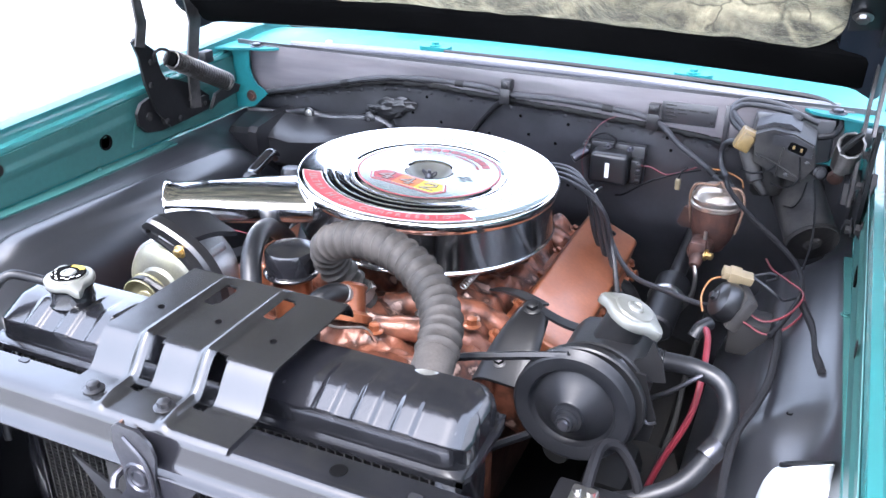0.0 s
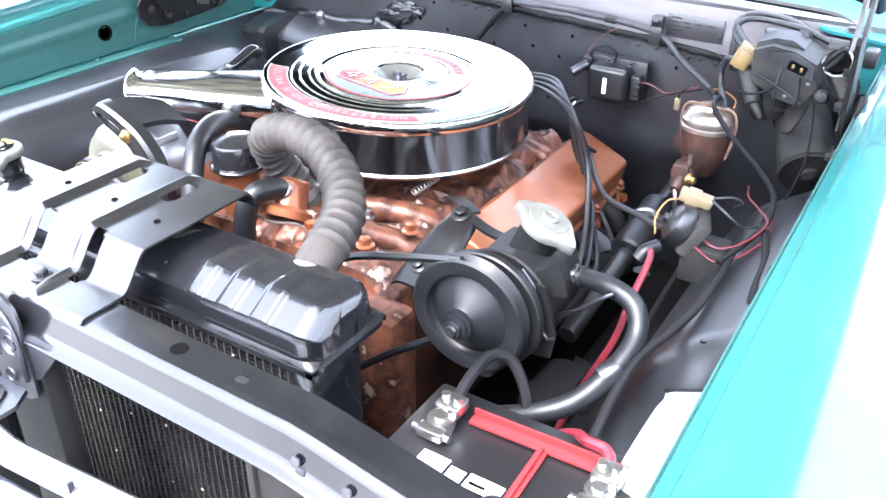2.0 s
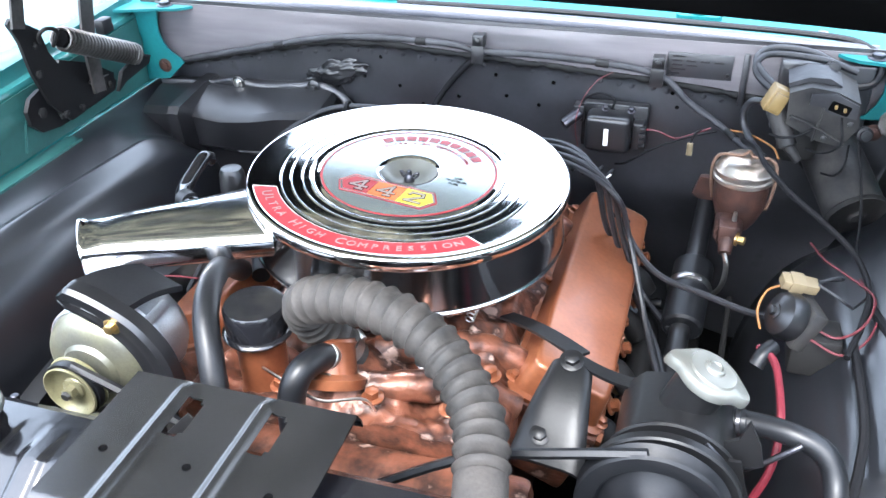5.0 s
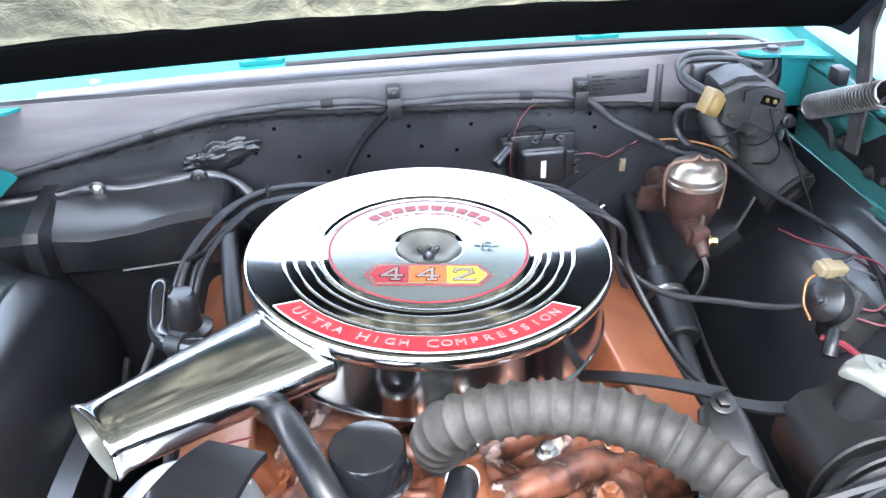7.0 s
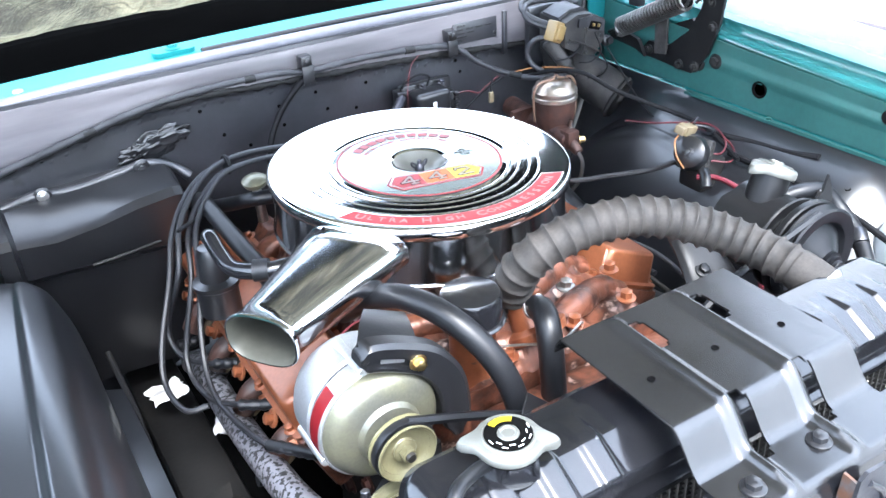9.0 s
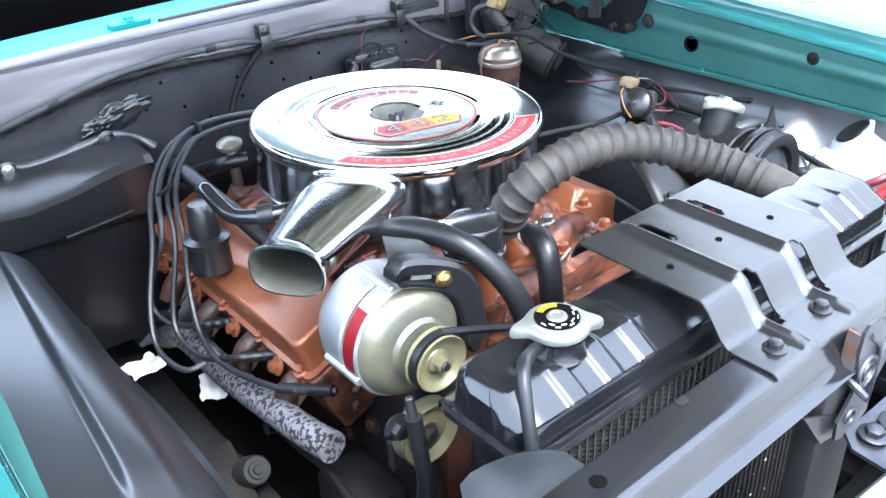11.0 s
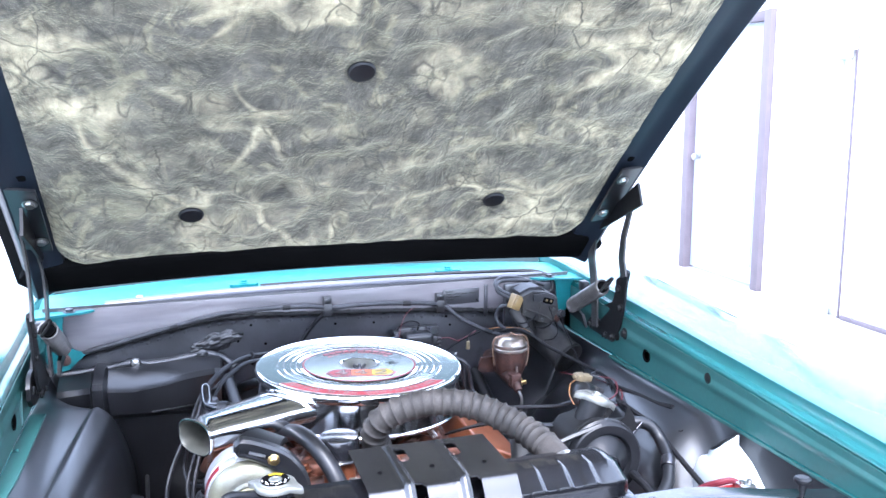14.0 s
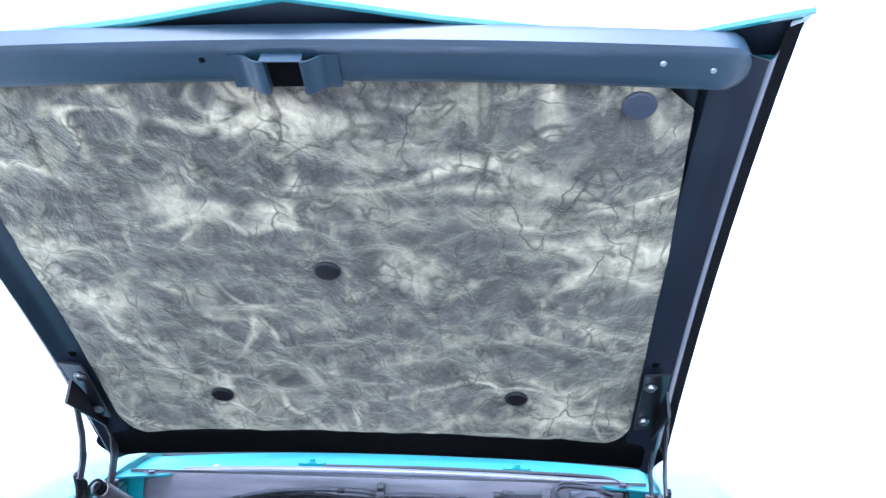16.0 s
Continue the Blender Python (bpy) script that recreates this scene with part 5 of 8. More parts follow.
def arched_text(body_text, r, mid, span, size, h, slope=0.0, inward=True):
    """Letters set one by one along an arc of the lid."""
    out = None
    chars = list(body_text)
    for i, (ch, big) in enumerate(chars):
        if ch == " ":
            continue
        k = (i + 0.5) / len(chars) - 0.5
        a = mid + span * k if inward else mid - span * k
        lb = letters(ch, size * (1.0 if big else 0.82), 0.0003)
        p = on_lid(r, a, h)
        m = Matrix.Translation(p) @ Matrix.Rotation(a + math.pi / 2 if inward else a - math.pi / 2, 4, "Z") @ Matrix.Rotation(slope, 4, "X")
        bmesh.ops.transform(lb, matrix=m, verts=lb.verts)
        out = join(out, lb)
    return out


def caps(words):
    return [(c, j == 0) for w in words.split("_") for j, c in enumerate(w + " ")][:-1]


acp("banner_lettering", arched_text(caps("ULTRA_HIGH_COMPRESSION"), 0.1995, MIDDLE, radians(94), 0.0205, 0.0068, radians(-4.5)), LETTERING, "silver capital letters", lid)
acp("small_lettering", arched_text([(c, True) for c in "ULTRA HIGH COMPRESSION"], 0.084, radians(90) + ROT, radians(105), 0.0085, 0.0063, inward=False), RED, "small red letters", lid)
for i in range(10):
    a = radians(90) + ROT + radians(50) - radians(100) * (i + 0.5) / 10
    acp("maker_bar", arc_patch(0.0935, 0.1075, a - radians(4.1), a + radians(4.1), 0.0062, 0.0058, 4), RED, "plain red bar", lid)
LB = Matrix.Translation(AC + Vector((0, 0, 0.006))) @ Matrix.Rotation(ROT, 4, "Z")
for j, w in enumerate(("USE", "PREMIUM", "FUEL")):
    lb = letters(w, 0.0075, 0.0002)
    bmesh.ops.transform(lb, matrix=LB @ Matrix.Translation((0.072, 0.008 - 0.0085 * j, 0.0003)), verts=lb.verts)
    acp("fuel_note", lb, INK_SHADE, "small dark letters", lid)
BADGE = LB @ Matrix.Translation((0.0, -0.066, 0))
def hexo(w, h, c):
    return [(-w / 2, 0), (-w / 2 + c, h / 2), (w / 2 - c, h / 2), (w / 2, 0), (w / 2 - c, -h / 2), (-w / 2 + c, -h / 2)]
acp("badge_border", prism(hexo(0.150, 0.046, 0.014), 0.0004, BADGE), RED, "red badge border", lid)
acp("badge_line", prism(hexo(0.144, 0.041, 0.012), 0.0007, BADGE), SILVER_LABEL, "", lid)
for j, (mt, o) in enumerate(((RED, [(-0.069, 0), (-0.058, 0.018), (-0.0225, 0.018), (-0.0225, -0.018), (-0.058, -0.018)]),
                             (ORANGE, [(-0.0215, -0.018), (-0.0215, 0.018), (0.0215, 0.018), (0.0215, -0.018)]),
                             (YELLOW, [(0.069, 0), (0.058, 0.018), (0.0225, 0.018), (0.0225, -0.018), (0.058, -0.018)]))):
    acp("badge_cell", prism(o, 0.001, BADGE), mt, ("red", "orange", "yellow")[j] + " badge cell", lid)


def stroke(p, q, w, m, bm=None):
    d = Vector((q[0] - p[0], q[1] - p[1], 0))
    L = d.length
    a = math.atan2(d.y, d.x)
    return prism([(-w / 2, -w / 2), (L + w / 2, -w / 2), (L + w / 2, w / 2), (-w / 2, w / 2)], 0.0014, m @ Matrix.Translation((p[0], p[1], 0)) @ Matrix.Rotation(a, 4, "Z"), bm)


def digit(lines, w, m):
    b = None
    for p, q in lines:
        b = stroke(p, q, w, m, b)
    return b


UP = Matrix.Translation((0, 0, 0.0003))
FOUR = [((0.005, -0.012), (0.005, 0.012)), ((0.005, 0.012), (-0.011, -0.004)), ((-0.011, -0.004), (0.012, -0.004)), ((0.001, -0.012), (0.009, -0.012))]
TWO = [((-0.010, 0.006), (-0.008, 0.011)), ((-0.008, 0.011), (0.008, 0.011)), ((0.008, 0.011), (0.010, 0.004)), ((0.010, 0.004), (-0.010, -0.010)), ((-0.010, -0.011), (0.011, -0.011))]
for cx, lines in ((-0.042, FOUR), (0.0, FOUR), (0.042, TWO)):
    moved = [((p[0] + cx, p[1]), (q[0] + cx, q[1])) for p, q in lines]
    acp("badge_outline", digit(moved, 0.0058, BADGE), INK_SHADE, "thin dark outline", lid)
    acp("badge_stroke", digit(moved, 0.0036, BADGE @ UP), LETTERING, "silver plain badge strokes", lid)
b = lathe([(0.0035, -0.014), (0.0035, 0.004), (0.0028, 0.006)], AC, (0, 0, 1), 12)
b = lathe([(0.0075, -0.012), (0.0075, -0.006), (0.005, -0.002), (0.0035, 0.0)], AC, (0, 0, 1), 16, b)
for sd in (1, -1):
    b = join(b, tube([AC + Vector((sd * 0.004, 0, -0.007)), AC + Vector((sd * 0.011, 0.001, -0.003)), AC + Vector((sd * 0.013, 0.001, 0.003)), AC + Vector((sd * 0.009, 0, 0.002)), AC + Vector((sd * 0.004, 0, -0.003))], 0.0016, 8, 4))
acp("wing_nut", b, LATCH, "steel wing nut")
acp("nut_well", lathe([(0.0395, 0.0042), (0.030, -0.004), (0.019, -0.0105), (0.0, -0.011)], AC, (0, 0, 1), 48, close=False), CAP_SILVER, "dished steel nut well", lid)


def snorkel(liner=False):
    """Oval flared intake from the drum to a rolled open mouth."""
    root, mouth = Vector((-0.168, 0.575, 0.893)), Vector((-0.352, 0.4415, 0.902))
    d = (mouth - root).normalized()
    side = Vector((d.y, -d.x, 0)).normalized()
    up = Vector((0, 0, 1))
    b = bmesh.new()
    rings = []
    n = 48
    prof = [(-0.02, 0.074, 0.029, 0), (0.10, 0.070, 0.029, 0), (0.35, 0.062, 0.029, 0), (0.65, 0.052, 0.029, 0), (0.88, 0.045, 0.029, 0), (0.955, 0.0435, 0.0295, 0), (0.975, 0.0455, 0.0315, 0), (0.995, 0.0472, 0.0332, 0), (1.006, 0.0465, 0.0325, 0), (1.008, 0.0445, 0.0305, 0)] if not liner else [(1.007, 0.0445, 0.0305, 0), (0.98, 0.0415, 0.0272, 0), (0.85, 0.0415, 0.0265, 0), (0.5, 0.05, 0.0265, 0), (0.15, 0.055, 0.0265, 0)]
    for t, w, h, _ in prof:
        c = root + (mouth - root) * t
        ring = []
        for i in range(n):
            a = 2 * math.pi * i / n
            ca, sa = math.cos(a), math.sin(a)
            e = 0.74
            ring.append(b.verts.new(c + side * (w * abs(ca) ** e * (1 if ca > 0 else -1)) + up * (h * abs(sa) ** e * (1 if sa > 0 else -1))))
        rings.append(ring)
    for p, q in zip(rings, rings[1:]):
        for i in range(n):
            b.faces.new((p[i], p[(i + 1) % n], q[(i + 1) % n], q[i]))
    if liner:
        b.faces.new(rings[-1])
    return b


sn = part("snorkel", snorkel(), CHROME_HAZE, ac, "chrome oval air intake snorkel", sharp=60)
part("snorkel_liner", snorkel(True), LINER, sn, "dull grey inside", sharp=60)

# ---- engine ----
eng = thing("engine", (0, 0.7, 0.35), "copper-painted V8 engine with sloping valve covers", "engine")
part("block", box((-0.2, 0.36, 0.36), (0.2, 1.0, 0.70), 0.02), DARK_COPPER, eng, "dark copper cylinder block")
part("front_cover", box((-0.12, 0.31, 0.40), (0.26, 0.372, 0.74), 0.015), COPPER_DIRTY, eng, "copper front cover")


def manifold(u, v):
    x = -0.21 + 0.42 * u
    y = 0.37 + 0.6 * v
    z = 0.765 + 0.022 * math.cos(x * 28) * math.cos((y - 0.45) * 22) + 0.014 * noise.noise(Vector((x * 25, y * 25, 0))) + 0.005 * noise.noise(Vector((x * 80, y * 80, 4))) + 0.02 * math.exp(-((y - 0.42) / 0.03) ** 2) * math.exp(-(x / 0.09) ** 2)
    z -= 0.05 * max(0, abs(x) - 0.17) / 0.04
    return (x, y, z)


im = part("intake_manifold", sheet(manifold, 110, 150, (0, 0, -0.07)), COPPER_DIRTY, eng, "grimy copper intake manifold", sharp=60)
for sd, c in ((1, 0.12), (-1, -0.12)):
    for y in (0.44, 0.52, 0.86):
        b = tube([(sd * 0.02, y - 0.02, 0.768), (sd * 0.09, y, 0.774), (sd * 0.16, y + 0.03, 0.758), (sd * 0.21, y + 0.04, 0.728)], 0.0205, 12, 6, shape=lambda s: 1 + 0.12 * math.sin(s * 47) * math.sin(s * 131 + y * 40))
        part("runner", b, COPPER_DIRTY, im)
for x, y in ((-0.06, 0.385), (0.055, 0.395), (0.10, 0.47), (-0.15, 0.50), (0.18, 0.47), (0.15, 0.40)):
    part("manifold_bolt", hexbolt((x, y, 0.785), (0, 0, 1), 0.008, 0.014), STEEL if x == 0.10 else COPPER, im)
part("thermostat_housing", lathe([(0.04, 0), (0.042, 0.012), (0.03, 0.018), (0.026, 0.05), (0.028, 0.056), (0.025, 0.06)], (0.0, 0.40, 0.785), (-0.1, 0.55, 0.8), 24), COPPER, im, "copper water outlet")
part("carburettor", box((-0.07, 0.62, 0.77), (0.07, 0.79, 0.842), 0.012), ALU, eng)
part("throttle_spring", tube([Vector((0.13, 0.55, 0.80)) + Vector((0.006 * math.cos(i * 0.9), 0.0012 * i, 0.006 * math.sin(i * 0.9))) for i in range(60)], 0.0012, 5, 1), STEEL, eng)


def valve_cover(sd):
    """Pressed rocker cover on its bank, with a flange and end radii."""
    m = Matrix.Translation((sd * 0.254, 0.745, 0.716)) @ Matrix.Rotation(sd * radians(24), 4, "Y")
    b = bmesh.new()
    rings = []
    for hw, hl, h in ((0.067, 0.245, -0.006), (0.068, 0.246, 0.0), (0.0605, 0.238, 0.002), (0.0595, 0.237, 0.005), (0.0540, 0.232, 0.044), (0.0525, 0.2305, 0.0475), (0.0495, 0.2275, 0.0495), (0.046, 0.224, 0.0500), (0.0, 0.2, 0.0505)):
        out = rounded(max(hw * 2, 0.02), hl * 2, min(max(hw, 0.0099), 0.014), 4)
        rings.append([b.verts.new((x, y, h)) for x, y in out])
    for p, q in zip(rings, rings[1:]):
        for i in range(len(p)):
            b.faces.new((p[i], p[(i + 1) % len(p)], q[(i + 1) % len(p)], q[i]))
    b.faces.new(rings[-1])
    bmesh.ops.transform(b, matrix=m, verts=b.verts)
    vc = part("valve_cover", b, COPPER, eng, "glossy copper pressed valve cover", sharp=34)
    for k in range(5):
        for e in (-1, 1):
            p = m @ Vector((e * 0.0635, -0.22 + 0.11 * k, 0.0))
            part("cover_bolt", hexbolt(p, m.to_3x3() @ Vector((0, 0, 1)), 0.006, 0.010), COPPER, vc)
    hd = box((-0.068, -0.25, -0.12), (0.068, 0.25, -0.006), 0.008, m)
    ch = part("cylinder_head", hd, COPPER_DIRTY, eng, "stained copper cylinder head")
    for k in range(5):
        part("head_bolt", hexbolt(m @ Vector((sd * 0.067, -0.215 + 0.105 * k, -0.030)), m.to_3x3() @ Vector((sd, 0, 0.2)), 0.010, 0.014), COPPER, ch)
    for k in range(4):
        rb = box((-0.004, -0.026, -0.030), (0.010, 0.026, 0.026), 0.005, m @ Matrix.Translation((sd * 0.066, -0.162 + 0.105 * k, -0.066)))
        part("head_boss", rb, COPPER_DIRTY, ch)
    return m


for sd in (1, -1):
    VM = valve_cover(sd)
    for k in range(4):
        y = -0.19 + 0.125 * k
        p = VM @ Vector((sd * 0.075, y, -0.06))
        q = VM @ Vector((sd * 0.125, y, -0.075))
        pl = part("spark_plug", rod(p, q, 0.008, 0.006), LIGHT_PLASTIC, eng)
        part("plug_boot", tube([p * 0.4 + q * 0.6, q, q + Vector((sd * 0.025, 0.0, 0.004))], 0.0095, 10, 4), RUBBER, pl, "black rubber boot")
    b = tube([(sd * 0.335, 0.42, 0.640), (sd * 0.342, 0.46, 0.638), (sd * 0.345, 0.53, 0.628), (sd * 0.345, 0.70, 0.60), (sd * 0.342, 0.86, 0.585), (sd * 0.335, 0.98, 0.52)], 0.0215, 16, 8)
    for k in range(4):
        y = 0.55 + 0.125 * k
        q = tube([(sd * 0.27, y, 0.665), (sd * 0.315, y, 0.655), (sd * 0.335, y, 0.625)], 0.017, 12, 5)
        part("exhaust_port", q, DARK_COPPER if sd < 0 else UNDER, eng)
        part("port_bolt", hexbolt((sd * 0.318, y + 0.03, 0.672), (sd, 0, 0.4), 0.008, 0.014), COPPER, eng)
    part("exhaust_manifold", b, FOIL if sd < 0 else UNDER, eng, "scorched exhaust manifold")
part("oil_filler_tube", lathe([(0.036, 0), (0.034, 0.02), (0.030, 0.03), (0.030, 0.12)], (-0.096, 0.412, 0.735), (0, 0, 1), 28), COPPER, eng, "copper oil filler tube")
ocap = thing("oil_filler_cap", (-0.096, 0.412, 0.842), "black round oil filler cap on copper tube", "cap")
part("cap_rim", lathe([(0.030, 0), (0.0425, 0.001), (0.0435, 0.004), (0.042, 0.006), (0.0380, 0.008)], (-0.096, 0.412, 0.842), (0, 0, 1), 40), GLOSS, ocap)
part("cap_dome", lathe([(0.0385, 0.0075), (0.0385, 0.038), (0.036, 0.042), (0.02, 0.043), (0, 0.0435)], (-0.096, 0.412, 0.842), (0, 0, 1), 40), GLOSS, ocap)
part("water_pump_pulley", lathe([(0.0, -0.01), (0.03, -0.01), (0.035, 0.0), (0.07, 0.004), (0.075, 0.012), (0.066, 0.018), (0.075, 0.024), (0.075, 0.03), (0.0, 0.03)], (0.0, 0.27, 0.66), (0, 1, 0), 40), BLACK, eng)
fan = part("fan", lathe([(0, 0), (0.045, 0.0), (0.045, 0.008), (0, 0.008)], (0, 0.25, 0.66), (0, 1, 0), 24), BLACK, eng)
for k in range(4):
    m = Matrix.Translation((0, 0.254, 0.66)) @ Matrix.Rotation(radians(45 + 90 * k), 4, "Y") @ Matrix.Rotation(radians(25), 4, "Z")
    part("fan_blade", box((-0.045, -0.0015, 0.04), (0.045, 0.0015, 0.2), 0.001, m), BLACK, fan)
part("crank_pulley", lathe([(0, 0), (0.08, 0), (0.085, 0.01), (0.078, 0.02), (0.085, 0.03), (0, 0.04)], (0, 0.27, 0.44), (0, 1, 0), 40), BLACK, eng)

# ---- alternator ----
alt = thing("alternator", (-0.265, 0.38, 0.745), "alternator with grey case and gold-plated front", "alternator")
AX, AZ = -0.268, 0.823
part("front_case", lathe([(0.02, 0.006), (0.034, 0.008), (0.038, 0.014), (0.056, 0.017), (0.065, 0.024), (0.070, 0.036), (0.071, 0.056), (0.0695, 0.06)], (AX, 0.298, AZ), (0, 1, 0), 56), GOLD, alt, "gold zinc-plated front housing")
part("case_rim", lathe([(0.0715, 0.0), (0.0735, 0.003), (0.0735, 0.024), (0.0715, 0.026)], (AX, 0.333, AZ), (0, 1, 0), 56), ALU, alt, "grey cast rim")
part("stator", lathe([(0.0655, 0), (0.0675, 0.002), (0.0675, 0.026), (0.0655, 0.028)], (AX, 0.358, AZ), (0, 1, 0), 48), INK_SHADE, alt)
part("rear_case", lathe([(0.070, 0), (0.0725, 0.003), (0.0725, 0.04), (0.065, 0.056), (0.04, 0.066), (0, 0.068)], (AX, 0.364, AZ), (0, 1, 0), 56), ALU, alt, "grey cast rear housing")
b = bmesh.new()
st = [(math.cos(radians(a)), math.sin(radians(a))) for a in range(130, 196, 6)]
lo = [b.verts.new((AX + c * 0.0738, 0.336, AZ + s * 0.0738)) for c, s in st]
hi = [b.verts.new((AX + c * 0.0738, 0.356, AZ + s * 0.0738)) for c, s in st]
for i in range(len(st) - 1):
    b.faces.new((lo[i], lo[i + 1], hi[i + 1], hi[i]))
bmesh.ops.solidify(b, geom=b.faces[:], thickness=0.0008)
part("warning_sticker", b, RED, alt, "red sticker")
pul = part("pulley", lathe([(0.0, 0.008), (0.012, 0.008), (0.014, 0.0105), (0.022, 0.0105), (0.028, 0.0075), (0.0315, 0.0015), (0.0335, 0.0), (0.035, 0.001), (0.0345, 0.003), (0.029, 0.006), (0.029, 0.012), (0.0385, 0.017), (0.0385, 0.019), (0.02, 0.022)], (AX, 0.270, AZ), (0, 1, 0), 48), GOLD_DISH, alt, "gold-plated pulley")
part("pulley_belt_wrap", lathe([(0.029, 0.0), (0.0365, 0.0), (0.037, 0.002), (0.037, 0.008), (0.0365, 0.010), (0.029, 0.010)], (AX, 0.2755, AZ), (0, 1, 0), 48, close=False), RUBBER, pul, "black belt in the groove")
part("shaft_nut", hexbolt((AX, 0.279, AZ), (0, -1, 0), 0.0078, 0.013), GOLD_DISH, alt)
part("shaft_end", lathe([(0, 0.0), (0.005, 0.0), (0.006, 0.003), (0.006, 0.01)], (AX, 0.262, AZ), (0, 1, 0), 14), DARK_STEEL, alt)
for a in (40, 100, 200, 280):
    part("case_bolt", rod((AX + 0.072 * math.cos(radians(a)), 0.334, AZ + 0.072 * math.sin(radians(a))), (AX + 0.072 * math.cos(radians(a)), 0.40, AZ + 0.072 * math.sin(radians(a))), 0.0065, bev=0.001), ALU, alt)
line = spline([(-0.290, 0.316, 0.921), (-0.268, 0.316, 0.917), (-0.238, 0.316, 0.904), (-0.208, 0.316, 0.885), (-0.186, 0.316, 0.853), (-0.178, 0.316, 0.815), (-0.178, 0.316, 0.77)], 6)
b = bmesh.new()
rr = []
for k, p in enumerate(line):
    t = (line[min(k + 1, len(line) - 1)] - line[max(k - 1, 0)]).normalized()
    nrm = Vector((-t.z, 0, t.x))
    e = math.sin(math.pi * min(1, max(0.2, min(k, len(line) - 1 - k) / 3)) / 2)
    w = 0.0155 + 0.004 * min(1, k / 24)
    g = 0.007 if 3 <= k <= 14 else 0.0005
    rr.append([b.verts.new(p + nrm * ww * w / 0.0155 * e + Vector((0, d, 0))) for ww, d in ((-0.0155, 0.003), (-0.013, 0), (-0.010, 0), (-0.009, g), (-0.0005, g), (0.0005, 0), (0.011, 0), (0.0155, 0.005), (0.0155, 0.022), (-0.0155, 0.022))])
for k in range(len(rr) - 1):
    for q in range(10):
        b.faces.new((rr[k][q], rr[k][(q + 1) % 10], rr[k + 1][(q + 1) % 10], rr[k + 1][q]))
b.faces.new(rr[0])
b.faces.new(rr[-1][::-1])
bmesh.ops.recalc_face_normals(b, faces=b.faces[:])
arm_ob = part("adjusting_arm", b, BLACK, alt, "black slotted adjusting arm")
part("slot_gleam", box((-0.003, 0.0, -0.0025), (0.026, 0.002, 0.0025), 0.0, pose(-0.262, 0.3215, 0.909, 0, 20, 0)), ALU, arm_ob)
b = hexbolt((-0.224, 0.318, 0.894), (0, -1, 0), 0.0062, 0.010)
part("adjusting_bolt", b, BRASS, arm_ob, "gold bolt")
b = sheet(lambda u, v: (-0.285 + 0.07 * v + (0.045 - 0.02 * v) * u, 0.334 + 0.075 * u, 0.932 - 0.024 * v + 0.006 * math.sin(u * 3.1) - 0.014 * u), 10, 10, (0, 0, -0.008))
part("upper_bracket", b, RUBBER, alt, "black cast bracket behind the arm")
solo("alternator_belt", tube([(AX + 0.006, 0.2805, AZ + 0.034), (-0.166, 0.2805, 0.818), (-0.06, 0.2805, 0.765), (0.02, 0.2805, 0.73)], 0.0055, 6, 4), RUBBER, "black rubber fan belt to alternator", "belt")

lp = thing("lower_pulley", (-0.275, 0.30, 0.71), "gold-plated lower belt pulley below alternator", "pulley")
part("dish", lathe([(0.0, 0.008), (0.014, 0.008), (0.03, 0.010), (0.037, 0.003), (0.040, 0.0), (0.042, 0.001), (0.036, 0.007), (0.036, 0.012), (0.043, 0.018), (0.043, 0.021), (0.02, 0.024)], (-0.272, 0.292, 0.708), (0, 1, 0), 44), GOLD_DISH, lp)
part("hub_bolt", hexbolt((-0.272, 0.300, 0.708), (0, -1, 0), 0.008, 0.012), DARK_STEEL, lp)
part("support_arm", prism([(-0.02, 0.0), (0.03, 0.0), (0.09, 0.06), (0.09, 0.11), (0.02, 0.09), (-0.02, 0.04)], 0.010, Matrix(((1, 0, 0, -0.29), (0, 0, 1, 0.322), (0, 1, 0, 0.655), (0, 0, 0, 1))), bev=0.003), UNDER, lp, "black support arm")
lh = thing("drain_hose", (-0.33, 0.24, 0.50), "black rubber hose hanging below alternator", "hose")
part("hose_body", tube([(-0.330, 0.245, 0.800), (-0.328, 0.240, 0.75), (-0.324, 0.240, 0.705), (-0.330, 0.242, 0.655), (-0.338, 0.25, 0.58), (-0.34, 0.26, 0.50)], 0.0095, 12, 6), RUBBER, lh)
part("hose_end", rod((-0.330, 0.246, 0.796), (-0.329, 0.252, 0.822), 0.0065, 0.005, 14, 0.001), LATCH, lh, "bright hose end fitting")
part("pivot_bolt", hexbolt((-0.322, 0.292, 0.752), (0, -1, 0), 0.010, 0.016), BLACK, alt, "black pivot bolt")
# Black plate added to darken the side of the copper block.
em = thing("engine_mount", (-0.24, 0.48, 0.42), "black steel engine mount bracket with dark copper bolts", "engine mount")
part("mount_plate", prism([(0.34, 0.42), (0.36, 0.60), (0.42, 0.645), (0.52, 0.60), (0.60, 0.56), (0.62, 0.42)], 0.008, Matrix(((0, 0, 1, -0.222), (1, 0, 0, 0), (0, 1, 0, 0), (0, 0, 0, 1))), bev=0.002), UNDER, em)
part("mount_block", box((-0.31, 0.42, 0.41), (-0.222, 0.54, 0.50), 0.014), UNDER, em)
for y, z in ((0.42, 0.60), (0.50, 0.56), (0.57, 0.50)):
    part("mount_bolt", hexbolt((-0.222, y, z), (-1, 0, 0), 0.009, 0.010), DARK_COPPER, em)

# ---- power steering pump ----
ps = thing("steering_pump", (0.40, 0.35, 0.75), "black power steering pump with round reservoir and filler neck", "pump")
PX, PZ = 0.388, 0.823
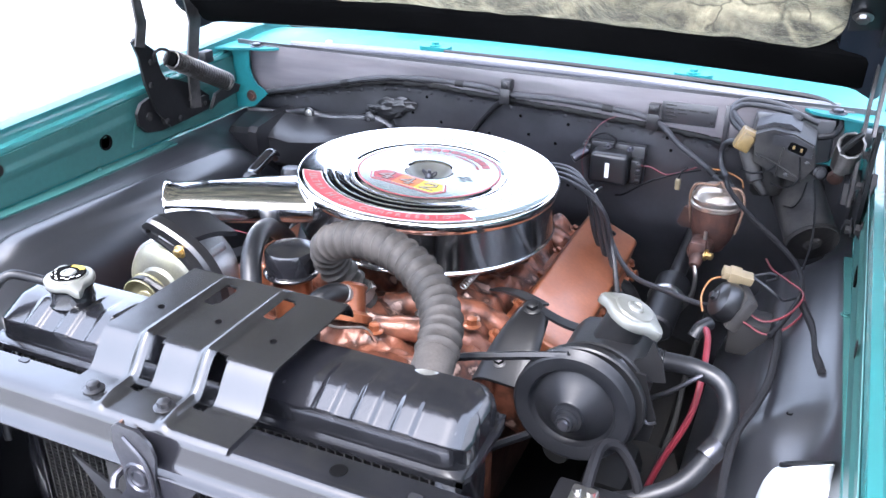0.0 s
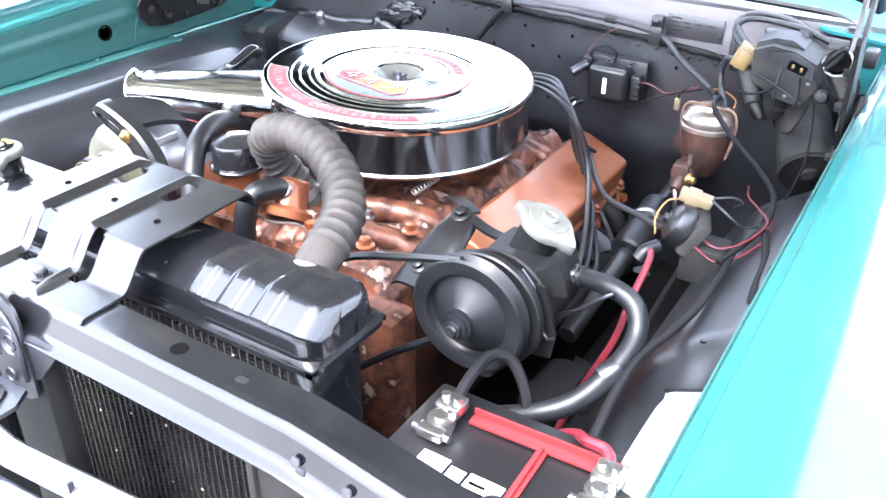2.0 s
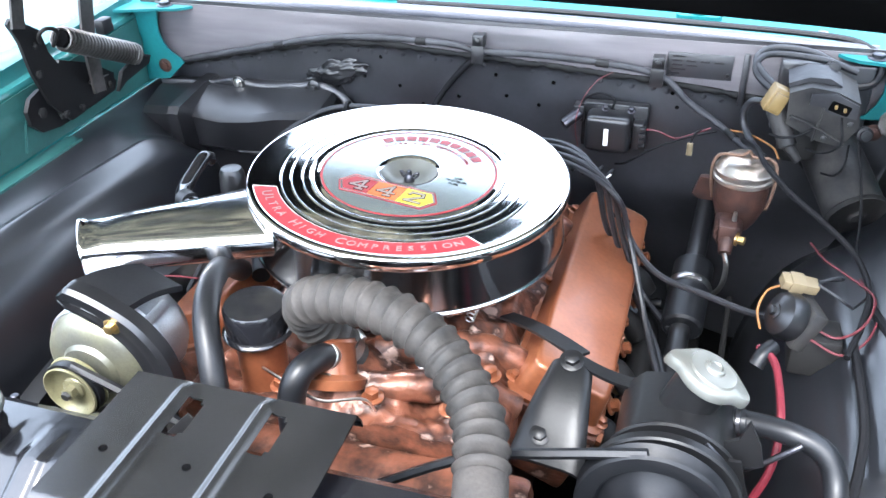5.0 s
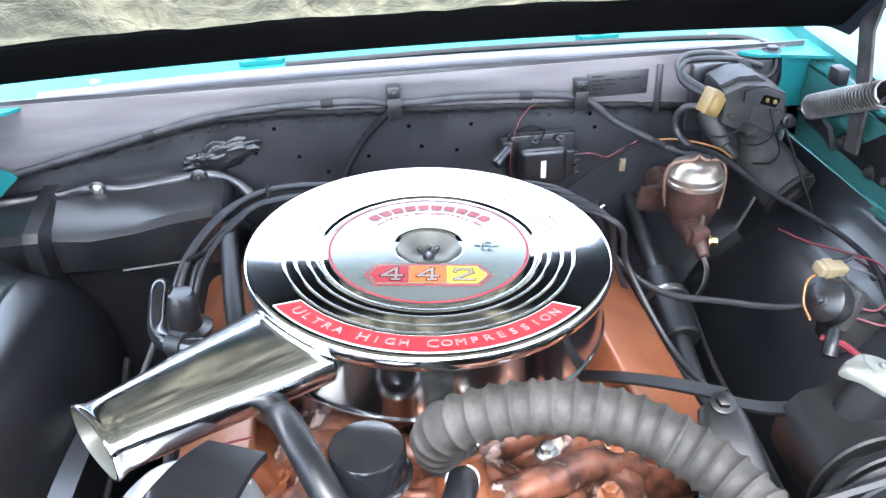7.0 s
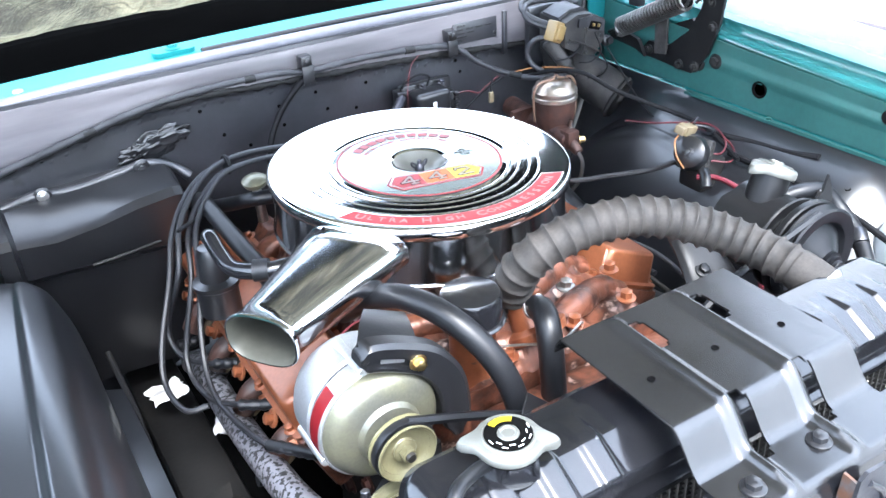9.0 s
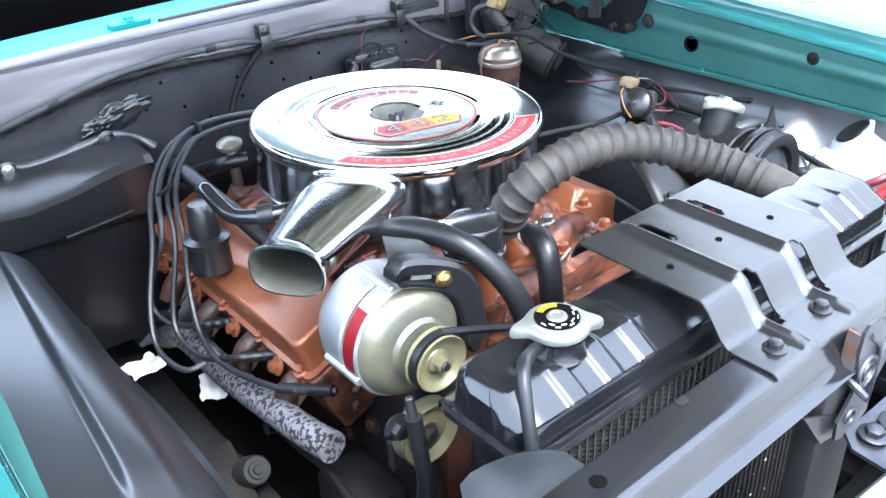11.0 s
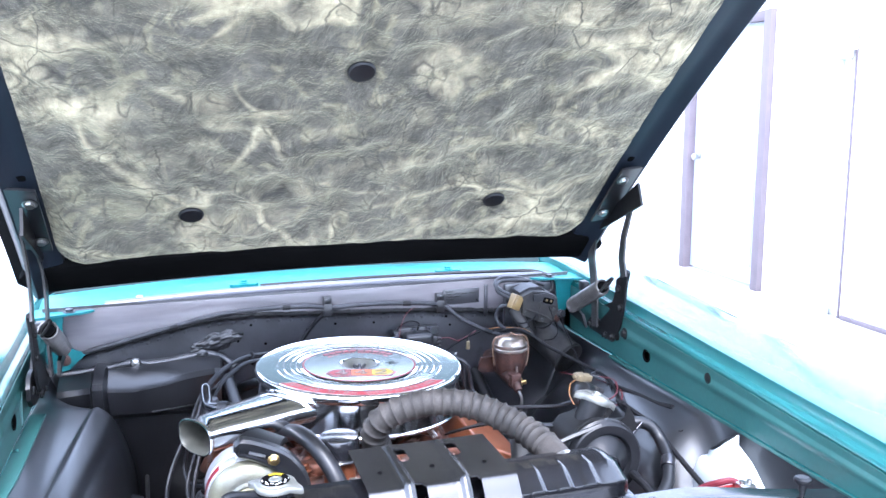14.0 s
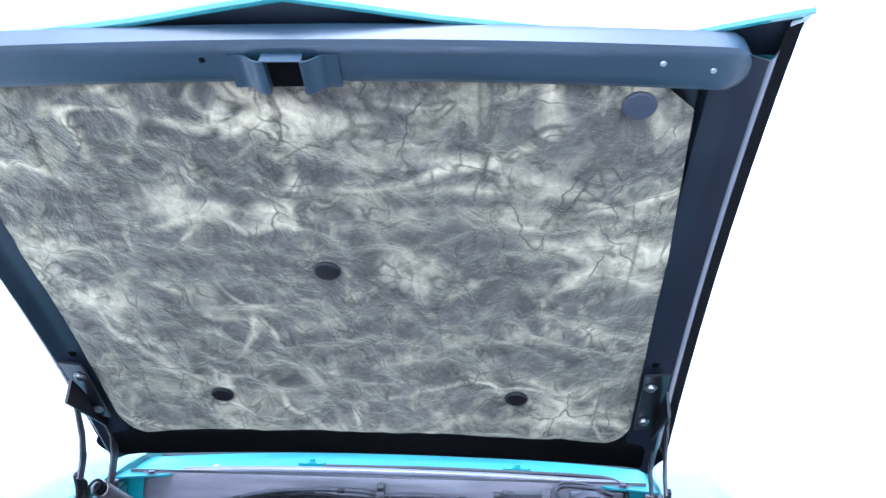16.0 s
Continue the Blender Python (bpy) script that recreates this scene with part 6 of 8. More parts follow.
part("pulley", lathe([(0.010, -0.016), (0.011, -0.014), (0.011, -0.010), (0.015, -0.009), (0.015, -0.005), (0.019, -0.004), (0.019, 0.002), (0.021, 0.004), (0.036, 0.013), (0.0475, 0.024), (0.050, 0.0245), (0.053, 0.022), (0.0545, 0.0175), (0.0565, 0.0165), (0.0715, 0.0155), (0.0745, 0.018), (0.066, 0.026), (0.0745, 0.034), (0.072, 0.037), (0.05, 0.037)], (PX, 0.262, PZ), (0, 1, 0), 64), PULLEY, ps, "black dished pulley")
part("shaft_tip", lathe([(0, -0.012), (0.006, -0.012), (0.008, -0.008), (0.008, 0.0)], (PX, 0.255, PZ), (0, 1, 0), 20), LATCH, ps)
tear = [(0.402 + 0.0615 * math.cos(radians(a)), 0.815 + 0.0615 * math.sin(radians(a))) for a in range(128, 398, 10)]
tear += [(0.412 + 0.045 * math.cos(radians(a)), 0.834 + 0.040 * math.sin(radians(a))) for a in range(40, 130, 12)]
b = prism([(x, z) for x, z in tear], 0.105, Matrix(((1, 0, 0, 0), (0, 0, 1, 0.332), (0, 1, 0, 0), (0, 0, 0, 1))), bev=0.011)
part("reservoir", b, PUMP_BLACK, ps, "satin black teardrop reservoir", sharp=50)
part("reservoir_seam", tube([(x * 1.0, 0.345, z) for x, z in tear] + [(tear[0][0], 0.345, tear[0][1])], 0.0026, 6, 1), PUMP_BLACK, ps)
part("mount_ring", lathe([(0.060, 0.0), (0.0735, 0.0), (0.0755, 0.002), (0.0755, 0.010), (0.0735, 0.012), (0.066, 0.014), (0.060, 0.012)], (0.396, 0.306, 0.820), (0.03, 1, 0), 48), PUMP_BLACK, ps, "black mounting ring")
part("rear_ring", lathe([(0.060, 0.0), (0.069, 0.001), (0.0705, 0.004), (0.069, 0.007), (0.060, 0.008)], (0.401, 0.335, 0.816), (0.05, 1, 0), 48), PUMP_BLACK, ps)
part("filler_neck", tube([(0.398, 0.397, 0.830), (0.404, 0.398, 0.850), (0.414, 0.3995, 0.875), (0.4235, 0.4005, 0.897)], 0.0275, 28, 6), PUMP_BLACK, ps, "black filler neck")
part("filler_cap", ear_cap((0.4235, 0.4008, 0.896), (0.38, 0.04, 0.92), 0.0335, 0.0130, 0.020, (1.0, -0.12, 0), 0.30), CAP_SILVER, ps, "bright eared filler cap")
P00, P10, P01, P11 = Vector((0.258, 0.449, 0.8525)), Vector((0.306, 0.440, 0.8525)), Vector((0.228, 0.352, 0.786)), Vector((0.316, 0.338, 0.790))
b = sheet(lambda u, v: (P00 * (1 - u) + P10 * u) * (1 - v) + (P01 * (1 - u) + P11 * u) * v + Vector((0, 0, 0.010 * math.sin(v * math.pi) - 0.010 * abs(2 * u - 1) ** 5)), 16, 16, (0, 0, -0.004))
br2 = part("bracket", b, PUMP_BLACK, ps, "black flanged mounting bracket")
b = sheet(lambda u, v: Vector((0.162, 0.587, 0.787)).lerp(Vector((0.282, 0.452, 0.853)), u) + Vector((0.016 * v, 0.014 * v, 0.006 * math.sin(u * 3.1))), 12, 3, (0, 0, -0.004))
part("brace_strap", b, PUMP_BLACK, br2, "black brace strap to the head")
b = sheet(lambda u, v: Vector((0.290, 0.446, 0.853)).lerp(Vector((0.372, 0.430, 0.846)), u) + Vector((0.0, 0.018 * v - 0.006, -0.006 * math.sin(u * 3.1))), 10, 3, (0, 0, -0.004))
part("bracket_arm", b, PUMP_BLACK, br2, "black arm to the pump")
part("bracket_bolt", hexbolt((0.2815, 0.4425, 0.8550), (0, -0.35, 1), 0.008, 0.010), PUMP_BLACK, br2)
part("lower_nut", hexbolt((0.262, 0.368, 0.806), (0, -0.55, 1), 0.007, 0.009), PUMP_BLACK, br2)
part("fin", prism([(0.448, 0.845), (0.486, 0.852), (0.480, 0.878), (0.466, 0.906), (0.459, 0.882), (0.446, 0.874)], 0.004, Matrix(((1, 0, 0, 0), (0, 0, 1, 0.338), (0, 1, 0, 0), (0, 0, 0, 1))), bev=0.001), PUMP_BLACK, ps, "black pointed fin of the pump bracket")
part("return_pipe", tube([(0.458, 0.378, 0.792), (0.466, 0.380, 0.798), (0.488, 0.380, 0.814), (0.512, 0.382, 0.836), (0.524, 0.386, 0.845)], 0.0032, 10, 6), LATCH, ps, "bare steel return pipe")
part("spring_wire", tube([(0.430, 0.334, 0.874), (0.452, 0.330, 0.852), (0.462, 0.326, 0.826), (0.466, 0.324, 0.806), (0.474, 0.322, 0.799), (0.483, 0.322, 0.804)], 0.0022, 8, 6), LATCH, ps, "bent steel retaining wire")
b = prism([(0.0, 0.0), (0.035, 0.005), (0.04, 0.04), (0.03, 0.07), (0.022, 0.10), (0.01, 0.10), (0.015, 0.06), (-0.002, 0.03)], 0.004, Matrix(((1, 0, 0, 0.442), (0, 0, 1, 0.325), (0, 1, 0, 0.765), (0, 0, 0, 1))), bev=0.0015)
part("strap", b, PUMP_BLACK, ps)
bl = tube([(PX - 0.01, 0.284, PZ + 0.071), (0.30, 0.284, 0.873), (0.20, 0.284, 0.838), (0.06, 0.284, 0.742), (0.0, 0.284, 0.735)], 0.0055, 6, 4)
bl = tube([(PX - 0.05, 0.284, PZ - 0.055), (0.25, 0.284, 0.70), (0.06, 0.284, 0.53), (0.0, 0.284, 0.52)], 0.0055, 6, 4, bm=bl)
solo("steering_belt", bl, RUBBER, "black rubber drive belt to steering pump", "belt")
sh = thing("steering_hose", (0.44, 0.42, 0.70), "thick black power steering return hose", "hose")
part("hose_body", tube([(0.44, 0.42, 0.828), (0.475, 0.42, 0.832), (0.515, 0.405, 0.84), (0.548, 0.395, 0.832), (0.562, 0.375, 0.808), (0.556, 0.335, 0.784), (0.53, 0.29, 0.755), (0.49, 0.265, 0.735), (0.44, 0.26, 0.71), (0.38, 0.27, 0.66)], 0.0125, 14, 8), RUBBER, sh)
part("ferrule", rod((0.445, 0.42, 0.8285), (0.472, 0.42, 0.8318), 0.0142, 0.0142, 18, 0.001), RUBBER, sh, "ribbed hose end")
part("band", lathe([(0.0143, -0.003), (0.0155, -0.002), (0.0155, 0.002), (0.0143, 0.003)], (0.463, 0.42, 0.831), (1, 0, 0.1), 20), LATCH, sh, "dark clamp band")
solo("hose_clamp", lathe([(0.0138, -0.012), (0.0145, -0.01), (0.0145, 0.01), (0.0138, 0.012)], (0.552, 0.326, 0.7795), (0.45, 0.65, 0.4), 20), LATCH, "worn steel band clamp on steering hose", "clamp")

# ---- corrugated radiator hose ----
HP = [(0.004, 0.452, 0.790), (-0.010, 0.440, 0.828), (-0.026, 0.418, 0.872), (-0.018, 0.398, 0.908), (0.010, 0.386, 0.929), (0.052, 0.375, 0.942), (0.104, 0.359, 0.946), (0.153, 0.336, 0.938), (0.193, 0.306, 0.923), (0.222, 0.266, 0.909), (0.236, 0.222, 0.900), (0.244, 0.185, 0.890), (0.250, 0.152, 0.876)]
hose = thing("radiator_hose", (0.1, 0.3, 0.79), "dusty grey corrugated rubber radiator hose arching over engine", "hose")
PITCH = 0.0182


def corrugate(s):
    """Radius along the hose: sharp crests, shallow troughs, plain cuffs."""
    if s < 0.024 or s > 0.492:
        return 0.97
    q = (s / PITCH) % 1.0
    return 0.915 + 0.145 * math.exp(-(abs(q - 0.5) / 0.15) ** 1.4)


part("hose_body", tube(HP, 0.0262, 28, 36, shape=corrugate), GREY_HOSE, hose, sharp=60)
for p, d in (((-0.003, 0.446, 0.808), (-0.34, -0.30, 1)), ((0.2475, 0.168, 0.883), (0.18, -0.86, -0.36))):
    b = lathe([(0.0258, -0.009), (0.0272, -0.008), (0.0272, 0.008), (0.0258, 0.009)], p, d, 36)
    cl = part("clamp", b, STEEL, hose, "bright steel clamp band")
    x, y, z = basis(d)
    part("clamp_screw", rod(Vector(p) + x * 0.028 - y * 0.010, Vector(p) + x * 0.028 + y * 0.010, 0.004, seg=10, bev=0.001), STEEL, cl)
part("outlet_pipe", rod((0.248, 0.163, 0.881), (0.258, 0.130, 0.863), 0.0242, 0.0242, 24), GLOSS, rad)

# ---- battery ----
bat = thing("battery", (0.52, 0.13, 0.58), "black car battery with red hold-down bracket and white label", "battery")
part("case", box((0.40, 0.045, 0.58), (0.64, 0.215, 0.765), 0.006), BLACK, bat, "black plastic case")
part("top_rim", box((0.396, 0.041, 0.752), (0.644, 0.219, 0.772), 0.004), BLACK, bat)
part("label", box((0.438, 0.088, 0.7722), (0.470, 0.116, 0.7728)), WHITE_PAPER, bat, "white paper label")
part("label", box((0.474, 0.076, 0.7722), (0.492, 0.110, 0.7728)), WHITE_PAPER, bat, "white paper label")
part("label", box((0.496, 0.070, 0.7722), (0.535, 0.112, 0.7728)), WHITE_PAPER, bat, "white paper label")
for k in range(3):
    part("print_bar", box((0.500, 0.078 + 0.010 * k, 0.7728), (0.500 + 0.030 - 0.006 * k, 0.082 + 0.010 * k, 0.7732)), INK_SHADE, bat)
for x, y in ((0.436, 0.15), (0.617, 0.146)):
    post = part("post", lathe([(0.013, 0), (0.009, 0.004), (0.008, 0.022), (0, 0.023)], (x, y, 0.772), (0, 0, 1), 20), STEEL, bat, "lead post")
    b = lathe([(0.0105, 0.004), (0.015, 0.004), (0.016, 0.008), (0.015, 0.017), (0.0105, 0.018)], (x, y, 0.772), (0, 0, 1), 20)
    b = box((x - 0.016, y - 0.027, 0.777), (x + 0.016, y - 0.011, 0.789), 0.003, bm=b)
    b = rod((x - 0.022, y - 0.019, 0.783), (x + 0.022, y - 0.019, 0.783), 0.0045, seg=10, bm=b)
    b = box((x - 0.015, y + 0.008, 0.781), (x + 0.015, y + 0.036, 0.797), 0.004, bm=b)
    b = rod((x - 0.008, y + 0.022, 0.795), (x - 0.008, y + 0.022, 0.803), 0.005, seg=8, bm=b)
    b = rod((x + 0.008, y + 0.022, 0.795), (x + 0.008, y + 0.022, 0.803), 0.005, seg=8, bm=b)
    part("terminal_clamp", b, STEEL, post, "bright terminal clamp")
hd = thing("battery_holddown", (0.53, 0.18, 0.772), "red plastic-coated battery hold-down bracket", "bracket")
m = pose(0.543, 0.182, 0.774, 0, 0, 2)
b = box((-0.086, -0.008, 0.0), (0.086, 0.007, 0.004), 0.001, m)
b = box((-0.086, 0.005, 0.0), (0.086, 0.008, 0.012), 0.001, m, bm=b)
part("bar", b, RED_PLASTIC, hd)
b = box((-0.006, -0.135, 0.0), (0.006, -0.008, 0.004), 0.001, m)
b = box((-0.002, -0.135, 0.0), (0.002, -0.008, 0.010), 0.001, m, bm=b)
part("cross_bar", b, RED_PLASTIC, hd)
part("battery_tray", box((0.38, 0.02, 0.55), (0.66, 0.24, 0.58), 0.004), BLACK, car)

# ---- washer bottle ----
wb = thing("washer_bottle", (0.635, 0.22, 0.6), "white translucent plastic washer bottle with black cap beside battery", "bottle")


b = bmesh.new()
rings = []
for z, x0, x1, y0, y1, e in ((0.575, 0.612, 0.684, 0.135, 0.338, 0.35), (0.590, 0.606, 0.688, 0.122, 0.345, 0.35), (0.72, 0.605, 0.689, 0.120, 0.346, 0.35), (0.752, 0.606, 0.688, 0.128, 0.345, 0.38), (0.772, 0.609, 0.687, 0.150, 0.342, 0.42),
                             (0.789, 0.614, 0.685, 0.185, 0.337, 0.5), (0.802, 0.619, 0.682, 0.222, 0.331, 0.62), (0.811, 0.6225, 0.680, 0.250, 0.326, 0.85), (0.816, 0.6240, 0.679, 0.2600, 0.3235, 1.0), (0.830, 0.6245, 0.6785, 0.2610, 0.3225, 1.0), (0.832, 0.6265, 0.6765, 0.2630, 0.3205, 1.0)):
    ring = []
    slant = min(1, max(0, (z - 0.795) / 0.03))
    for i in range(40):
        a = 2 * math.pi * i / 40
        c, q = math.cos(a), math.sin(a)
        dx, dy = (x1 - x0) / 2 * math.copysign(abs(c) ** e, c), (y1 - y0) / 2 * math.copysign(abs(q) ** e, q)
        ring.append(b.verts.new((0.003 + (x0 + x1) / 2 + dx, (y0 + y1) / 2 + dy, z - 0.010 + slant * (0.40 * dx - 0.68 * dy))))
    rings.append(ring)
for p, q in zip(rings, rings[1:]):
    for i in range(40):
        b.faces.new((p[i], p[(i + 1) % 40], q[(i + 1) % 40], q[i]))
b.faces.new(rings[0][::-1])
b.faces.new(rings[-1])
bmesh.ops.recalc_face_normals(b, faces=b.faces[:])
part("tank", b, WHITE_TANK, wb, sharp=50)
part("cap", lathe([(0.0290, -0.002), (0.0295, 0.001), (0.0280, 0.0028), (0.0240, 0.0022), (0.022, 0.0008), (0, 0.0005)], (0.6545, 0.2918, 0.8225), (-0.31, 0.53, 0.78), 28), RUBBER, wb, "black dished cap")

# ---- brake master cylinder ----
mc = thing("master_cylinder", (0.457, 0.96, 0.77), "rusty brown brake master cylinder with bright lid", "brake cylinder")
part("reservoir", lathe([(0.022, -0.03), (0.032, -0.012), (0.038, 0.005), (0.041, 0.02), (0.0415, 0.055)], (0.457, 0.955, 0.79), (0, 0, 1), 32), IRON, mc, "rusty cast reservoir")
b = rod((0.452, 1.10, 0.785), (0.445, 0.885, 0.778), 0.022, 0.021, 24, 0.003)
b = box((0.43, 0.875, 0.765), (0.458, 0.905, 0.80), 0.004, bm=b)
b = rod((0.445, 0.885, 0.775), (0.444, 0.86, 0.762), 0.013, 0.010, 12, 0.002, bm=b)
b = prism([(-0.055, -0.012), (-0.045, -0.02), (0.02, -0.022), (0.03, 0.0), (0.02, 0.022), (-0.045, 0.02)], 0.012, pose(0.44, 1.02, 0.79, 90, 0, 0), bm=b, bev=0.003)
part("bore", b, IRON, mc, "rusty cast bore")
ml = part("lid", lathe([(0.042, 0.0), (0.0455, 0.002), (0.0455, 0.008), (0.043, 0.010), (0.0445, 0.013), (0.0445, 0.019), (0.041, 0.022), (0.038, 0.030), (0.026, 0.038), (0, 0.0395)], (0.457, 0.955, 0.843), (0, 0, 1), 40), PLATED, mc, "bright plated domed lid")
b = tube([(0.497, 0.942, 0.80), (0.503, 0.945, 0.83), (0.504, 0.95, 0.862), (0.494, 0.953, 0.880), (0.468, 0.95, 0.884), (0.46, 0.957, 0.889), (0.45, 0.952, 0.884), (0.42, 0.957, 0.880), (0.410, 0.96, 0.862), (0.411, 0.962, 0.83), (0.416, 0.965, 0.80)], 0.0026, 8, 6)
part("bail_wire", b, RUSTY, mc, "rusty steel bail wire")
part("bleed_screw", rod((0.452, 0.897, 0.798), (0.452, 0.897, 0.815), 0.004, 0.003, 10), STEEL, mc)
part("brake_union", hexbolt((0.458, 0.88, 0.778), (1, -0.3, 0), 0.006, 0.014), BRASS, mc)
solo("brake_pipe", tube([(0.444, 0.862, 0.762), (0.45, 0.855, 0.74), (0.447, 0.86, 0.70), (0.43, 0.88, 0.66), (0.40, 0.9, 0.60)], 0.004, 8, 6), STEEL, "thin steel brake pipe below master cylinder", "pipe")
st = thing("steering_column", (0.40, 0.8, 0.6), "black steering shaft with rubber coupling", "steering shaft")
part("shaft", rod((0.415, 1.12, 0.735), (0.385, 0.60, 0.60), 0.016, seg=16), BLACK, st)
part("coupling", rod((0.405, 0.93, 0.688), (0.398, 0.80, 0.653), 0.032, 0.032, 24, 0.004), RUBBER, st, "black coupling sleeve")
part("steering_box", box((0.36, 0.46, 0.44), (0.44, 0.60, 0.57), 0.03), UNDER, st)
part("clamp_ring", lathe([(0.034, -0.006), (0.036, 0), (0.034, 0.006)], (0.402, 0.88, 0.675), (0.03, 0.52, 0.135), 24), STEEL, st)

# ---- wiper motor ----
wm = thing("wiper_motor", (0.555, 1.06, 0.89), "grey-black wiper motor with yellowed connector on firewall", "wiper motor")
FACE = Matrix(((1, 0, 0, 0), (0, -0.10, 1, 0.985 + 0.094), (0, 1, 0.05, 0), (0, 0, 0, 1)))
face = [(0.502, 0.978), (0.530, 0.990), (0.566, 0.986), (0.601, 0.970), (0.607, 0.930), (0.587, 0.896), (0.552, 0.903), (0.505, 0.927)]
cover = part("gear_cover", prism(face[::-1], 0.082, FACE, bev=0.006), DUSTY_CASE, wm, "dusty black gear cover")
part("cover_step", prism([(0.500, 0.984), (0.528, 0.996), (0.556, 0.996), (0.575, 0.985), (0.560, 0.975), (0.505, 0.965)][::-1], 0.05, FACE @ Matrix.Translation((0, 0, 0.022)), bev=0.004), HARNESS, cover)
part("socket_plate", prism([(0.532, 0.982), (0.566, 0.984), (0.599, 0.968), (0.600, 0.946), (0.562, 0.952), (0.548, 0.962), (0.532, 0.964)][::-1], 0.008, FACE @ Matrix.Translation((0, 0, -0.005)), bev=0.002), HARNESS, cover, "raised black socket plate")
sock = part("cover_socket", prism(rounded(0.030, 0.016, 0.003), 0.004, FACE @ Matrix.Translation((0.574, 0.962, -0.0062)) @ Matrix.Rotation(radians(-18), 4, "Z"), bev=0.001), INK_SHADE, cover)
for dx in (-0.006, 0.007):
    part("socket_pin", box((0.574 + dx - 0.002, 0.972, 0.960 - dx * 0.3), (0.574 + dx + 0.002, 0.9795, 0.966 - dx * 0.3), 0.0008), TAN_PLASTIC, sock)
part("cover_ridge", tube([(0.508, 0.976, 0.945), (0.548, 0.978, 0.928), (0.590, 0.978, 0.905)], 0.0022, 8, 4), DUSTY_CASE, cover)
part("cover_ridge", tube([(0.552, 0.976, 0.962), (0.548, 0.978, 0.928), (0.546, 0.981, 0.906)], 0.0018, 8, 4), DUSTY_CASE, cover)
for qx, qz in ((0.513, 0.938), (0.594, 0.936), (0.562, 0.909)):
    part("cover_screw", lathe([(0.0042, 0), (0.004, 0.003), (0, 0.0042)], (qx, 0.9855 - 0.10 * (qz - 0.94), qz), (0, -1, 0.1), 10), BLACK, cover)
part("grommet_bolt", lathe([(0.0115, 0), (0.0115, 0.008), (0.008, 0.010), (0.008, 0.016), (0, 0.017)], (0.617, 0.995, 0.919), (0.1, -1, 0.2), 18), RUBBER, wm, "round rubber mounting grommet")
part("grommet_bolt", lathe([(0.0115, 0), (0.0115, 0.008), (0.008, 0.010), (0.008, 0.016), (0, 0.017)], (0.562, 1.062, 0.992), (0, -1, 0.3), 18), RUBBER, wm, "round rubber mounting grommet")
part("pump_body", rod((0.490, 1.02, 0.938), (0.516, 0.992, 0.886), 0.0165, 0.014, 20, 0.003), DUSTY_CASE, wm, "dull washer pump body")
part("pump_nose", rod((0.515, 0.994, 0.888), (0.534, 0.982, 0.868), 0.009, 0.006, 14, 0.002), DUSTY_CASE, wm)
part("motor_can", lathe([(0.0, 0), (0.024, 0.002), (0.03, 0.01), (0.03, 0.075), (0.026, 0.085), (0, 0.088)], (0.535, 1.03, 0.85), (-0.15, 0.2, 0.95), 28), UNDER, wm)
part("mount_plate", box((0.49, 1.085, 0.87), (0.63, 1.104, 0.99), 0.006), FIREWALL, wm)
b = box((-0.014, -0.012, -0.02), (0.014, 0.014, 0.02), 0.003, pose(0.486, 0.994, 0.962, 0, 24, 10))
b = box((-0.010, -0.018, -0.014), (0.010, -0.012, 0.014), 0.002, pose(0.486, 0.994, 0.962, 0, 24, 10), bm=b)
part("connector", b, TAN_PLASTIC, wm, "yellowed plastic connector")
for pts in ([(0.49, 1.01, 0.97), (0.462, 1.04, 0.985), (0.452, 1.06, 1.0), (0.475, 1.075, 1.012), (0.53, 1.08, 1.008), (0.575, 1.075, 0.99)],
            [(0.485, 1.01, 0.965), (0.456, 1.04, 0.98), (0.455, 1.055, 0.998), (0.48, 1.07, 1.005), (0.55, 1.07, 1.0), (0.60, 1.07, 0.985)],
            [(0.48, 1.005, 0.95), (0.455, 1.02, 0.945), (0.445, 1.03, 0.92), (0.452, 1.02, 0.895), (0.475, 0.98, 0.875)]):
    solo("wiper_hose", tube(pts, 0.0055, 10, 8), WIRE_GREY, "looped grey-black hose at wiper motor", "hose", "wiper hoses")
ad = thing("air_duct", (0.61, 1.0, 0.80), "dusty black rubber vent duct below wiper motor", "duct")
part("duct_body", tube([(0.575, 1.105, 0.862), (0.588, 1.06, 0.850), (0.608, 1.005, 0.828), (0.628, 0.955, 0.802)], 0.045, 28, 8), DUSTY_CASE, ad)
for p, d in (((0.586, 1.066, 0.852), (0.3, -0.9, -0.25)), ((0.626, 0.959, 0.804), (0.4, -0.85, -0.45))):
    part("duct_rib", lathe([(0.044, -0.005), (0.0485, 0), (0.044, 0.005)], p, d, 28, close=False), UNDER, ad)
part("duct_end", lathe([(0.0, 0.001), (0.010, 0.004), (0.012, 0.002), (0.018, 0.0), (0.0435, 0.0)], (0.6285, 0.9535, 0.8012), (0.4, -0.85, -0.45), 28), DUSTY_CASE, ad, "dusty closed end")
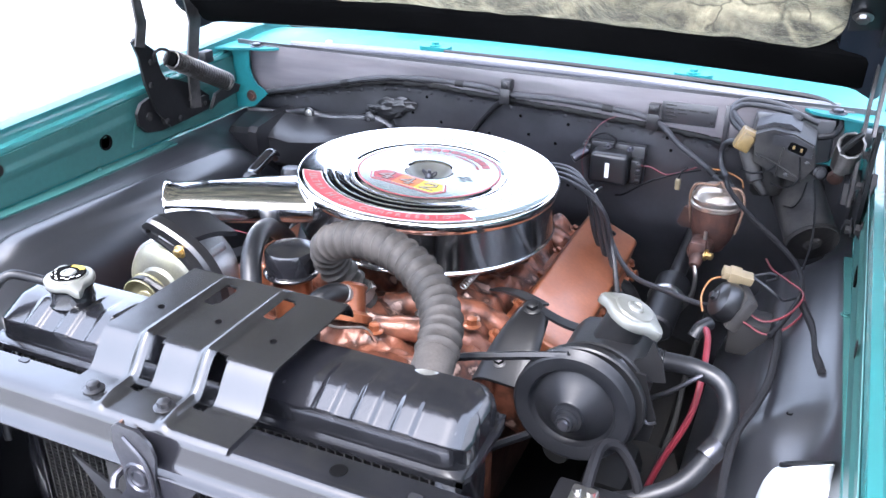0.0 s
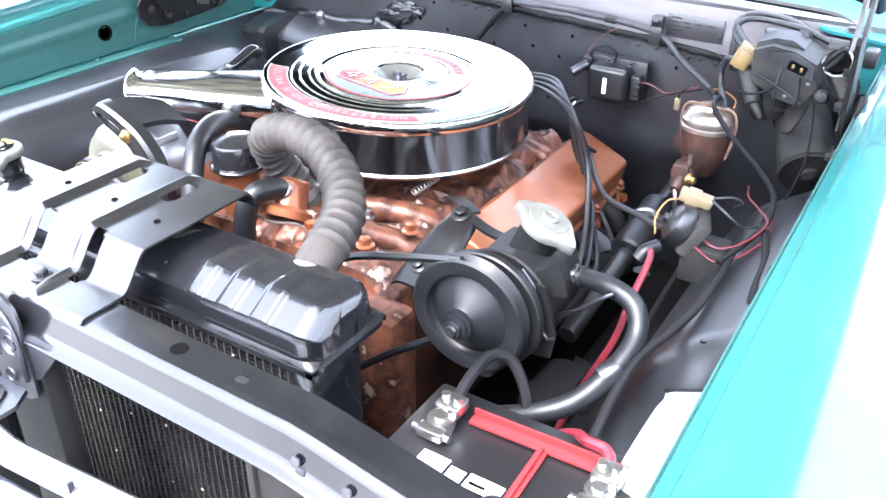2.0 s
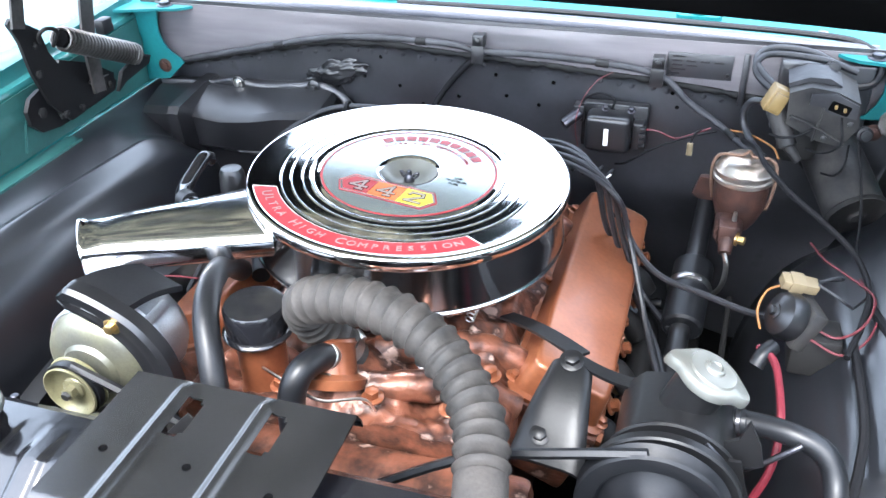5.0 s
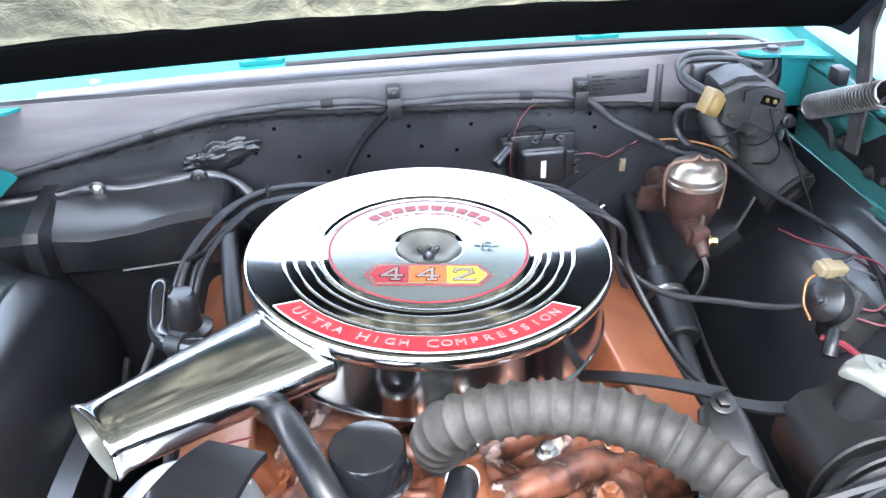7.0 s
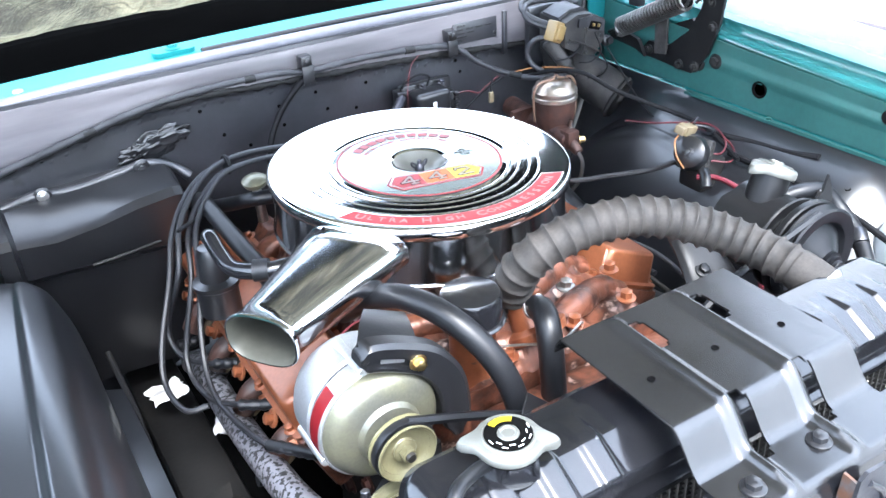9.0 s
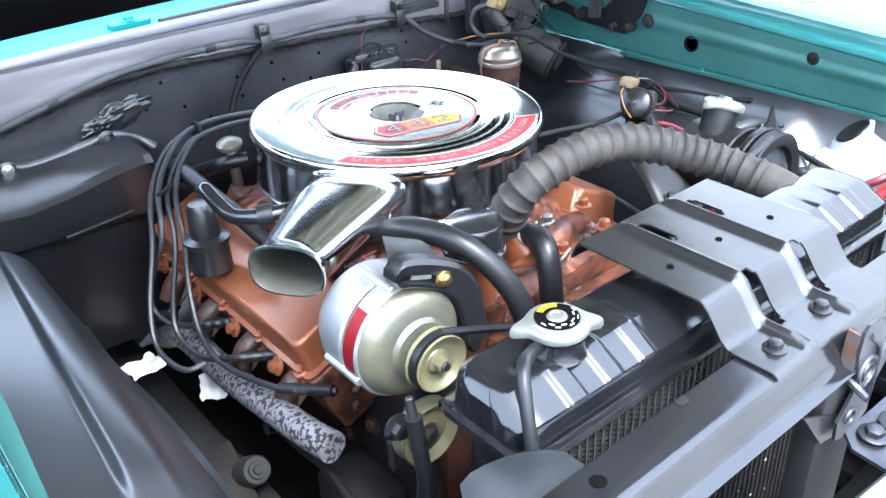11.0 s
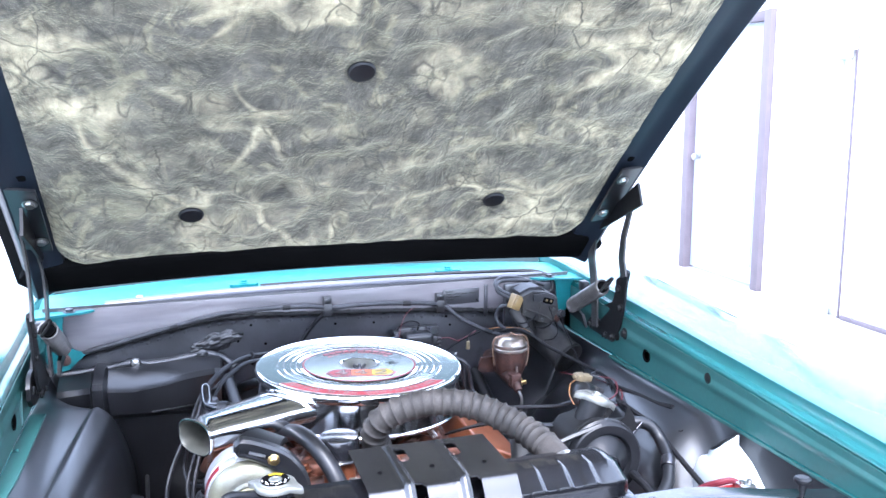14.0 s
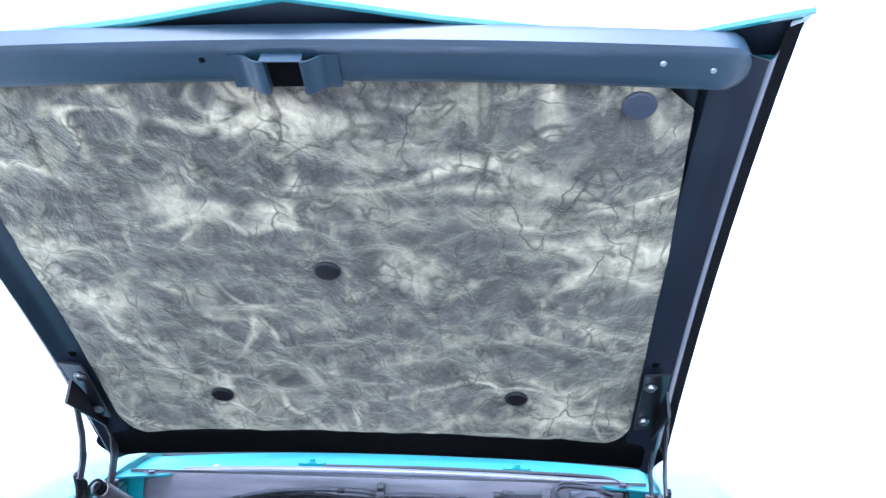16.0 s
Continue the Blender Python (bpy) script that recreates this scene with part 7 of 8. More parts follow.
for pts in ([(0.555, 1.0, 0.95), (0.54, 0.985, 0.92), (0.51, 0.985, 0.905), (0.485, 0.99, 0.905)], [(0.58, 0.985, 0.945), (0.585, 0.97, 0.91), (0.565, 0.975, 0.89), (0.54, 0.985, 0.89)],
            [(0.61, 0.98, 0.91), (0.62, 0.95, 0.87), (0.625, 0.91, 0.83), (0.62, 0.85, 0.80), (0.615, 0.78, 0.785)], [(0.60, 0.99, 0.90), (0.595, 0.96, 0.88), (0.585, 0.965, 0.86), (0.57, 0.99, 0.85)]):
    solo("thin_wire", tube(pts, 0.0018, 6, 6), WIRE_BLACK, "thin black wire near wiper motor", "wire", "loose wires")

# ---- voltage regulator, capacitor and data plate ----
vr = thing("voltage_regulator", (0.24, 1.09, 0.81), "black voltage regulator box with white mark on firewall", "regulator")
part("base", box((0.183, 1.085, 0.808), (0.296, 1.102, 0.89), 0.003), BLACK, vr)
part("cover", box((0.195, 1.042, 0.816), (0.272, 1.088, 0.882), 0.010, seg=3), BLACK, vr, "black cover")
part("maker_mark", box((0.228, 1.0405, 0.832), (0.236, 1.0418, 0.862)), WHITE_PAPER, vr, "plain white mark")
part("terminal_block", box((0.274, 1.06, 0.82), (0.292, 1.086, 0.868), 0.003), BLACK, vr)
for k in range(4):
    part("terminal", box((0.286, 1.052, 0.826 + 0.011 * k), (0.296, 1.064, 0.832 + 0.011 * k), 0.001), BLACK, vr)
for x in (0.225, 0.268):
    part("mount_screw", hexbolt((x, 1.075, 0.885), (0, -0.5, 1), 0.0042, 0.007), LATCH, vr)
cp = thing("capacitor", (0.165, 1.09, 0.86), "small grey suppressor capacitor on firewall", "capacitor")
part("can", rod((0.182, 1.08, 0.872), (0.155, 1.062, 0.853), 0.010, 0.010, 18, 0.002), LATCH, cp)
part("strap", box((0.17, 1.075, 0.856), (0.188, 1.10, 0.885), 0.002), BLACK, cp)
dp = thing("data_plate", (0.37, 1.104, 0.94), "black painted body data plate riveted to firewall", "plate")
part("plate_sheet", box((0.316, 1.1005, 0.942), (0.42, 1.1035, 0.984), 0.001), FIREWALL, dp)
for k, (n, w) in enumerate(((1, 0.018), (4, 0.055), (2, 0.03), (1, 0.02), (1, 0.012))):
    x = 0.324
    for j in range(n):
        part("print_bar", box((x, 1.0997, 0.9765 - 0.0072 * k), (x + w / n * 1.1, 1.1004, 0.9795 - 0.0072 * k)), BLACK, dp)
        x += w / n * 1.4 + 0.003
for x, z in ((0.321, 0.949), (0.414, 0.951)):
    part("rivet", lathe([(0.004, 0), (0.003, 0.002), (0, 0.0022)], (x, 1.1005, z), (0, -1, 0), 10), BLACK, dp)
part("plenum_step", box((0.435, 1.098, 0.90), (0.445, 1.108, 0.99), 0.002), FIREWALL, fwall)

# ---- harness on the firewall ----
fh = thing("firewall_harness", (0, 1.092, 0.96), "taped black wiring harness along firewall", "wiring harness")
part("loom", tube([(-0.66, 1.092, 0.882), (-0.611, 1.09, 0.895), (-0.454, 1.09, 0.93), (-0.307, 1.09, 0.962), (-0.183, 1.091, 0.972), (-0.058, 1.092, 0.97), (0.0, 1.092, 0.962), (0.135, 1.092, 0.962), (0.296, 1.092, 0.948), (0.36, 1.085, 0.905), (0.415, 1.07, 0.875), (0.445, 1.03, 0.868), (0.48, 0.95, 0.885)], 0.0058, 10, 10,
      shape=lambda s: 1 + 0.1 * math.sin(s * 90) * math.sin(s * 37)), HARNESS, fh)
for p, q in (((-0.40, 1.09, 0.9415), (-0.38, 1.09, 0.946)), ((-0.12, 1.0915, 0.9715), (-0.10, 1.0915, 0.9715)), ((0.20, 1.092, 0.9585), (0.222, 1.092, 0.957)), ((0.425, 1.062, 0.872), (0.44, 1.04, 0.8685))):
    part("tape_wrap", rod(p, q, 0.0068, 0.0068, 12, 0.001), UNDER, fh, "black tape wrap")
solo("harness_branch", tube([(0.0, 1.094, 0.955), (-0.03, 1.098, 0.93), (-0.064, 1.10, 0.89), (-0.09, 1.09, 0.85), (-0.105, 1.07, 0.81)], 0.006, 10, 8), WIRE_BLACK, "black harness branch down firewall", "wiring harness")
for x, z in ((-0.004, 0.958), (0.303, 0.944)):
    hc = thing("harness_clip", (x, 1.1, z), "black harness clip screwed to firewall", "clip", "harness clips")
    part("strap", box((x - 0.011, 1.0805, z - 0.016), (x + 0.011, 1.083, z + 0.016), 0.001), BLACK, hc)
    part("foot", box((x - 0.010, 1.083, z + 0.012), (x + 0.010, 1.104, z + 0.034), 0.001), BLACK, hc)
    part("screw", hexbolt((x, 1.083, z + 0.026), (0, -1, 0), 0.005, 0.005), BLACK, hc)
solo("heater_flange", tube([(-0.66, 1.09, 0.845), (-0.556, 1.09, 0.853), (-0.52, 1.089, 0.858), (-0.487, 1.088, 0.862), (-0.44, 1.089, 0.856), (-0.36, 1.09, 0.864), (-0.33, 1.088, 0.87), (-0.30, 1.088, 0.866), (-0.27, 1.088, 0.85), (-0.25, 1.08, 0.83)], 0.008, 10, 8,
      shape=lambda s: 1 + 0.22 * math.sin(s * 70) * math.sin(s * 23 + 1)), FIREWALL, "lumpy black sealed heater flange on firewall", "seal")
for x, z in ((-0.486, 0.862), (-0.325, 0.868)):
    fl = thing("flange_bolt", (x, 1.08, z), "bright bolt and washer on heater flange", "bolt", "heater bolts")
    part("washer", lathe([(0.0135, 0), (0.014, 0.003), (0.011, 0.005)], (x, 1.084, z), (0, -1, 0), 20), BLACK, fl)
    part("head", hexbolt((x, 1.079, z), (0, -1, 0), 0.0055, 0.006), STEEL if x < -0.4 else BLACK, fl)
b = bmesh.new()
bmesh.ops.create_icosphere(b, subdivisions=5, radius=1)
for v in b.verts:
    k = 1 + 0.35 * noise.noise(v.co * 2.2) + 0.16 * noise.noise(v.co * 6) + 0.06 * noise.noise(v.co * 15)
    v.co = Vector((-0.290 + v.co.x * 0.058 * k, 1.112 + v.co.y * 0.0075 * k, 0.888 + v.co.z * 0.024 * k + v.co.x * 0.014))
solo("grommet_sealer", b, BLACK, "smeared black sealer round firewall grommet", "sealer", sharp=80)

# ---- heater box ----
hb = thing("heater_box", (-0.45, 1.05, 0.6), "black moulded heater case on firewall", "heater case")
b = bmesh.new()
rings = []
for x, yf, zt, zf in ((-0.66, 1.0, 0.845, 0.825), (-0.585, 0.99, 0.852, 0.832), (-0.578, 0.965, 0.86, 0.846), (-0.555, 0.965, 0.86, 0.846), (-0.548, 1.0, 0.855, 0.828), (-0.49, 0.995, 0.856, 0.824), (-0.42, 0.99, 0.858, 0.834), (-0.36, 0.985, 0.862, 0.848), (-0.30, 0.985, 0.866, 0.854), (-0.286, 0.99, 0.862, 0.85), (-0.278, 1.01, 0.85, 0.83)):
    rings.append([b.verts.new(p) for p in ((x, 1.12, 0.5), (x, 1.12, zt), (x, 1.07, zt), (x, yf + 0.012, zf + 0.003), (x, yf, zf - 0.008), (x, yf + 0.006, 0.76), (x, yf + 0.03, 0.742), (x, yf + 0.06, 0.5))])
for p, q in zip(rings, rings[1:]):
    for i in range(len(p)):
        b.faces.new((p[i], p[(i + 1) % len(p)], q[(i + 1) % len(p)], q[i]))
b.faces.new(rings[0][::-1])
b.faces.new(rings[-1])
bevelled(b, 0.003, 2, 25)
part("case", b, BLACK, hb, sharp=22)
part("case_seam", tube([(-0.45, 0.985, 0.765), (-0.40, 0.981, 0.77), (-0.34, 0.978, 0.776)], 0.003, 6, 4), BLACK, hb)

# ---- breather, heater hoses, plug leads ----
br = thing("coil", (-0.315, 0.745, 0.74), "black ignition coil with rubber elbow beside valve cover", "ignition coil")
part("body", lathe([(0.02, 0), (0.03, 0.003), (0.03, 0.045), (0.034, 0.048), (0.034, 0.054), (0.022, 0.058), (0.02, 0.10), (0.016, 0.108), (0, 0.11)], (-0.318, 0.745, 0.757), (0, 0.05, 1), 28), BLACK, br)
part("elbow", tube([(-0.324, 0.71, 0.90), (-0.326, 0.695, 0.908), (-0.326, 0.665, 0.90), (-0.322, 0.63, 0.892), (-0.305, 0.60, 0.895), (-0.28, 0.585, 0.897), (-0.25, 0.585, 0.895)], 0.011, 14, 8), GLOSS, br, "glossy black rubber elbow")
part("hose_collar", tube([(-0.302, 0.598, 0.896), (-0.285, 0.588, 0.897)], 0.0145, 16, 2), RUBBER, br)
solo("heater_hose", tube([(-0.26, 1.02, 0.80), (-0.268, 0.97, 0.832), (-0.27, 0.93, 0.845), (-0.265, 0.86, 0.835), (-0.255, 0.76, 0.815), (-0.24, 0.68, 0.79), (-0.20, 0.60, 0.78)], 0.0135, 14, 8), RUBBER, "black rubber heater hose behind air cleaner", "hose", "heater hoses")
solo("heater_hose", tube([(-0.24, 1.02, 0.79), (-0.225, 0.95, 0.82), (-0.20, 0.90, 0.842), (-0.17, 0.885, 0.845)], 0.012, 14, 8), RUBBER, "short black rubber heater hose", "hose", "heater hoses")
vv = thing("vacuum_valve", (-0.186, 0.9, 0.83), "small gold-topped vacuum valve behind air cleaner", "valve")
part("diaphragm", lathe([(0.0, 0), (0.018, 0.001), (0.021, 0.006), (0.021, 0.010), (0.016, 0.014), (0.006, 0.018), (0, 0.018)], (-0.19, 0.9, 0.865), (-0.1, -0.1, 1), 24), GOLD, vv)
part("stem", rod((-0.187, 0.9, 0.80), (-0.19, 0.9, 0.866), 0.009, 0.007), STEEL, vv)
solo("bypass_hose", tube([(-0.205, 0.560, 0.815), (-0.192, 0.512, 0.856), (-0.175, 0.464, 0.881), (-0.159, 0.418, 0.888), (-0.141, 0.376, 0.878), (-0.121, 0.343, 0.850), (-0.105, 0.319, 0.809), (-0.094, 0.305, 0.750)], 0.0157, 18, 10), RUBBER, "black rubber heater hose past alternator", "hose", "heater hoses")
solo("elbow_hose", tube([(0.0, 0.435, 0.80), (-0.003, 0.41, 0.825), (-0.008, 0.385, 0.838), (-0.018, 0.36, 0.835), (-0.024, 0.345, 0.81), (-0.024, 0.338, 0.76), (-0.022, 0.335, 0.70)], 0.0165, 16, 8), RUBBER, "black moulded bypass elbow hose", "hose", "heater hoses")
eb = thing("elbow_clamp", (-0.004, 0.405, 0.82), "bright spring clamp on elbow hose", "clamp")
part("band", lathe([(0.0172, -0.005), (0.0182, -0.004), (0.0182, 0.004), (0.0172, 0.005)], (-0.004, 0.404, 0.829), (-0.1, -0.6, 0.5), 20), STEEL, eb)
part("tang", box((-0.006, 0.385, 0.812), (0.008, 0.395, 0.818), 0.001), STEEL, eb)

dist = thing("distributor", (0.06, 0.965, 0.75), "dark distributor with cap behind air cleaner", "distributor")
part("cap", lathe([(0.045, 0), (0.048, 0.02), (0.045, 0.05), (0.03, 0.06), (0, 0.06)], (0.06, 0.965, 0.80), (0, 0, 1), 24), RUBBER, dist)
LEADS = [
    [(-0.02, 0.98, 0.865), (-0.12, 1.0, 0.873), (-0.20, 0.99, 0.878), (-0.27, 0.96, 0.87), (-0.33, 0.905, 0.83), (-0.365, 0.85, 0.77), (-0.405, 0.80, 0.70), (-0.42, 0.76, 0.655), (-0.41, 0.70, 0.645), (-0.38, 0.685, 0.65)],
    [(-0.02, 0.975, 0.868), (-0.12, 0.99, 0.88), (-0.20, 0.98, 0.886), (-0.26, 0.95, 0.878), (-0.32, 0.895, 0.84), (-0.35, 0.845, 0.78), (-0.38, 0.87, 0.68), (-0.375, 0.83, 0.645), (-0.345, 0.765, 0.66), (-0.31, 0.735, 0.665)],
    [(-0.02, 0.97, 0.86), (-0.12, 0.98, 0.868), (-0.20, 0.97, 0.873), (-0.25, 0.945, 0.866), (-0.31, 0.89, 0.83), (-0.335, 0.835, 0.77), (-0.375, 0.80, 0.66), (-0.37, 0.73, 0.632), (-0.35, 0.64, 0.67), (-0.30, 0.605, 0.67)],
    [(-0.02, 0.965, 0.863), (-0.12, 0.97, 0.873), (-0.19, 0.96, 0.878), (-0.24, 0.94, 0.872), (-0.30, 0.88, 0.835), (-0.325, 0.82, 0.78), (-0.350, 0.775, 0.714), (-0.365, 0.72, 0.665), (-0.362, 0.65, 0.652), (-0.345, 0.523, 0.68), (-0.30, 0.455, 0.693)],
    [(0.10, 0.955, 0.872), (0.19, 0.905, 0.892), (0.242, 0.845, 0.882), (0.262, 0.86, 0.79), (0.285, 0.875, 0.73), (0.335, 0.86, 0.66), (0.38, 0.80, 0.65)],
    [(0.10, 0.945, 0.868), (0.195, 0.885, 0.893), (0.255, 0.83, 0.88), (0.277, 0.845, 0.79), (0.305, 0.84, 0.71), (0.36, 0.76, 0.655), (0.38, 0.69, 0.65)],
    [(0.10, 0.935, 0.862), (0.20, 0.865, 0.892), (0.268, 0.815, 0.878), (0.292, 0.83, 0.79), (0.33, 0.80, 0.70), (0.37, 0.68, 0.66), (0.38, 0.57, 0.655)],
    [(0.10, 0.925, 0.865), (0.205, 0.85, 0.888), (0.28, 0.80, 0.872), (0.306, 0.815, 0.79), (0.35, 0.72, 0.70), (0.385, 0.58, 0.69), (0.38, 0.46, 0.67)],
]
for p, q in (((-0.342, 0.762, 0.660), (-0.312, 0.736, 0.665)), ((-0.347, 0.636, 0.670), (-0.302, 0.607, 0.670)), ((-0.346, 0.525, 0.680), (-0.303, 0.459, 0.692))):
    solo("plug_boot", tube([p, [0.5 * (i + j) for i, j in zip(p, q)], q], 0.0082, 12, 6, shape=lambda s: 1 + 0.12 * math.sin(s * 400)), RUBBER, "black ribbed boot on spark plug lead", "plug boot", "spark plug boots")
for pts in LEADS:
    solo("plug_lead", tube(pts, 0.0046, 8, 8), WIRE_GREY, "grey-black spark plug lead", "wire", "spark plug leads")
for sd, c in ((-1, (-0.315, 0.888, 0.835)), (1, (0.284, 0.862, 0.80)), (-1, (-0.21, 0.975, 0.879))):
    tie = thing("cable_tie", c, "black clip bundling spark plug leads", "cable tie", "cable ties")
    part("band", lathe([(0.016, -0.003), (0.0175, 0), (0.016, 0.003)], c, (0.3 * sd, 0.5, 0.8) if c[2] < 0.86 else (1, 0.1, 0), 16), WIRE_BLACK, tie)
for k in range(4):
    c = Vector((0.212 + 0.017 * k, 0.862 - 0.006 * k, 0.884))
    sp = thing("lead_separator", c, "black and white clip holding spark plug leads apart", "clip", "lead separators")
    part("bar", rod(c + Vector((-0.004, -0.016, -0.003)), c + Vector((0.004, 0.016, -0.003)), 0.0034, 0.0034, 10, 0.001), WIRE_BLACK, sp)
    part("tooth", rod(c + Vector((-0.002, -0.012, -0.002)), c + Vector((0.004, -0.016, 0.006)), 0.0018, 0.0013, 8), WHITE_PAPER, sp, "white end")
solo("starter_cable", tube([(0.285, 0.86, 0.80), (0.32, 0.82, 0.768), (0.36, 0.78, 0.757), (0.42, 0.74, 0.765), (0.477, 0.70, 0.775), (0.51, 0.66, 0.80)], 0.0048, 8, 8), WIRE_GREY, "grey-black cable from engine to horn relay", "wire", "loose wires")

# ---- relay and wiring on the driver-side apron ----
hr = thing("horn_relay", (0.525, 0.645, 0.77), "round black relay with plugged connector on apron", "relay")
part("base", box((0.530, 0.625, 0.74), (0.590, 0.680, 0.798), 0.006), UNDER, hr, "black relay bracket")
part("dome", lathe([(0.03, 0), (0.032, 0.008), (0.028, 0.022), (0.018, 0.028), (0, 0.029)], (0.528, 0.648, 0.812), (-0.85, -0.30, 0.48), 28), BLACK, hr, "black dome")
part("body", box((-0.030, -0.030, -0.022), (0.030, 0.030, 0.001), 0.007, Matrix.Translation((0.529, 0.649, 0.812)) @ Vector((-0.85, -0.30, 0.48)).to_track_quat("Z", "Y").to_matrix().to_4x4()), DUSTY_CASE, hr, "dusty grey relay case")
part("stud", hexbolt((0.504, 0.6395, 0.8255), (-0.85, -0.30, 0.48), 0.006, 0.008), BLACK, hr)
part("terminal_boot", tube([(0.506, 0.60, 0.80), (0.495, 0.585, 0.797), (0.488, 0.575, 0.785)], 0.010, 10, 4), RUBBER, hr)
cn = thing("wire_connector", (0.53, 0.67, 0.845), "pale yellowed plastic wire connector", "connector")
b = box((-0.024, -0.010, -0.007), (0.022, 0.010, 0.007), 0.002, pose(0.53, 0.672, 0.85, 10, 12, 12))
b = box((-0.014, -0.0115, -0.0085), (0.004, 0.0115, 0.0085), 0.001, pose(0.53, 0.672, 0.85, 10, 12, 12), bm=b)
part("shell", b, LIGHT_PLASTIC, cn)
for name, pts, r, mt, lab in (
    ("orange_wire", [(0.508, 0.668, 0.846), (0.492, 0.66, 0.84), (0.484, 0.645, 0.82), (0.49, 0.632, 0.80)], 0.0016, WIRE_YELLOW, "thin orange wire from connector to relay"),
    ("red_wire", [(0.55, 0.64, 0.81), (0.58, 0.63, 0.805), (0.61, 0.65, 0.815), (0.625, 0.70, 0.825), (0.60, 0.75, 0.82), (0.575, 0.80, 0.81), (0.56, 0.86, 0.80)], 0.0017, WIRE_RED, "thin red wire looping over apron"),
    ("red_wire", [(0.55, 0.625, 0.80), (0.585, 0.61, 0.795), (0.615, 0.635, 0.805), (0.63, 0.69, 0.81), (0.62, 0.78, 0.80)], 0.0016, WIRE_RED, "thin red wire looping over apron"),
    ("pink_cable", [(0.49, 0.60, 0.795), (0.505, 0.575, 0.80), (0.512, 0.54, 0.797), (0.516, 0.48, 0.78), (0.51, 0.45, 0.73), (0.48, 0.43, 0.65), (0.46, 0.40, 0.58)], 0.0048, WIRE_PINK, "thick pinkish-red battery cable"),
    ("grey_wire", [(0.552, 0.672, 0.852), (0.57, 0.66, 0.848), (0.59, 0.66, 0.835), (0.60, 0.68, 0.82), (0.62, 0.72, 0.81)], 0.002, WIRE_GREY, "thin grey wire from connector"),
    ("grey_wire", [(0.552, 0.676, 0.854), (0.575, 0.69, 0.855), (0.585, 0.71, 0.84), (0.57, 0.73, 0.822)], 0.002, WIRE_GREY, "thin grey wire from connector"),
    ("long_harness", [(0.45, 1.03, 0.872), (0.468, 0.95, 0.90), (0.48, 0.886, 0.905), (0.52, 0.86, 0.875), (0.575, 0.83, 0.845), (0.61, 0.79, 0.828), (0.622, 0.72, 0.82), (0.61, 0.66, 0.81), (0.59, 0.60, 0.80)], 0.0043, WIRE_BLACK, "black taped harness to front of car"),
    ("apron_wire", [(0.60, 0.63, 0.80), (0.602, 0.56, 0.798), (0.600, 0.48, 0.798), (0.590, 0.42, 0.796), (0.575, 0.35, 0.795), (0.572, 0.28, 0.78), (0.575, 0.20, 0.755), (0.56, 0.12, 0.74)], 0.0055, WIRE_BLACK, "black wire along apron to front"),
    ("apron_wire", [(0.625, 0.70, 0.81), (0.645, 0.62, 0.812), (0.652, 0.55, 0.815), (0.66, 0.49, 0.825)], 0.006, WIRE_BLACK, "black wire along apron to fender"),
    ("negative_cable", [(0.436, 0.175, 0.786), (0.434, 0.21, 0.798), (0.434, 0.255, 0.80), (0.45, 0.275, 0.79), (0.47, 0.272, 0.765), (0.482, 0.262, 0.735), (0.478, 0.25, 0.69), (0.44, 0.24, 0.63)], 0.0068, WIRE_BLACK, "black battery cable looping to engine"),
    ("positive_cable", [(0.617, 0.17, 0.786), (0.605, 0.192, 0.793), (0.58, 0.200, 0.788), (0.56, 0.225, 0.768), (0.53, 0.24, 0.74), (0.50, 0.27, 0.68), (0.47, 0.35, 0.60)], 0.0065, WIRE_PINK, "red battery cable from terminal"),
    ("regulator_wire", [(0.292, 1.06, 0.86), (0.315, 1.055, 0.862), (0.345, 1.06, 0.85), (0.37, 1.07, 0.855), (0.40, 1.07, 0.87)], 0.0015, WIRE_RED, "thin red wire from regulator"),
    ("regulator_wire", [(0.25, 1.06, 0.79), (0.27, 1.05, 0.80), (0.31, 1.05, 0.83), (0.36, 1.06, 0.852), (0.41, 1.065, 0.868)], 0.002, WIRE_BLACK, "thin black wire below regulator"),
    ("regulator_wire", [(0.235, 1.075, 0.885), (0.238, 1.07, 0.905), (0.215, 1.075, 0.912), (0.19, 1.08, 0.90), (0.18, 1.085, 0.882)], 0.002, WIRE_BLACK, "thin black wire over regulator"),
    ("regulator_wire", [(0.185, 1.05, 0.82), (0.178, 1.05, 0.86), (0.185, 1.06, 0.90), (0.205, 1.08, 0.93), (0.23, 1.09, 0.945)], 0.0008, WIRE_RED, "thin red wire beside regulator"),
    ("orange_wire", [(0.42, 1.065, 0.872), (0.455, 1.03, 0.885), (0.49, 0.97, 0.895), (0.50, 0.93, 0.895)], 0.0016, WIRE_YELLOW, "thin orange wire along harness"),
    ("orange_wire", [(-0.10, 0.40, 0.80), (-0.07, 0.38, 0.81), (0.0, 0.36, 0.80), (0.05, 0.375, 0.80), (0.06, 0.39, 0.77)], 0.0018, STEEL, "thin bare wire at water outlet"),
    ("alternator_wire", [(-0.27, 0.435, 0.87), (-0.24, 0.45, 0.872), (-0.21, 0.47, 0.86)], 0.0013, WIRE_RED, "thin red wire at alternator"),
):
    solo(name, tube(pts, r, 8, 8), mt, lab, "wire", "loose wires")
wc = thing("wire_connector", (0.375, 1.05, 0.835), "small pale connector hanging from harness", "connector")
part("shell", box((0.366, 1.05, 0.825), (0.376, 1.056, 0.848), 0.0015), LIGHT_PLASTIC, wc)
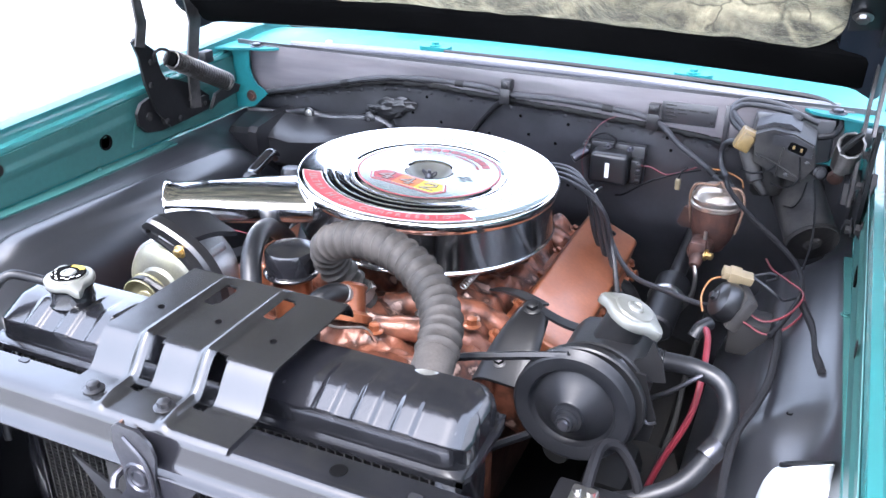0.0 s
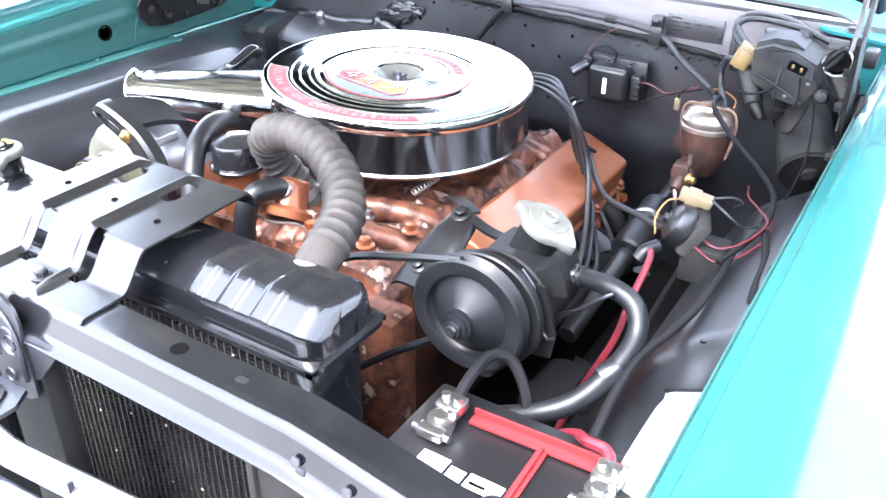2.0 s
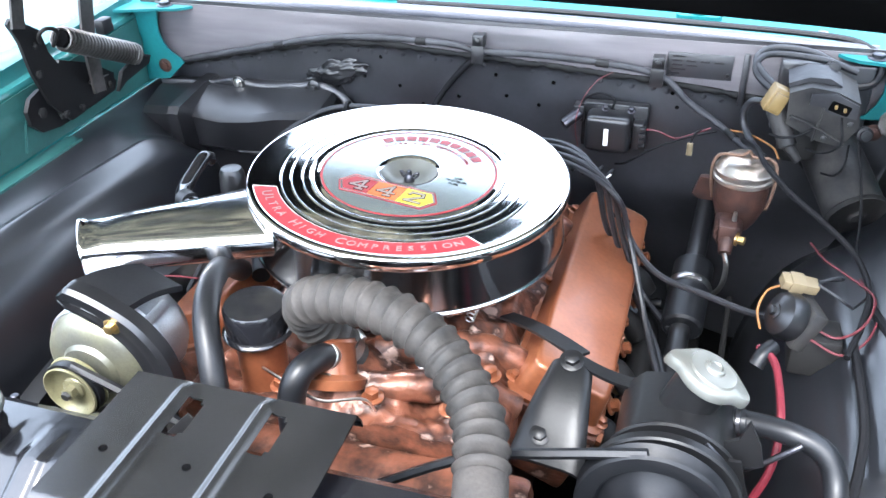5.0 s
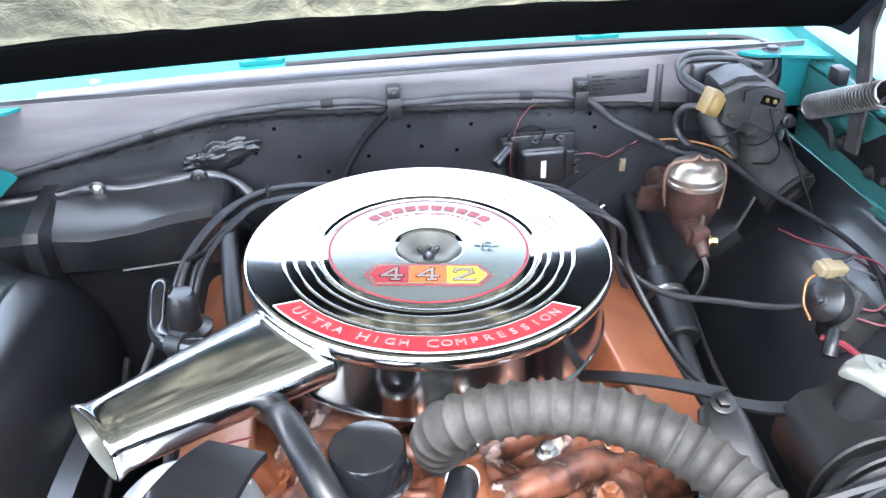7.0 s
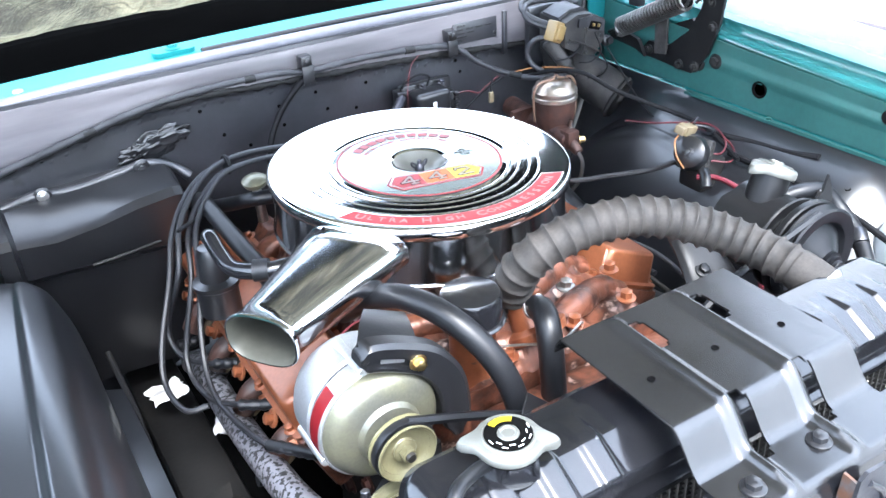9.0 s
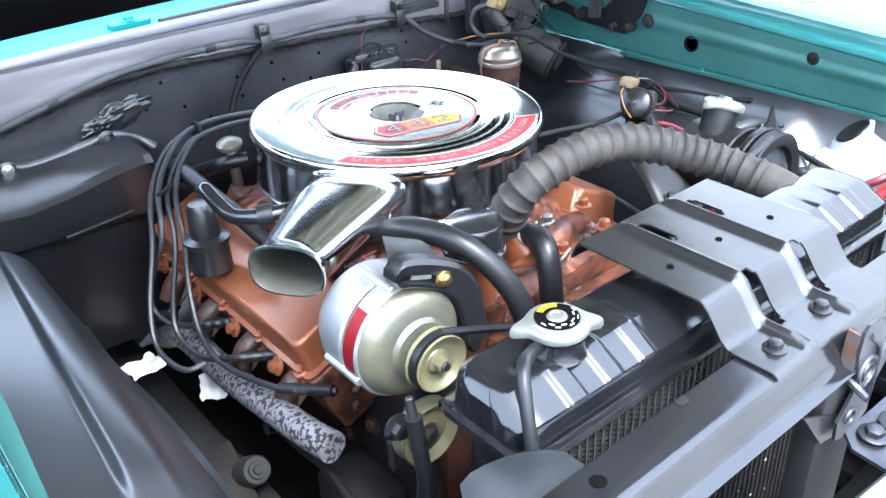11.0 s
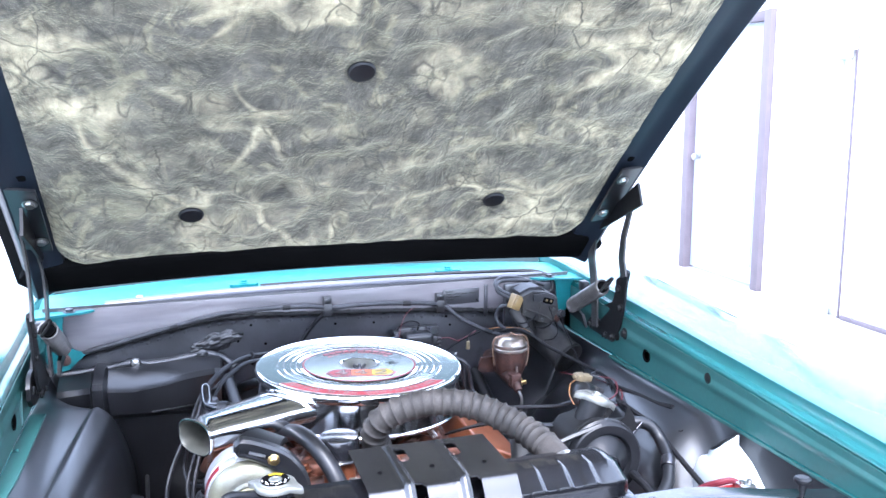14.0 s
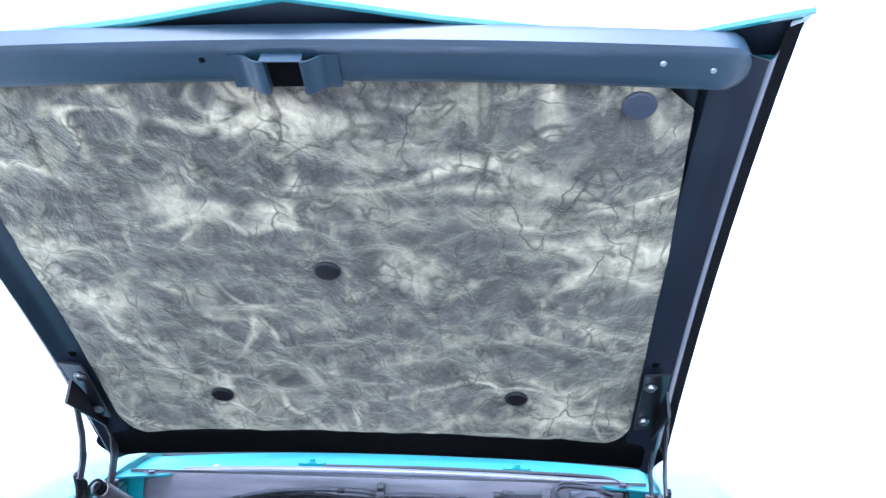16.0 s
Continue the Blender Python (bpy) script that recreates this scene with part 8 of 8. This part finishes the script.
part("lead", tube([(0.371, 1.053, 0.848), (0.375, 1.06, 0.86), (0.385, 1.066, 0.868)], 0.002, 6, 4), WIRE_BLACK, wc)

# ---- low clutter below the exhaust ----
def white_patch(at, w, l, turn, label):
    """A small curled white sheet, added to stand in for a bright patch low in the bay."""
    tg = thing("white_patch_sheet", at, label, "paper", "paper scraps")
    m = Matrix.Translation(at) @ Matrix.Rotation(radians(turn), 4, "Z")
    part("sheet", sheet(lambda u, v: m @ Vector((w * (u - 0.5) * (0.8 + 0.3 * noise.noise(Vector((v * 4, u, at[0] * 9)))), l * (v - 0.5) + 0.008 * noise.noise(Vector((u * 5, v, 3))), 0.006 * math.sin(v * 6) + 0.004 * math.sin(u * 7))), 12, 16, (0, 0, -0.0006)), WHITE_PAPER, tg)


white_patch((-0.395, 0.955, 0.500), 0.078, 0.055, 12, "white sheet added for a bright patch beside inner wheelhouse")
white_patch((-0.330, 0.822, 0.500), 0.050, 0.075, -20, "white sheet added for a bright patch below exhaust manifold")
white_patch((-0.383, 0.422, 0.530), 0.030, 0.034, 35, "white sheet added for a bright patch on suspension arm")
solo("engine_cable", tube([(-0.33, 0.74, 0.56), (-0.322, 0.67, 0.535), (-0.316, 0.58, 0.53), (-0.305, 0.50, 0.52), (-0.312, 0.42, 0.51), (-0.33, 0.34, 0.47)], 0.006, 8, 8), CHASSIS, "mottled black cable below exhaust manifold", "wire", "loose wires")
for sd in (1, -1):
    ca = thing("control_arm", (sd * 0.44, 0.5, 0.5), "black upper suspension control arm", "control arm", "control arms")
    part("arm", prism([(-0.05, -0.16), (0.05, -0.14), (0.10, 0.0), (0.05, 0.14), (-0.05, 0.16), (-0.02, 0.0)], 0.03, Matrix.Translation((sd * 0.43, 0.5, 0.49)) @ Matrix.Diagonal((sd, 1, 1, 1)), bev=0.008), CHASSIS, ca)
    part("bushing", lathe([(0.0, 0.010), (0.006, 0.010), (0.007, 0.006), (0.012, 0.006), (0.013, 0.002), (0.019, 0.002), (0.022, -0.004), (0.023, -0.05)], (sd * 0.392, 0.545, 0.548), (0, -0.75, 0.65), 28), UNDER, ca)
    part("shock_tower", box((min(sd * 0.36, sd * 0.46), 0.38, 0.40), (max(sd * 0.36, sd * 0.46), 0.68, 0.485), 0.02), CHASSIS, ca)
    part("brake_line", tube([(sd * 0.47, 0.95, 0.62), (sd * 0.465, 0.8, 0.58), (sd * 0.47, 0.65, 0.56), (sd * 0.46, 0.5, 0.55)], 0.005, 8, 6), UNDER, ca)
